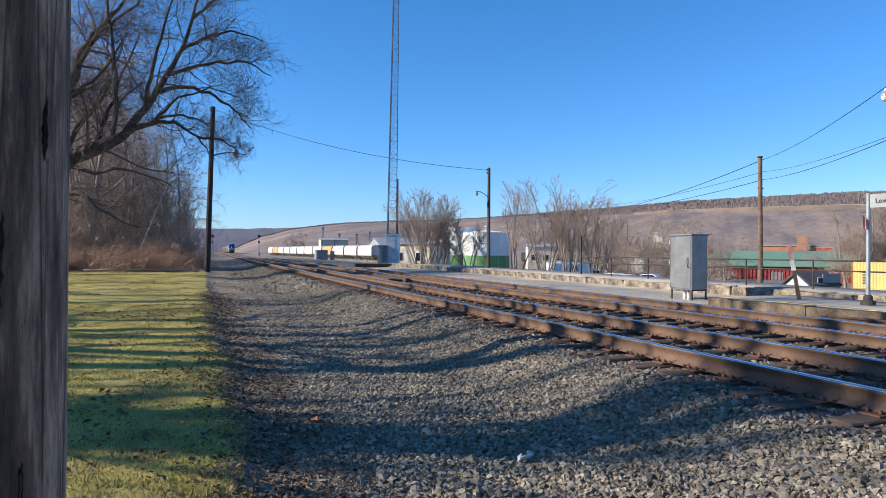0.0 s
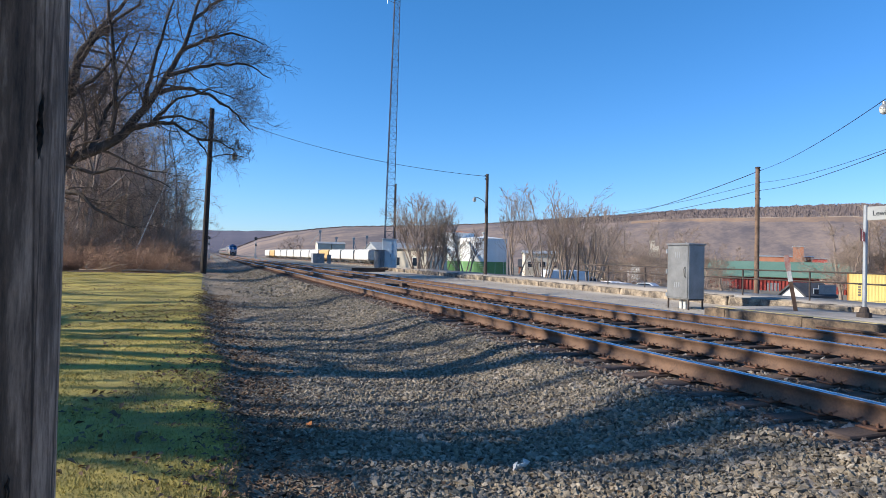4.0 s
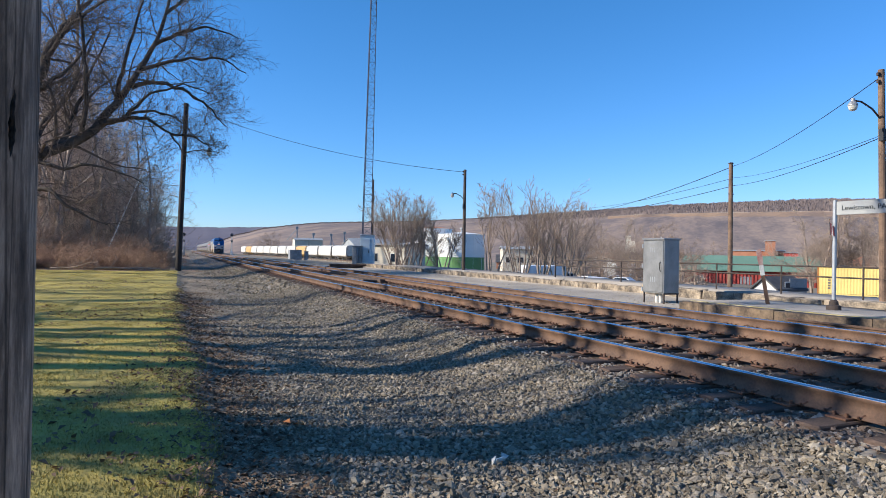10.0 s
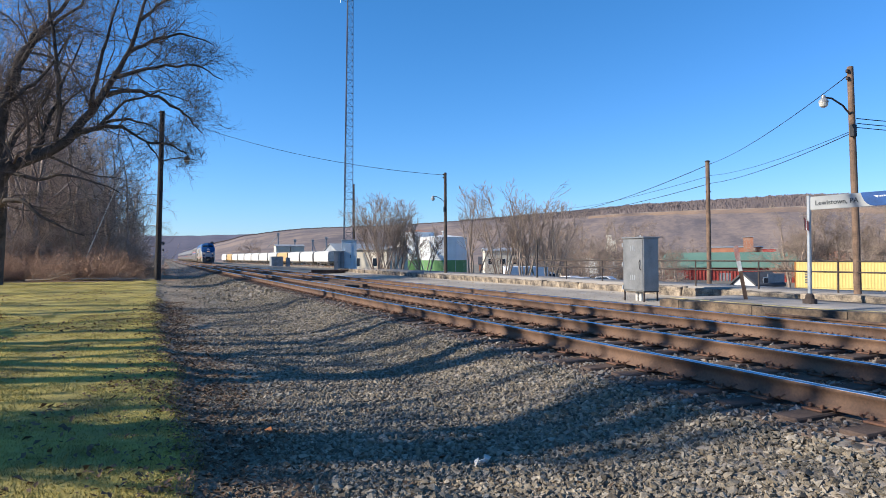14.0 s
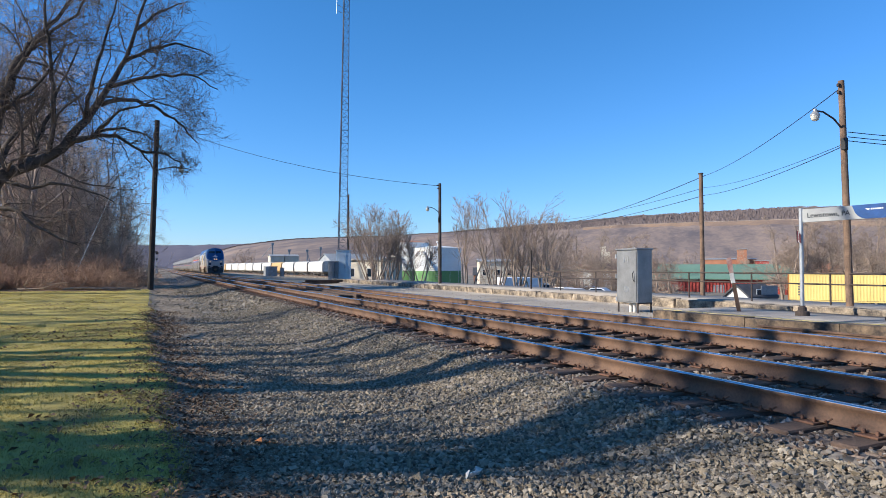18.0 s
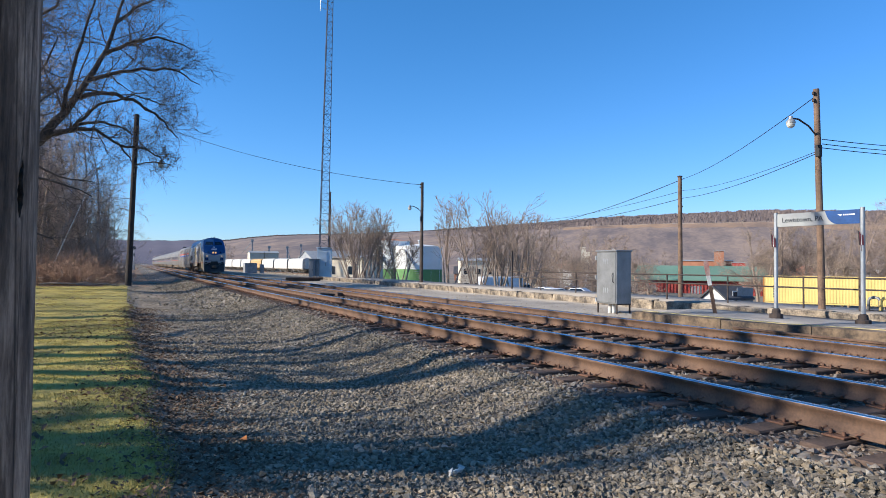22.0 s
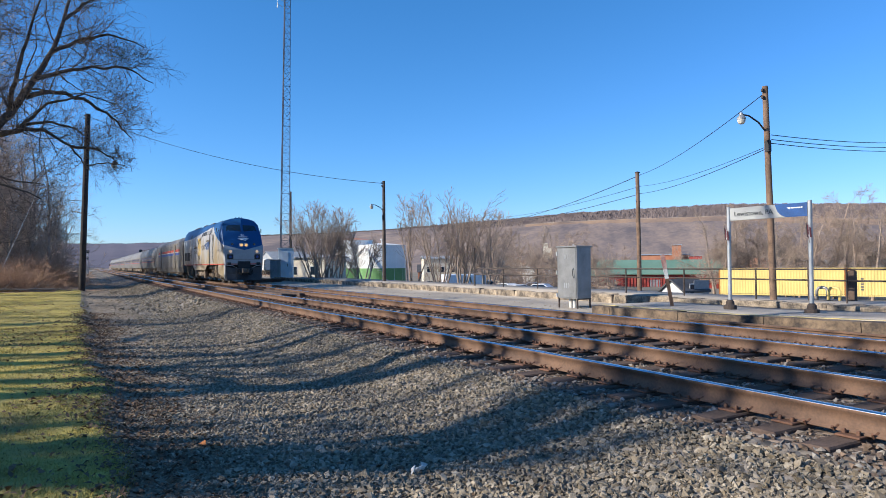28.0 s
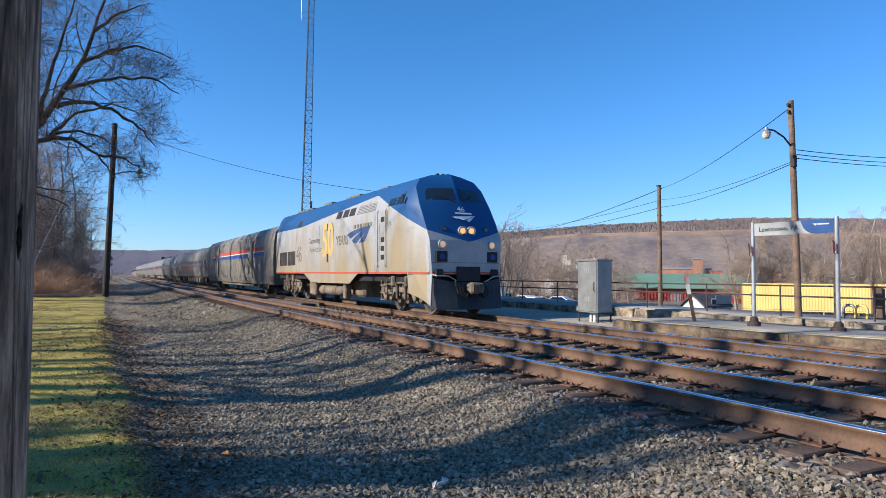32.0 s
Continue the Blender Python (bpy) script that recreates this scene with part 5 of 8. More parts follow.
def skin(lines):
    """Tubes round the lines, as vertex and face arrays."""
    vs, fs, base = [], [], 0
    for level, pts, rad in lines:
        k = SIDES[min(level, 5)]
        d = np.gradient(pts, axis=0)
        d /= np.linalg.norm(d, axis=1)[:, None] + 1e-9
        ref = np.array([0.31, 0.87, 0.38]) if abs(d[0][2]) > 0.7 else np.array([0.05, 0.1, 0.99])
        u = np.cross(d, ref)
        u /= np.linalg.norm(u, axis=1)[:, None] + 1e-9
        w = np.cross(d, u)
        a = np.arange(k) * 2 * np.pi / k
        ring = pts[:, None, :] + rad[:, None, None] * (u[:, None, :] * np.cos(a)[None, :, None] + w[:, None, :] * np.sin(a)[None, :, None])
        n = len(pts)
        vs.append(ring.reshape(-1, 3))
        i, j = np.meshgrid(np.arange(n - 1), np.arange(k), indexing="ij")
        q = np.stack([i * k + j, i * k + (j + 1) % k, (i + 1) * k + (j + 1) % k, (i + 1) * k + j], -1).reshape(-1, 4)
        fs.append(q + base)
        base += n * k
    return np.concatenate(vs), np.concatenate(fs)


def tree(name, label, lines, at, split=1, group="", crown_mat=None, category="tree", trunk_mat=None):
    t = thing(name, label, category, at, group)
    lo_, hi_ = [x for x in lines if x[0] <= split], [x for x in lines if x[0] > split]
    part("trunk", from_np("trunk", *skin(lo_)), trunk_mat or M["bark"], t, smooth=True)
    if hi_:
        part("crown", from_np("crown", *skin(hi_)), crown_mat or M["twig"], t)
    return t


WOOD = {0: (14, 0.42, 46, 0.25, 0.5), 1: (7, 0.55, 44, 0.15, 0.5), 2: (4, 0.6, 40, 0.1, 0.6), 3: (4, 0.55, 35, 0.05, 0.6)}


def wood_tree(seed, height, radius, levels=3, lean=0.05, spec=WOOD):
    rng = np.random.default_rng(seed)
    out = []
    trunk = limb(rng, (0, 0, -0.4), (rng.normal(0, lean), rng.normal(0, lean), 1), height, radius, radius * 0.2, 8, 0.07)
    sprout(rng, trunk, 0, levels, out, spec)
    return out


def many_stemmed(seed, height, stems, spread, levels=3):
    """Stems fanning out from one stool into a domed crown of fine upright twigs."""
    rng = np.random.default_rng(seed)
    out = []
    spec = {0: (8, 0.50, 30, 0.12, 0.55), 1: (6, 0.62, 34, 0.10, 0.6), 2: (3, 0.7, 32, 0.06, 0.7), "wobble": 0.06, "from": 0.25}
    for k in range(stems):
        a = rng.uniform(0, 2 * math.pi)
        s = rng.uniform(0.05, 1) ** 0.7
        lean = radians(29) * s * min(1.2, spread / 2.0)
        st = limb(rng, (0.28 * spread * s * math.cos(a), 0.28 * spread * s * math.sin(a), -0.3), (math.sin(lean) * math.cos(a), math.sin(lean) * math.sin(a), math.cos(lean)), height * (1 - 0.28 * s * s) * rng.uniform(0.76, 1.0), 0.052, 0.014, 8, 0.07, -0.012)
        sprout(rng, st, 0, levels, out, spec, 0.009)
    return out


def old_tree():
    """The great tree at the edge of the lawn, its limbs reaching out over the grass towards the line."""
    rng = np.random.default_rng(21)
    spec = {0: (7, 0.5, 45, 0.2, 0.5), 1: (17, 0.44, 56, 0.06, 0.36), 2: (8, 0.85, 54, 0.0, 0.5), 3: (5, 0.85, 48, -0.02, 0.65), 4: (4, 0.55, 36, 0, 0.6)}
    out = []
    trunk = limb(rng, (0, 0, -0.5), (0.02, 0, 1), 7.5, 0.52, 0.42, 6, 0.02)
    out.append((0, *trunk))
    guides = [
        ([(0, 0, 5.2), (0.8, -0.2, 6.8), (3.5, -0.4, 8.0), (4.9, -0.3, 10.3), (6.2, 0.2, 12.5), (7.3, 0.6, 15.2), (8.3, 0.9, 19.4)], 0.27, 0.05),
        ([(0, 0, 6.6), (0.4, 0.4, 10.3), (1.1, 0.8, 12.7), (1.5, 1.2, 14.4), (2.9, 1.6, 16.2), (3.9, 2.2, 18.3)], 0.27, 0.06),
        ([(3.1, -0.3, 7.9), (3.4, -1.2, 10.5), (3.4, -1.8, 12.9), (3.0, -2.4, 15.6), (3.2, -2.8, 17.7)], 0.11, 0.03),
        ([(0, 0, 4.2), (0.8, -1.2, 4.7), (1.6, -1.8, 4.8), (3.0, -2.4, 3.5), (4.8, -2.8, 2.8)], 0.13, 0.025),
        ([(4.0, -0.35, 8.7), (5.4, -1.0, 9.2), (6.6, -1.4, 9.3), (8.0, -1.7, 8.4), (8.9, -1.9, 7.0)], 0.12, 0.02),
        ([(5.7, 0.0, 11.3), (7.2, 0.6, 11.9), (9.0, 1.0, 11.7), (10.6, 1.2, 10.5), (11.2, 1.2, 9.6)], 0.11, 0.02),
        ([(0.35, 0.3, 10.1), (1.5, -0.4, 11.0), (2.7, -0.8, 12.1), (4.0, -1.2, 14.5)], 0.12, 0.025),
        ([(0, 0, 6.9), (-1.6, -0.4, 10.5), (-3.2, -0.6, 13.5), (-5.0, 0.2, 16.5)], 0.28, 0.05),
        ([(0, 0, 6.2), (-0.6, -2.4, 8.6), (-0.4, -4.4, 11.0), (0.3, -6.0, 13.2)], 0.22, 0.04),
        ([(0, 0, 6.4), (0.4, 3.0, 8.8), (1.4, 5.4, 11.0), (2.2, 7.0, 13.4)], 0.22, 0.04),
        ([(6.9, 0.5, 14.2), (8.6, 0.1, 15.2), (10.2, -0.3, 15.6), (11.8, -0.5, 15.0)], 0.09, 0.02),
        ([(6.2, 0.2, 12.5), (8.5, -0.5, 13.3), (10.8, -1.0, 13.5), (12.2, -1.2, 12.7)], 0.09, 0.02),
        ([(8.0, -1.7, 8.4), (9.4, -2.0, 8.3), (10.7, -2.2, 7.3)], 0.06, 0.015),
        ([(0.5, 0.0, 6.5), (2.4, -1.6, 6.0), (4.4, -2.6, 6.2), (6.6, -3.2, 5.2)], 0.10, 0.02),
        ([(7.6, 0.7, 16.4), (9.0, 1.2, 18.0), (10.4, 1.5, 19.0)], 0.08, 0.02),
        ([(4.9, -0.3, 10.3), (5.4, -1.8, 12.2), (6.0, -2.6, 14.6), (6.8, -3.0, 17.4)], 0.10, 0.025),
        ([(3.2, -0.4, 7.9), (4.6, 0.9, 9.4), (6.4, 1.9, 10.4), (8.2, 2.4, 10.2), (9.6, 2.6, 9.0)], 0.10, 0.02),
        ([(1.1, 0.8, 12.7), (2.2, 0.2, 14.6), (4.4, -0.4, 16.4), (5.6, -0.8, 18.8)], 0.10, 0.03),
        ([(5.4, -1.0, 9.2), (6.8, -2.2, 10.6), (8.6, -2.8, 11.2), (10.2, -3.0, 10.8)], 0.07, 0.015),
        ([(2.0, -0.3, 7.4), (2.6, 0.9, 9.6), (3.2, 1.6, 12.0), (4.4, 2.2, 15.4)], 0.12, 0.03),
    ]
    for pts, r0, r1 in guides:
        p = np.array(pts, float)
        m = 4 * (len(p) - 1) + 1
        x = np.linspace(0, len(p) - 1, m)
        fine = np.stack([np.interp(x, np.arange(len(p)), p[:, k]) for k in range(3)], 1)
        fine[1:-1] = 0.25 * fine[:-2] + 0.5 * fine[1:-1] + 0.25 * fine[2:]
        fine[1:] += rng.normal(0, 0.055, fine[1:].shape)
        sprout(rng, (fine, np.linspace(1.45 * r0, 1.25 * r1, m)), 1, 4, out, spec, 0.008)
    return tree("old_tree", "great bare old tree with wide dark limbs at the lawn's edge", out, pose(-8.05, 44, -0.4), crown_mat=M["twig_dark"])


old_tree()

# woods behind the lawn: a few grown trees, copied with a turn
woods = [tree("woodland_tree", "slender bare woodland tree in dense woods behind the lawn", wood_tree(100 + k, 11.5 + 1.2 * k, 0.12 + 0.02 * k), pose(-9 - 1.5 * k, 64 + 6 * k, 0.0), group="woods behind the lawn", trunk_mat=M["wood_bark"]) for k in range(5)]
rng = random.Random(77)
for k in range(105):
    y = 61 + 60 * rng.random() ** 1.3
    u = -0.9 - (y - 55) * 0.02 - (14 + 0.06 * (y - 60)) * rng.random() ** 1.15
    s = rng.uniform(0.8, 1.2) * (0.55 + 0.85 * min(1.0, max(0.0, (-1.5 - u) / 9)))
    t = copy_thing(woods[k % 5], pose(u + bend(y), y, ground_z(u, y) + 0.2, rng.uniform(-4, 4), rng.uniform(-4, 6), rng.uniform(0, 360)))
    t.scale = (s, s, s)

# trees along the lawn beyond the pole, whose shade lies over grass and ballast
row_tree = tree("lawn_tree", "tall bare tree standing on the lawn", wood_tree(301, 15, 0.3, 3, spec={0: (11, 0.42, 45, 0.25, 0.5), 1: (6, 0.5, 42, 0.15, 0.5), 2: (4, 0.5, 40, 0.1, 0.6)}), pose(-17.5, 13.6, -0.4), group="trees on the lawn")
for x, y, rz, s in ((-14, 12.1, 150, 1.15), (-12, 11.7, 10, 0.9), (-15, 16.6, 40, 1.1), (-13, 19.2, 100, 0.95), (-14, 22.4, 200, 1.05), (-16, 27, 290, 1.0), (-17, 30.5, 40, 0.85), (-18, 34.5, 190, 0.85), (-18.5, 39, 300, 0.85), (-22, 20, 75, 1.25), (-22, 11.4, 333, 0.85), (-18, 17.4, 130, 1.1), (-21, 9.3, 250, 0.95)):
    t = copy_thing(row_tree, pose(x, y, -0.4, 0, 0, rz))
    t.scale = (s, s, s)
slim_tree = tree("lawn_tree", "slim bare tree with a close upright crown on the lawn", wood_tree(322, 14, 0.26, 3, spec={0: (34, 0.17, 26, 0.3, 0.6), 1: (9, 0.5, 30, 0.2, 0.6), 2: (5, 0.5, 30, 0.1, 0.7)}), pose(-13.5, 9.3, -0.4), group="trees on the lawn")
for x, y, rz, s in ((-15.0, 9.8, 80, 1.0), (-17.0, 10.15, 160, 1.05), (-16.0, 9.75, 250, 0.9), (-18.5, 10.7, 20, 1.05)):
    t = copy_thing(slim_tree, pose(x, y, -0.4, 0, 0, rz))
    t.scale = (s, s, s)

# brush along the foot of the woods
def brush_clump(seed, n, h):
    rng = np.random.default_rng(seed)
    out = []
    for _ in range(n):
        a, r = rng.uniform(0, 6.28), 0.9 * rng.random() ** 0.5
        p = (r * math.cos(a), r * math.sin(a), -0.1)
        ln = h * rng.uniform(0.5, 1.1)
        st = limb(rng, p, (rng.normal(0, 0.65), rng.normal(0, 0.65), 1), ln, 0.010, 0.004, 5, 0.22, 0.08)
        sprout(rng, st, 3, 5, out, {3: (5, 0.4, 40, 0.1, 0.8), 4: (3, 0.5, 40, 0, 0.8)})
    return out


def bush(seed, n, h, at):
    b = thing("brush_clump", "tangle of dry reddish-brown brush at the foot of the woods", "bush", at, "brush along the woods")
    part("brush", from_np("brush", *skin(brush_clump(seed, n, h))), M["brush"], b)
    return b


clumps = [bush(500 + k, 46, 1.35 + 0.15 * k, pose(-7 + 2.2 * k, 58.5, -0.5)) for k in range(3)]
for k in range(150):
    y = 49.5 + 22 * rng.random() ** 1.5
    u = -0.5 - 14.5 * rng.random()
    if y < 52 and u > -2:
        y += 2.5
    s = rng.uniform(0.6, 1.4) * (0.7 if u > -2.5 else 1.15) * (1.4 if y > 56 else 1.0)
    t = copy_thing(clumps[k % 3], pose(u + bend(y), y, ground_z(u, y), 0, 0, rng.uniform(0, 360)))
    t.scale = (s, s, s)

# fallen boughs along the end of the lawn
for k, (u, y, ln, turn) in enumerate(((-4.6, 47.6, 4.2, 20), (-7.2, 48.4, 3.2, -25), (-2.8, 48.6, 3.0, 12), (-9.8, 47.2, 3.6, 40))):
    rb = np.random.default_rng(900 + k)
    bough = []
    sprout(rb, limb(rb, (0, 0, 0.12), (1, 0.05, 0.05), ln, 0.07, 0.02, 8, 0.1), 1, 3, bough, {1: (9, 0.4, 50, 0.12, 0.5), 2: (4, 0.5, 45, 0.05, 0.6)}, 0.012)
    b = thing("fallen_bough", "dead grey bough lying on the grass before the brush", "branch", pose(u + bend(y), y, ground_z(u, y), 0, 0, turn), "fallen boughs")
    part("wood", from_np("wood", *skin(bough)), M["stem"], b)

# young saplings between the brush and the woods
def sapling_clump(seed, at):
    b = thing("sapling_clump", "thicket of thin grey-brown saplings at the edge of the woods", "bush", at, "saplings along the woods")
    part("undergrowth", from_np("undergrowth", *skin(brush_clump(seed, 40, 4.2))), M["twig"], b)
    return b


young = [sapling_clump(560 + k, pose(-9 + 4 * k, 62, -0.3)) for k in range(2)]
for k in range(44):
    y = 57.5 + 14 * rng.random()
    u = -1.2 - 15 * rng.random()
    s = rng.uniform(0.8, 1.5) * (0.75 if u > -3 else 1.0)
    t = copy_thing(young[k % 2], pose(u + bend(y), y, ground_z(u, y), 0, 0, rng.uniform(0, 360)))
    t.scale = (s * 1.3, s * 1.3, s)

# bushy many-stemmed trees behind the kerb wall
for x, y, seed, h, st, sp in ((16.0, 47.5, 1, 5.5, 12, 1.8), (17.2, 48.6, 2, 6.1, 13, 1.9), (18.6, 49.4, 3, 5.4, 8, 1.6), (20.2, 48.0, 4, 5.0, 8, 1.6)):
    tree("thicket_tree", "bare many-stemmed bushy tree behind the kerb wall", many_stemmed(700 + seed, h, st, sp), pose(x, y, -0.1), group="trees behind the platform", crown_mat=M["thicket"], trunk_mat=M["stem"])
for x, y, seed, h, st, sp in ((17.5, 34.4, 5, 5.2, 4, 1.0), (18.5, 32.9, 6, 5.4, 7, 1.6), (19.4, 31.9, 7, 5.4, 8, 1.9), (20.5, 31.2, 8, 5.0, 7, 1.9)):
    tree("thicket_tree", "bare young tree with pale upright branches behind the kerb wall", many_stemmed(700 + seed, h, st, sp), pose(x, y, -0.2), group="trees behind the platform", crown_mat=M["thicket"], trunk_mat=M["stem"])
vr = random.Random(58)
VALLEY_ROWS = [(vr.uniform(28.5, 45), vr.uniform(75, 170), vr.uniform(0.6, 0.95)) for _ in range(30)] + [(vr.uniform(52, 70), vr.uniform(88, 130), vr.uniform(0.8, 1.15)) for _ in range(10)]
valley_tree = tree("valley_tree", "bare spreading tree down in the valley town", wood_tree(640, 8.5, 0.16, 3, spec={0: (20, 0.48, 52, 0.15, 0.4), 1: (12, 0.5, 46, 0.1, 0.45), 2: (9, 0.55, 42, 0.05, 0.6), "wobble": 0.16}), pose(62, 72, -3.2), group="trees in the valley", crown_mat=M["thicket"], trunk_mat=M["thicket"])
for b, d, s in ((33.5, 85, 0.8), (35.5, 95, 0.9), (37, 80, 0.75), (41.5, 100, 0.85), (52.5, 110, 1.0), (54.5, 96, 1.0), (56.5, 104, 1.05), (58.5, 92, 0.95), (60.8, 95, 1.5), (53.3, 90, 1.1), (55.4, 92, 1.15), (57.6, 97, 1.2), (59.6, 90, 1.15), (61.8, 92, 1.2), (64.4, 96, 1.2), (66.6, 92, 1.15), (31.5, 110, 0.9), (38.8, 110, 0.95), (43.5, 120, 0.9), (63, 100, 1.1), (65.5, 90, 1.0), (68, 95, 1.1), (30, 130, 0.9), (6.9, 420, 1.7), (7.6, 430, 1.9), (8.3, 425, 1.8), (40, 140, 1.0), (45.5, 190, 1.1), (50, 170, 1.1), (57, 150, 1.3), (62, 150, 1.3), (34, 150, 1.1), (37.5, 165, 1.1), *VALLEY_ROWS):
    t = copy_thing(valley_tree, pose(d * math.sin(radians(b)), d * math.cos(radians(b)), -3.4 if d < 120 else -4.5, 0, 0, b * 53))
    t.scale = (s, s, s)

M["valley_twigs"] = mat("pale_brown_twigs", (0.43, 0.335, 0.255), 0.95, dark=(0.27, 0.205, 0.16), scale=0.8, rand=0.3)
dense = tree("valley_tree", "bare round-crowned tree dense with fine brown twigs", wood_tree(655, 9.6, 0.2, 3, spec={0: (24, 0.46, 54, 0.2, 0.4), 1: (11, 0.5, 48, 0.1, 0.5), 2: (8, 0.55, 44, 0.05, 0.6), "wobble": 0.15, "from": 0.2}), pose(92 * math.sin(radians(52.4)), 92 * math.cos(radians(52.4)), -3.4), group="trees in the valley", crown_mat=M["valley_twigs"], trunk_mat=M["stem"])
for b, d, s in ((53.9, 90, 1.08), (55.3, 94, 1.1), (56.7, 90, 1.02), (58.1, 95, 1.1), (59.4, 92, 0.95), (61.7, 96, 1.05), (63.2, 92, 1.1), (64.8, 96, 1.1), (66.8, 94, 1.1), (69, 95, 1.1), (33.4, 96, 0.9), (35.0, 104, 1.0), (36.5, 95, 0.95), (38.0, 104, 1.02), (39.5, 98, 0.95), (41.2, 118, 0.9)):
    t = copy_thing(dense, pose(d * math.sin(radians(b)), d * math.cos(radians(b)), -3.4, 0, 0, b * 71))
    t.scale = (s, s, s)

# ---- poles, lamps and wires
M["lamp_glass"] = mat("milky_lamp_glass", (0.62, 0.60, 0.52), 0.25, scale=6)
M["near_wood"] = grain_wood("weathered_brown_pole_wood", (0.50, 0.36, 0.255), (0.22, 0.152, 0.105), 9)


def lamp_pole(at, height, radius, arm, arm_z, wood, label, lean=(0, 0), arm_side=-1):
    t = thing("lamp_pole", label, "lamp pole", at)
    bm = tube(bmesh.new(), [(0, 0, -0.6), (lean[0] * 0.3, lean[1] * 0.3, height * 0.3), (lean[0] * 0.7, lean[1] * 0.7, height * 0.7), (*lean, height)], [radius, radius * 0.95, radius * 0.86, radius * 0.8], 14)
    p = part("pole", bm, wood, t, smooth=False)
    s = arm_side
    big = 1.9 if height > 10 else 1.0
    f = arm_z / height
    ox, oy = lean[0] * f, lean[1] * f
    a = part("lamp_arm", tube(bmesh.new(), [(ox, oy, arm_z - 0.22), (ox + s * arm * 0.35, oy, arm_z + 0.02), (ox + s * arm * 0.75, oy, arm_z + 0.15), (ox + s * arm, oy, arm_z + 0.15)], 0.022 * big, 8), M["steel_dark"], t)
    lx = ox + s * (arm + 0.05)
    h = part("lamp_head", lathe(bmesh.new(), [(0.02, 0.15), (0.045, 0.14), (0.05, 0.08), (0.085, 0.04), (0.11, 0.0), (0.11, -0.03)][::-1], 16, Matrix.Translation((lx, oy, arm_z + 0.05)) @ Matrix.Scale(big, 4)), M["lamp_metal"] if big == 1.0 else M["steel_dark"], t, "grey lamp head")
    part("lamp_bowl", lathe(bmesh.new(), [(0.04, -0.15), (0.08, -0.12), (0.10, -0.07), (0.106, -0.02)], 16, Matrix.Translation((lx, oy, arm_z + 0.05)) @ Matrix.Scale(big, 4)), M["lamp_glass"], h, "ribbed milky glass bowl")
    for z in (height - 0.12, height - 0.3):
        k = z / height
        part("wire_bracket", box(lean[0] * k - radius - 0.06, lean[0] * k - radius * 0.6, lean[1] * k - 0.03, lean[1] * k + 0.03, z - 0.04, z + 0.04, 0.01), M["steel_dark"], t)
    part("meter_box", box(ox + 0.5 * radius * s - 0.1, ox + 0.5 * radius * s + 0.02, oy - radius - 0.06, oy - radius * 0.4, arm_z - 0.75, arm_z - 0.45, 0.01), M["black"], t)
    return t


lamp_pole(pose(16.0, 10.5, 0.2), 5.55, 0.088, 0.98, 4.55, M["pole"], "brown wooden lamp pole on the platform side", (-0.2, 0.0))
lamp_pole(pose(16.0, 35.0, 0.2), 5.9, 0.105, 0.75, 4.3, M["pole_grey"], "dark wooden lamp pole behind the kerb wall", (0.12, 0.25))
lamp_pole(pose(0.57, 51.7, -0.5), 12.35, 0.21, 1.7, 8.85, M["pole_dark"], "tall dark tarred pole with a lamp at the lawn's end", (0.35, 0.0), 1)
t = thing("utility_pole", "plain brown wooden utility pole down the embankment", "utility pole", pose(30, 28.4, -2.6))
part("pole", tube(bmesh.new(), [(0, 0, -0.4), (0, 0, 4), (-0.05, 0, 9.2)], [0.145, 0.13, 0.115], 12), M["pole"], t)
part("pole_cap", lathe(bmesh.new(), [(0.15, 9.18), (0.15, 9.24), (0.05, 9.27)], 12, Matrix.Translation((-0.05, 0, 0))), M["steel_dark"], t)
part("tie_rod", box(-0.2, 0.2, -0.02, 0.02, 7.4, 7.46), M["steel_dark"], t)

# the weathered pole beside the camera
t = thing("weathered_pole", "cracked weathered grey-brown utility pole standing on the lawn", "utility pole", pose(-0.242, 0.785, -0.42))
rng = np.random.default_rng(9)
bm = bmesh.new()
N = 150
LEVELS = [-0.4, 0, 0.4, 0.7, 0.9] + [1.0 + 0.011 * k for k in range(110)] + [2.3, 2.5, 2.8, 3.2, 3.6, 4.2, 5.0]
PITS = [(pa, pz, pw * 0.55, ph * 0.8) for pa, pz, pw, ph in [(-52, 1.73, 3.6, 0.045), (-43, 1.72, 2.4, 0.06), (-50, 1.42, 2.8, 0.022), (-60, 1.44, 3.4, 0.035), (-45, 1.365, 2.4, 0.016), (-54, 1.30, 3.4, 0.035), (-38, 1.55, 1.6, 0.07), (-66, 1.60, 2.6, 0.05), (-30, 1.36, 1.6, 0.05), (-48, 1.93, 1.8, 0.06), (-20, 1.66, 1.5, 0.05)]]
grid = []
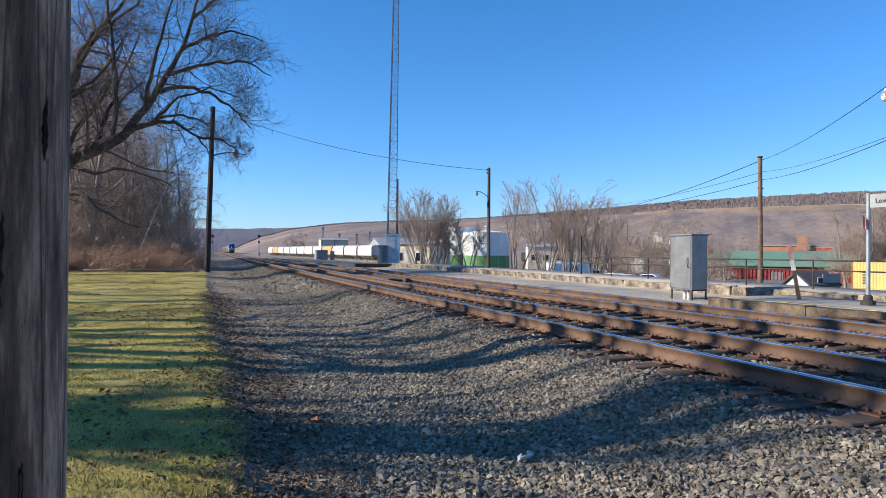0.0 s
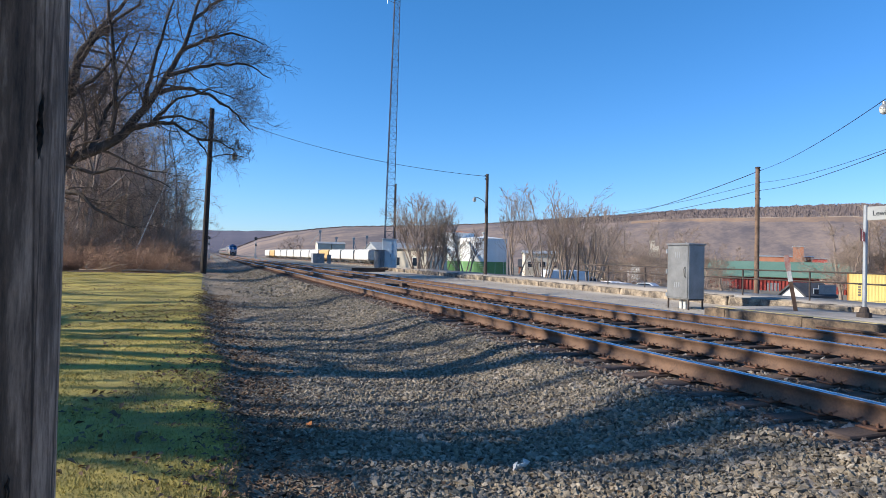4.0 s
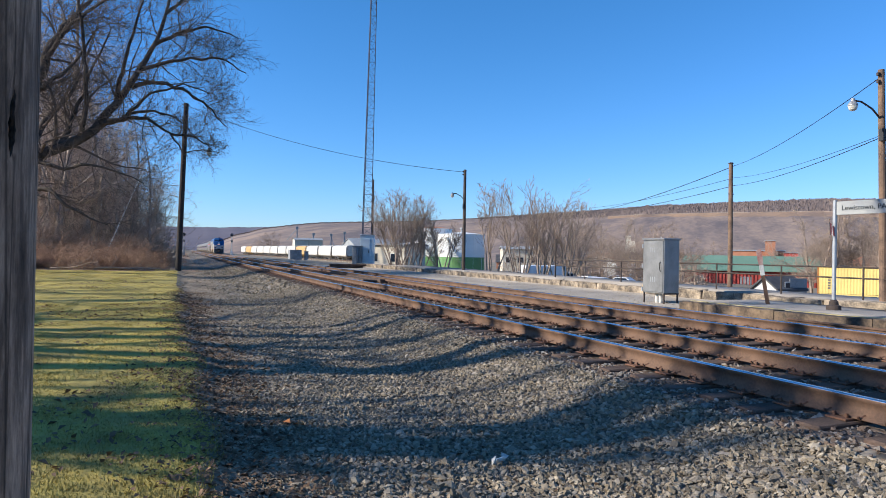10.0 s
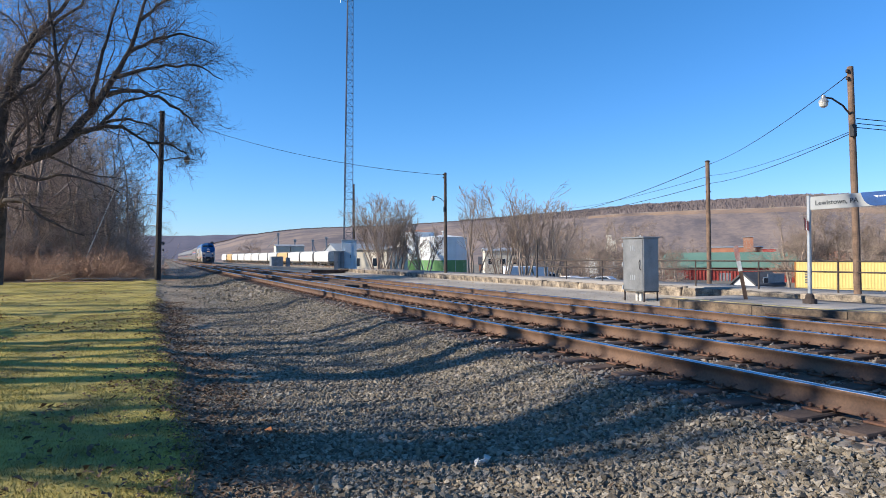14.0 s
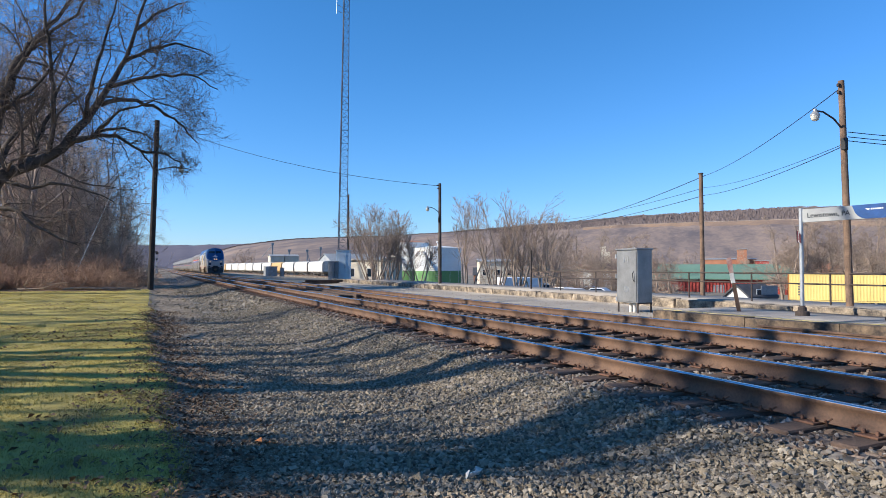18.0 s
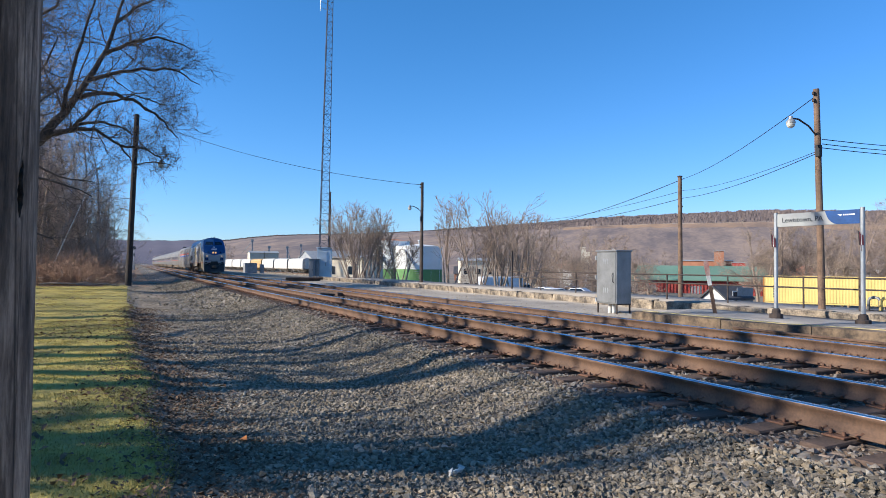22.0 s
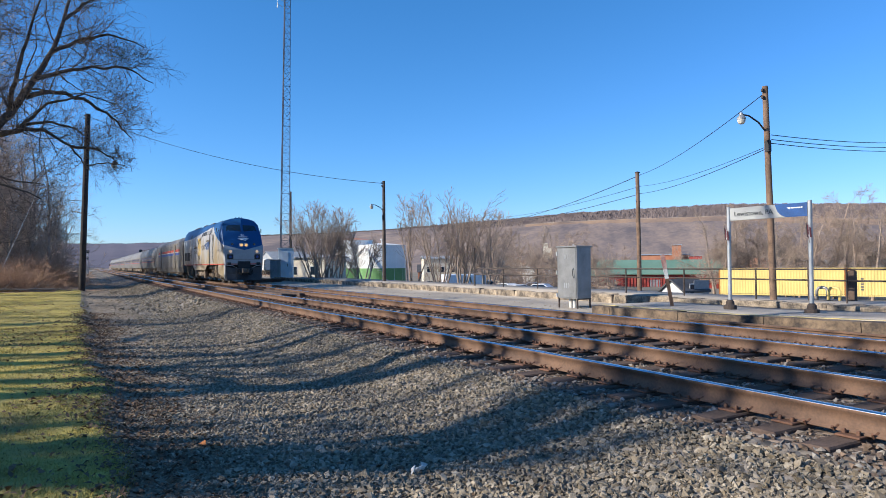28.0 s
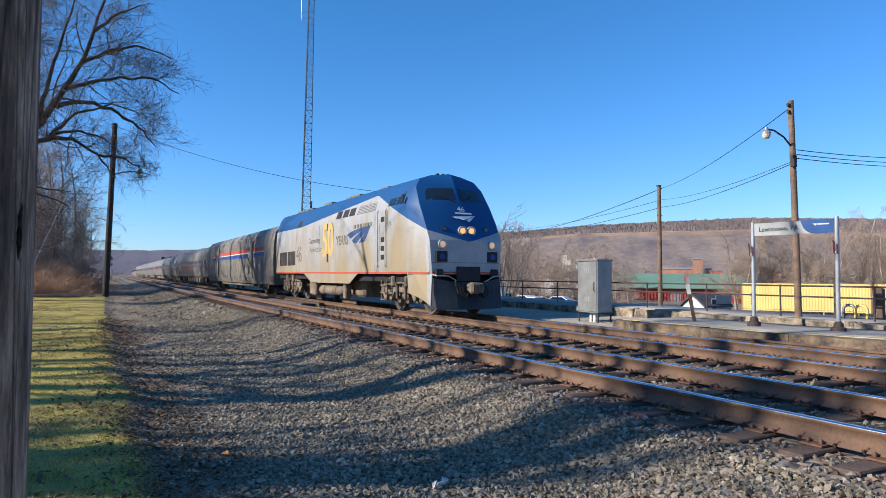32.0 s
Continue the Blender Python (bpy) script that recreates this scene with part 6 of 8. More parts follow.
for z in LEVELS:
    ring = []
    for i in range(N):
        a = 2 * math.pi * i / N
        r = 0.143 - 0.002 * z + 0.0035 * noise.noise((math.cos(a) * 5, math.sin(a) * 5, z * 0.5)) + 0.0016 * noise.noise((math.cos(a) * 22, math.sin(a) * 22, z * 0.9))
        crack = max(0.0, noise.noise((math.cos(a) * 9 + 4, math.sin(a) * 9, z * 0.35)) - 0.32)
        r -= 0.03 * min(crack, 0.4)
        for pa, pz, pw, ph in PITS:
            q = ((math.degrees(a) - pa + 180) % 360 - 180 + 2.2 * noise.noise((z * 30, pa, 1))) / pw
            q = q * q + ((z - pz) / ph) ** 2
            if q < 1:
                r -= 0.006 * (1 - q) ** 0.5
        ring.append(bm.verts.new((r * math.cos(a) + 0.004 * z, r * math.sin(a), z)))
    grid.append(ring)
for a, b in zip(grid, grid[1:]):
    for i in range(N):
        bm.faces.new((a[i], a[(i + 1) % N], b[(i + 1) % N], b[i]))
bm.faces.new(grid[-1])
part("pole", bm, M["near_wood"], t, smooth=True)
# black sheets laid in the shallow pits: the shade of their depth as colour
M["pit_shade"] = mat("pit_shade_black_wood", (0.055, 0.046, 0.04), 0.95, dark=(0.018, 0.016, 0.015), scale=40, bump=0.8, bump_scale=120)
for n_, (pa, pz, pw, ph) in enumerate(PITS):
    gm = bmesh.new()
    rows_ = []
    for j in range(13):
        f = -1 + 2 * j / 12
        half = pw * 0.75 * (1 - f * f) ** 0.5 + 0.05
        mid_a = pa - 2.2 * noise.noise(((pz + ph * f) * 30, pa, 1)) + 1.1 * noise.noise((f * 4, n_, 3))
        row_ = []
        for i in range(5):
            a = radians(mid_a + half * (-1 + i / 2) * (1 + 0.4 * noise.noise((f * 6, n_, i))))
            z = pz + ph * f * 0.7
            r = 0.143 - 0.002 * z + 0.0035 * noise.noise((math.cos(a) * 5, math.sin(a) * 5, z * 0.5)) + 0.001 - 0.0045 * (1 - f * f) * (1 - abs(i - 2) / 2)
            row_.append(gm.verts.new((r * math.cos(a) + 0.004 * z, r * math.sin(a), z)))
        rows_.append(row_)
    for a, b in zip(rows_, rows_[1:]):
        for i in range(4):
            gm.faces.new((a[i], a[i + 1], b[i + 1], b[i]))
    part("gouge", gm, M["pit_shade"], t, "gouge in the wood, coloured black for its shade", smooth=True)


def wire(name, label, a, b, sag, r=0.012):
    pts = []
    for i in range(25):
        f = i / 24
        p = Vector(a).lerp(Vector(b), f)
        p.z -= sag * 4 * f * (1 - f)
        pts.append(p)
    w = part(name, tube(bmesh.new(), pts, r, 5), M["white_pipe"] if "pale" in label else M["wire"])
    tagged(w, label, "cable")


wire("overhead_wire", "thin black wire slung across the tracks", (0.9, 51.7, 11.7), (16.1, 35.2, 5.95), 0.75, 0.014)
wire("overhead_wire", "thin black wire between wooden poles", (15.75, 10.5, 5.55), (29.95, 28.1, 6.45), 0.25, 0.011)
wire("overhead_wire", "thin black wire between wooden poles", (29.95, 28.1, 6.45), (60, 96, 8.6), 1.3, 0.022)
wire("overhead_cable", "black cable between wooden poles", (15.8, 10.5, 4.1), (29.95, 28.1, 5.3), 0.2, 0.011)
wire("overhead_cable", "black cable between wooden poles", (15.8, 10.5, 4.15), (29.95, 28.1, 5.75), 0.2, 0.008)
wire("overhead_cable", "thin black cable leading away over the town", (29.95, 28.1, 5.75), (60, 96, 9.3), 0.9, 0.013)
wire("overhead_cable", "black cable between wooden poles", (29.95, 28.1, 5.3), (60, 96, 8.7), 1.0, 0.018)
for dz in (0.0, 0.12, -0.1):
    wire("overhead_wire", "thin black wire leading off over the yard", (15.95, 10.45, 4.35 + dz), (44, 17, 8.0 + 2.2 * dz), 0.35, 0.011)
wire("guy_wire", "pale guy wire anchored among the brush", (-2.0, 57.5, 7.6), (-4.9, 56.2, -0.3), 0.0, 0.04)

# ---- station sign
M["sign_grey"] = mat("pale_grey_sign", (0.37, 0.375, 0.36), 0.4, 0.1, dark=(0.30, 0.305, 0.295), scale=2)
M["sign_blue"] = mat("blue_sign", (0.015, 0.075, 0.24), 0.4, scale=3)
M["sign_text"] = mat("dark_grey_sign_letters", (0.05, 0.06, 0.07), 0.5, scale=4)
sx0, sy0, sx1, sy1 = 13.72, 10.12, 13.86, 8.22
ang = math.degrees(math.atan2(sy1 - sy0, sx1 - sx0))
sign = thing("station_sign", "grey and blue station name sign on two steel posts", "station sign", pose(sx0, sy0, 0.0, 0, 0, ang))
W = math.hypot(sx1 - sx0, sy1 - sy0)
for i, x in enumerate((0, W)):
    p = part("post", tube(bmesh.new(), [(x, 0, 0.05), (x, 0, 2.46 + 0.01 * i)], 0.045, 14), M["galv"], sign)
    part("post_foot", lathe(bmesh.new(), [(0.15, 0.0), (0.15, 0.11), (0.10, 0.12), (0.09, 0.2), (0.052, 0.24)], 14, Matrix.Translation((x, 0, 0))), M["steel_dark"], p, "dark square foot")
board = part("sign_board", box(0.045, W - 0.045, -0.02, 0.02, 2.13, 2.43, 0.006), M["sign_grey"], sign, "pale grey board")
outline = [(0.60 * W, -0.026, 2.43)] + [(0.60 * W + 0.28 * (1 - math.cos(a)) + 0.02, -0.026, 2.43 - 0.30 * math.sin(a)) for a in (0.3, 0.6, 0.9, 1.2, 1.57)] + [(W - 0.045, -0.026, 2.13), (W - 0.045, -0.026, 2.43)]
part("blue_field", slab(bmesh.new(), outline, 0.006, (0, 1, 0)), M["sign_blue"], sign, "blue field with a white emblem")
lettering("station_name", "Lewistown, PA", 0.155, M["sign_text"], sign, Matrix.Translation((0.16, -0.027, 2.23)) @ pose(0, 0, 0, 90, 0, 0))
part("emblem", slab(bmesh.new(), [(0.74 * W, -0.032, 2.345), (0.78 * W, -0.032, 2.30), (0.79 * W, -0.032, 2.345)], 0.004, (0, 1, 0)), M["white_paint"], sign)
for k in range(6):
    x = 0.80 * W + 0.042 * k
    part("emblem_bar", box(x, x + 0.03, -0.031, -0.027, 2.315, 2.345), M["white_paint"], sign)
M["flag_red"] = mat("faded_red_cloth", (0.10, 0.03, 0.04), 0.9, scale=9)
for x in (-0.02, W + 0.0):
    fl = part("small_flag_staff", tube(bmesh.new(), [(x, -0.05, 1.55), (x - 0.06, -0.07, 2.05)], 0.006, 6), M["pole"], sign)
    for k in range(4):
        pts = [(x - 0.06 + 0.03 * k * 0.9, -0.075 - 0.012 * (k % 2), 1.98 - 0.03 * k), (x - 0.03 + 0.03 * k * 0.9, -0.075 - 0.012 * ((k + 1) % 2), 1.96 - 0.03 * k), (x + 0.0 + 0.02 * k, -0.07, 1.66), (x - 0.04 + 0.02 * k, -0.075, 1.68)]
        part("flag_fold", slab(bmesh.new(), pts, 0.004, (0, 1, 0)), M["flag_red"] if k % 2 else (M["black"] if k == 0 else M["galv"]), fl)

# ---- relay cabinet beside the far track
cab = thing("relay_cabinet", "grey metal equipment cabinet on short legs beside the track", "cabinet", pose(12.75, 14.45, -0.19, 0, 0, 0.8))
CW, CL, C0, C1 = 0.55, 0.86, 0.28, 1.80
part("body", box(0, CW, 0, CL, C0, C1, 0.012), M["cabinet"], cab)
part("roof", box(-0.04, CW + 0.03, -0.03, CL + 0.03, C1 - 0.005, C1 + 0.045, 0.012), M["cabinet"], cab)
door = part("door", box(-0.022, 0.0, 0.03, CL - 0.02, C0 + 0.04, C1 - 0.03, 0.008), M["cabinet"], cab)
for z in (C0 + 0.32, C1 - 0.36):
    for y in (0.34, 0.42, 0.50):
        part("vent_slot", box(-0.03, -0.02, y, y + 0.03, z, z + 0.15, 0.003), M["galv"], door)
part("handle", tube(bmesh.new(), [(-0.03, 0.10, 0.9), (-0.07, 0.10, 0.95), (-0.07, 0.12, 1.12), (-0.03, 0.12, 1.18)], 0.012, 6), M["black"], door, "black door handle")
for z in (C0 + 0.1, 1.05, C1 - 0.18):
    part("hinge", tube(bmesh.new(), [(-0.03, CL - 0.01, z - 0.06), (-0.03, CL - 0.01, z + 0.06)], 0.025, 8), M["galv"], door)
for x in (0.03, CW - 0.03):
    for y in (0.03, CL - 0.03):
        part("leg", box(x - 0.02, x + 0.02, y - 0.02, y + 0.02, 0, C0, 0.004), M["steel_dark"], cab)
part("base_rail", box(0, CW, 0, 0.03, 0.26, 0.3), M["steel_dark"], cab)
for y in (0.34, 0.50):
    part("conduit", tube(bmesh.new(), [(0.2, y, -0.05), (0.2, y, 0.3)], 0.05, 12), M["white_pipe"], cab, "white plastic conduit")
part("lifting_eye", tube(bmesh.new(), [(0.25, 0.38, C1 + 0.03), (0.25, 0.40, C1 + 0.09), (0.25, 0.44, C1 + 0.09), (0.25, 0.46, C1 + 0.03)], 0.01, 6), M["galv"], cab)

# leaning marker post on the platform
mk = thing("marker_post", "leaning rusty marker post with a faded red and white head", "marker post", pose(13.6, 11.75, 0.0, 0, -9.5, -45))
part("stake", box(-0.045, 0.045, -0.02, 0.02, -0.05, 0.95, 0.006), M["rail_rust"], mk)
part("white_band", box(-0.05, 0.05, -0.025, 0.025, 0.72, 0.98, 0.008), M["stripe_white"], mk)
M["faded_red"] = mat("faded_red_paint", (0.34, 0.14, 0.115), 0.75, dark=(0.42, 0.33, 0.28), scale=7)
part("head", slab(bmesh.new(), [(-0.045, -0.02, 0.97), (0.045, -0.02, 0.97), (0.06, -0.02, 1.08), (0.06, -0.02, 1.3), (0.045, -0.02, 1.37), (-0.045, -0.02, 1.37), (-0.06, -0.02, 1.3), (-0.06, -0.02, 1.08)], 0.04, (0, 1, 0)), M["faded_red"], mk)

# ---- lattice radio tower with its huts
TX, TY, TH = 18.35, 64.4, 34.0
tw = thing("radio_tower", "tall slender steel lattice radio tower", "tower", pose(TX, TY, -0.5, 0, 0.85, 0) @ pose(0, 0, 0, 0, 0, 20))
legs = []
for k in range(3):
    a = radians(90 + 120 * k)
    legs.append([(math.cos(a) * r, math.sin(a) * r, z) for r, z in ((0.62, 0.0), (0.32, TH))])
    part("leg", tube(bmesh.new(), legs[-1], 0.042, 6), M["tower"], tw)
bays = 50
for b in range(bays):
    for k in range(3):
        p = [Vector(legs[k][0]).lerp(Vector(legs[k][1]), (b + q) / bays) for q in (0, 1)]
        q = [Vector(legs[(k + 1) % 3][0]).lerp(Vector(legs[(k + 1) % 3][1]), (b + w) / bays) for w in (0, 1)]
        part("strut", tube(bmesh.new(), [p[0], q[0]], 0.017, 4), M["tower"], tw)
        part("brace", tube(bmesh.new(), [p[0], q[1]] if b % 2 else [q[0], p[1]], 0.017, 4), M["tower"], tw)
an = bmesh.new()
tube(an, [(0.1, 0, 27.6), (-1.3, -0.3, 27.6)], 0.025, 5)
tube(an, [(0.1, 0, 28.2), (-1.3, -0.3, 28.2)], 0.025, 5)
tube(an, [(-1.3, -0.3, 27.2), (-1.3, -0.3, 31.0)], 0.035, 6)
part("antenna", an, M["galv"], tw, "white whip antenna on a side arm")
t = thing("utility_pole", "dark wooden pole beside the radio tower", "utility pole", pose(19.2, 64.6, -0.5))
part("pole", tube(bmesh.new(), [(0, 0, 0), (0, 0, 9.0)], [0.115, 0.085], 10), M["pole_grey"], t)
part("pole_cap", lathe(bmesh.new(), [(0.13, 8.98), (0.13, 9.03), (0.04, 9.06)], 10), M["steel_dark"], t)
M["hut_blue"] = mat("bluish_grey_hut_steel", (0.55, 0.63, 0.68), 0.5, 0.2, dark=(0.46, 0.53, 0.57), scale=1.5)
M["hut_dark"] = mat("dark_grey_hut_steel", (0.30, 0.31, 0.32), 0.6, 0.2, scale=1.5)


def hut(at, w, d, h, material, label):
    t = thing("equipment_hut", label, "equipment hut", at)
    part("body", box(-w / 2, w / 2, -d / 2, d / 2, 0, h, 0.02), material, t)
    part("roof", box(-w / 2 - 0.06, w / 2 + 0.06, -d / 2 - 0.06, d / 2 + 0.06, h, h + 0.07, 0.01), material, t)
    dr = part("door", box(-w * 0.3, w * 0.2, -d / 2 - 0.03, -d / 2, 0.05, h * 0.9, 0.01), material, t)
    part("handle", box(w * 0.12, w * 0.15, -d / 2 - 0.06, -d / 2 - 0.03, h * 0.45, h * 0.55), M["black"], dr)


hut(pose(18.0, 62.2, -0.45, 0, 0, -20), 1.35, 1.6, 3.15, M["hut_blue"], "tall bluish-grey steel equipment hut under the tower")
hut(pose(16.6, 61.5, -0.35, 0, 0, -20), 0.55, 1.0, 1.95, M["hut_dark"], "dark grey steel equipment hut")
hut(pose(17.1, 61.6, -0.35, 0, 0, -20), 0.4, 0.9, 1.95, M["hut_dark"], "dark grey steel equipment hut")
hut(pose(24.2, 138, -0.85), 2.4, 2.4, 2.0, M["hut_dark"], "dark grey steel signal bungalow beside the yard")
hut(pose(26.4, 137, -0.9), 0.75, 0.9, 1.8, M["hut_dark"], "small dark signal case beside the yard")

# old ties and timber crossing between the tracks
cr = thing("timber_crossing", "dark creosoted timber crossing planks between the tracks", "crossing", kind="structure")
for i in range(7):
    u = 7.25 + 0.27 * i
    part("plank", box(u + bend(31), u + 0.25 + bend(31), 28.6 + 0.2 * (i % 3), 34.8 + 0.15 * (i % 2), -0.3, -0.13 - 0.03 * (i % 3), 0.012), M["tie"], cr)
rng = random.Random(3)
for i in range(7):
    o = new("old_tie", bpy.data.meshes["tie"])
    o.matrix_world = pose(13.0 + rng.uniform(-0.3, 0.3), 50.5 + 0.24 * (i % 4), -0.07 + 0.17 * (i // 4), 0, 0, rng.uniform(-9, 9))
    tagged(o, "old dark timber tie stacked beside the platform", "railway tie", "stack of old ties")

# ---- position-light signals down the line
def signal(x, y, ground):
    s = thing("signal_mast", "tall railway signal with a round dark head", "railway signal", pose(x, y, ground), "signals down the line")
    part("mast", tube(bmesh.new(), [(0, 0, 0), (0, 0, 6.0)], 0.09, 8), M["galv"], s)
    for z, r in ((5.6, 0.42), (3.9, 0.3)):
        h = part("signal_head", lathe(bmesh.new(), [(r, 0), (r, 0.06), (r - 0.08, 0.08)], 20, Matrix.Translation((0, -0.16, z)) @ Matrix.Rotation(radians(90), 4, "X")), M["black"], s)
        for k in range(3):
            a = radians(90 + 90 * (k - 1))
            part("lens", lathe(bmesh.new(), [(0.1, 0), (0.1, 0.1)], 10, Matrix.Translation((r * 0.6 * math.cos(a), -0.24, z + r * 0.6 * math.sin(a))) @ Matrix.Rotation(radians(90), 4, "X")), M["hut_dark"], h)
    bm = bmesh.new()
    for q in range(14):
        bx(bm, -0.2, 0.2, 0.18, 0.2, 0.4 + 0.38 * q, 0.43 + 0.38 * q)
    for x_ in (-0.2, 0.2):
        tube(bm, [(x_, 0.19, 0), (x_, 0.19, 5.6)], 0.015, 4)
    part("ladder", bm, M["galv"], s)
    part("case", box(-0.3, 0.3, 0.3, 0.8, 0, 1.3, 0.02), M["galv"], s)


signal(3.3, 185, -0.75)
signal(15.3, 184, -0.65)

# ---- yard with hopper cars
M["hopper_white"] = mat("dusty_white_hopper_paint", (0.60, 0.58, 0.53), 0.65, dark=(0.46, 0.43, 0.38), scale=0.6)
M["hopper_tan"] = mat("tan_hopper_paint", (0.55, 0.34, 0.13), 0.6, dark=(0.42, 0.28, 0.14), scale=0.6)


def hopper(material, label):
    c = thing("hopper_car", label, "hopper car", group="hopper cars in the yard")
    L = 15.4
    prof = [(-1.4, 1.2), (-1.6, 1.5), (-1.62, 3.0), (-1.58, 3.75), (-1.35, 4.2), (-0.7, 4.45), (0.7, 4.45), (1.35, 4.2), (1.58, 3.75), (1.62, 3.0), (1.6, 1.5), (1.4, 1.2)]
    bm, rings = loft([[(x * k, y, z) for x, z in prof] for y, k in ((0.7, 0.99), (0.8, 1.0), (L - 0.8, 1.0), (L - 0.7, 0.99))])
    for ring, flip in ((rings[0], False), (rings[-1], True)):
        bm.faces.new(ring[::-1] if flip else ring)
    bmesh.ops.recalc_face_normals(bm, faces=bm.faces[:])
    part("body", bm, material, c, smooth=False)
    for k in range(3):
        y = 2.4 + 3.6 * k
        bm = bmesh.new()
        a = [bm.verts.new(p) for p in ((-1.3, y, 1.55), (1.3, y, 1.55), (1.3, y + 3.3, 1.55), (-1.3, y + 3.3, 1.55))]
        b = [bm.verts.new(p) for p in ((-0.4, y + 1.3, 0.55), (0.4, y + 1.3, 0.55), (0.4, y + 2.0, 0.55), (-0.4, y + 2.0, 0.55))]
        for i in range(4):
            bm.faces.new((a[i], a[(i + 1) % 4], b[(i + 1) % 4], b[i]))
        bm.faces.new(b)
        part("chute", bm, material, c)
    part("sill", box(-1.45, 1.45, 0.2, L - 0.2, 1.2, 1.42, 0.02), M["under"], c)
    part("walkway", box(-0.5, 0.5, 0.6, L - 0.6, 4.5, 4.58), M["galv"], c)
    for y in (0.25, L - 0.35):
        bm = bmesh.new()
        for z in range(8):
            bx(bm, -1.5, -1.1, y, y + 0.05, 1.5 + 0.35 * z, 1.54 + 0.35 * z)
        for x in (-1.5, -1.1):
            tube(bm, [(x, y + 0.02, 1.3), (x, y + 0.02, 4.3)], 0.03, 4)
        part("end_ladder", bm, M["under"], c)
    for y in (1.9, 3.7):
        wheelset(c, y, 0.42)
        wheelset(c, L - y, 0.42)
    return c


HX0, HY0, HX1, HY1 = 49.3, 186.6, 37.8, 368.0
hv = Vector((HX1 - HX0, HY1 - HY0)).normalized()
hang = -math.degrees(math.atan2(hv.x, hv.y))
white, tan = hopper(M["hopper_white"], "dusty white covered hopper car standing in the yard"), hopper(M["hopper_tan"], "tan covered hopper car standing in the yard")
hz = -1.7
for i in range(12):
    src = tan if i in (3, 10) else white
    m = pose(HX0 + hv.x * 15.6 * i, HY0 + hv.y * 15.6 * i, hz, 0, 0, hang)
    if i == 0 or i == 3:
        src.matrix_world = m
    else:
        copy_thing(src, m)
yt = thing("yard_track", "rusty yard track under the hopper cars", "railway track", kind="structure")
for s in (-0.75, 0.75):
    a = Vector((HX0 + s, HY0 - 25, hz - 0.09))
    part("rail", slab(bmesh.new(), [(HX0 - hv.x * 25 + s - 0.04, HY0 - 25, hz - 0.16), (HX0 - hv.x * 25 + s + 0.04, HY0 - 25, hz - 0.16), (HX0 - hv.x * 25 + s + 0.04, HY0 - 25, hz), (HX0 - hv.x * 25 + s - 0.04, HY0 - 25, hz)], 240, (hv.x, hv.y, 0)), M["rail_rust"], yt)
part("ballast_bed", box(-1.6, 1.6, -25, 215, hz - 1.5, hz - 0.14), M["ballast"], yt).matrix_local = pose(HX0, HY0, 0, 0, 0, hang)

# ---- buildings
M["cream"] = mat("cream_wall", (0.62, 0.56, 0.45), 0.8, dark=(0.50, 0.44, 0.35), scale=0.4)
M["grey_roof"] = mat("grey_metal_roof", (0.36, 0.37, 0.37), 0.6, 0.2, dark=(0.27, 0.28, 0.28), scale=0.5)
M["green_roof"] = mat("green_metal_roof", (0.15, 0.25, 0.19), 0.6, dark=(0.11, 0.20, 0.15), scale=0.3, fine=4)
M["red_wall"] = mat("faded_red_wall", (0.42, 0.075, 0.06), 0.75, dark=(0.28, 0.06, 0.05), scale=0.5, fine=6)
M["brick"] = mat("orange_brick_wall", (0.42, 0.19, 0.11), 0.85, dark=(0.30, 0.13, 0.08), scale=0.4, fine=8)
M["white_wall"] = mat("white_wall", (0.66, 0.64, 0.60), 0.8, dark=(0.5, 0.48, 0.45), scale=0.5)
M["dark_roof"] = mat("dark_shingle_roof", (0.085, 0.085, 0.09), 0.85, dark=(0.05, 0.05, 0.055), scale=2, fine=20)
M["tank_white"] = mat("white_tank_paint", (0.80, 0.79, 0.76), 0.5, dark=(0.72, 0.70, 0.66), scale=0.4)
M["tank_green"] = mat("green_tank_paint", (0.155, 0.31, 0.115), 0.55, dark=(0.12, 0.25, 0.095), scale=0.4)
M["rust_frame"] = mat("rusty_orange_frame", (0.42, 0.17, 0.04), 0.7, dark=(0.28, 0.11, 0.04), scale=2)


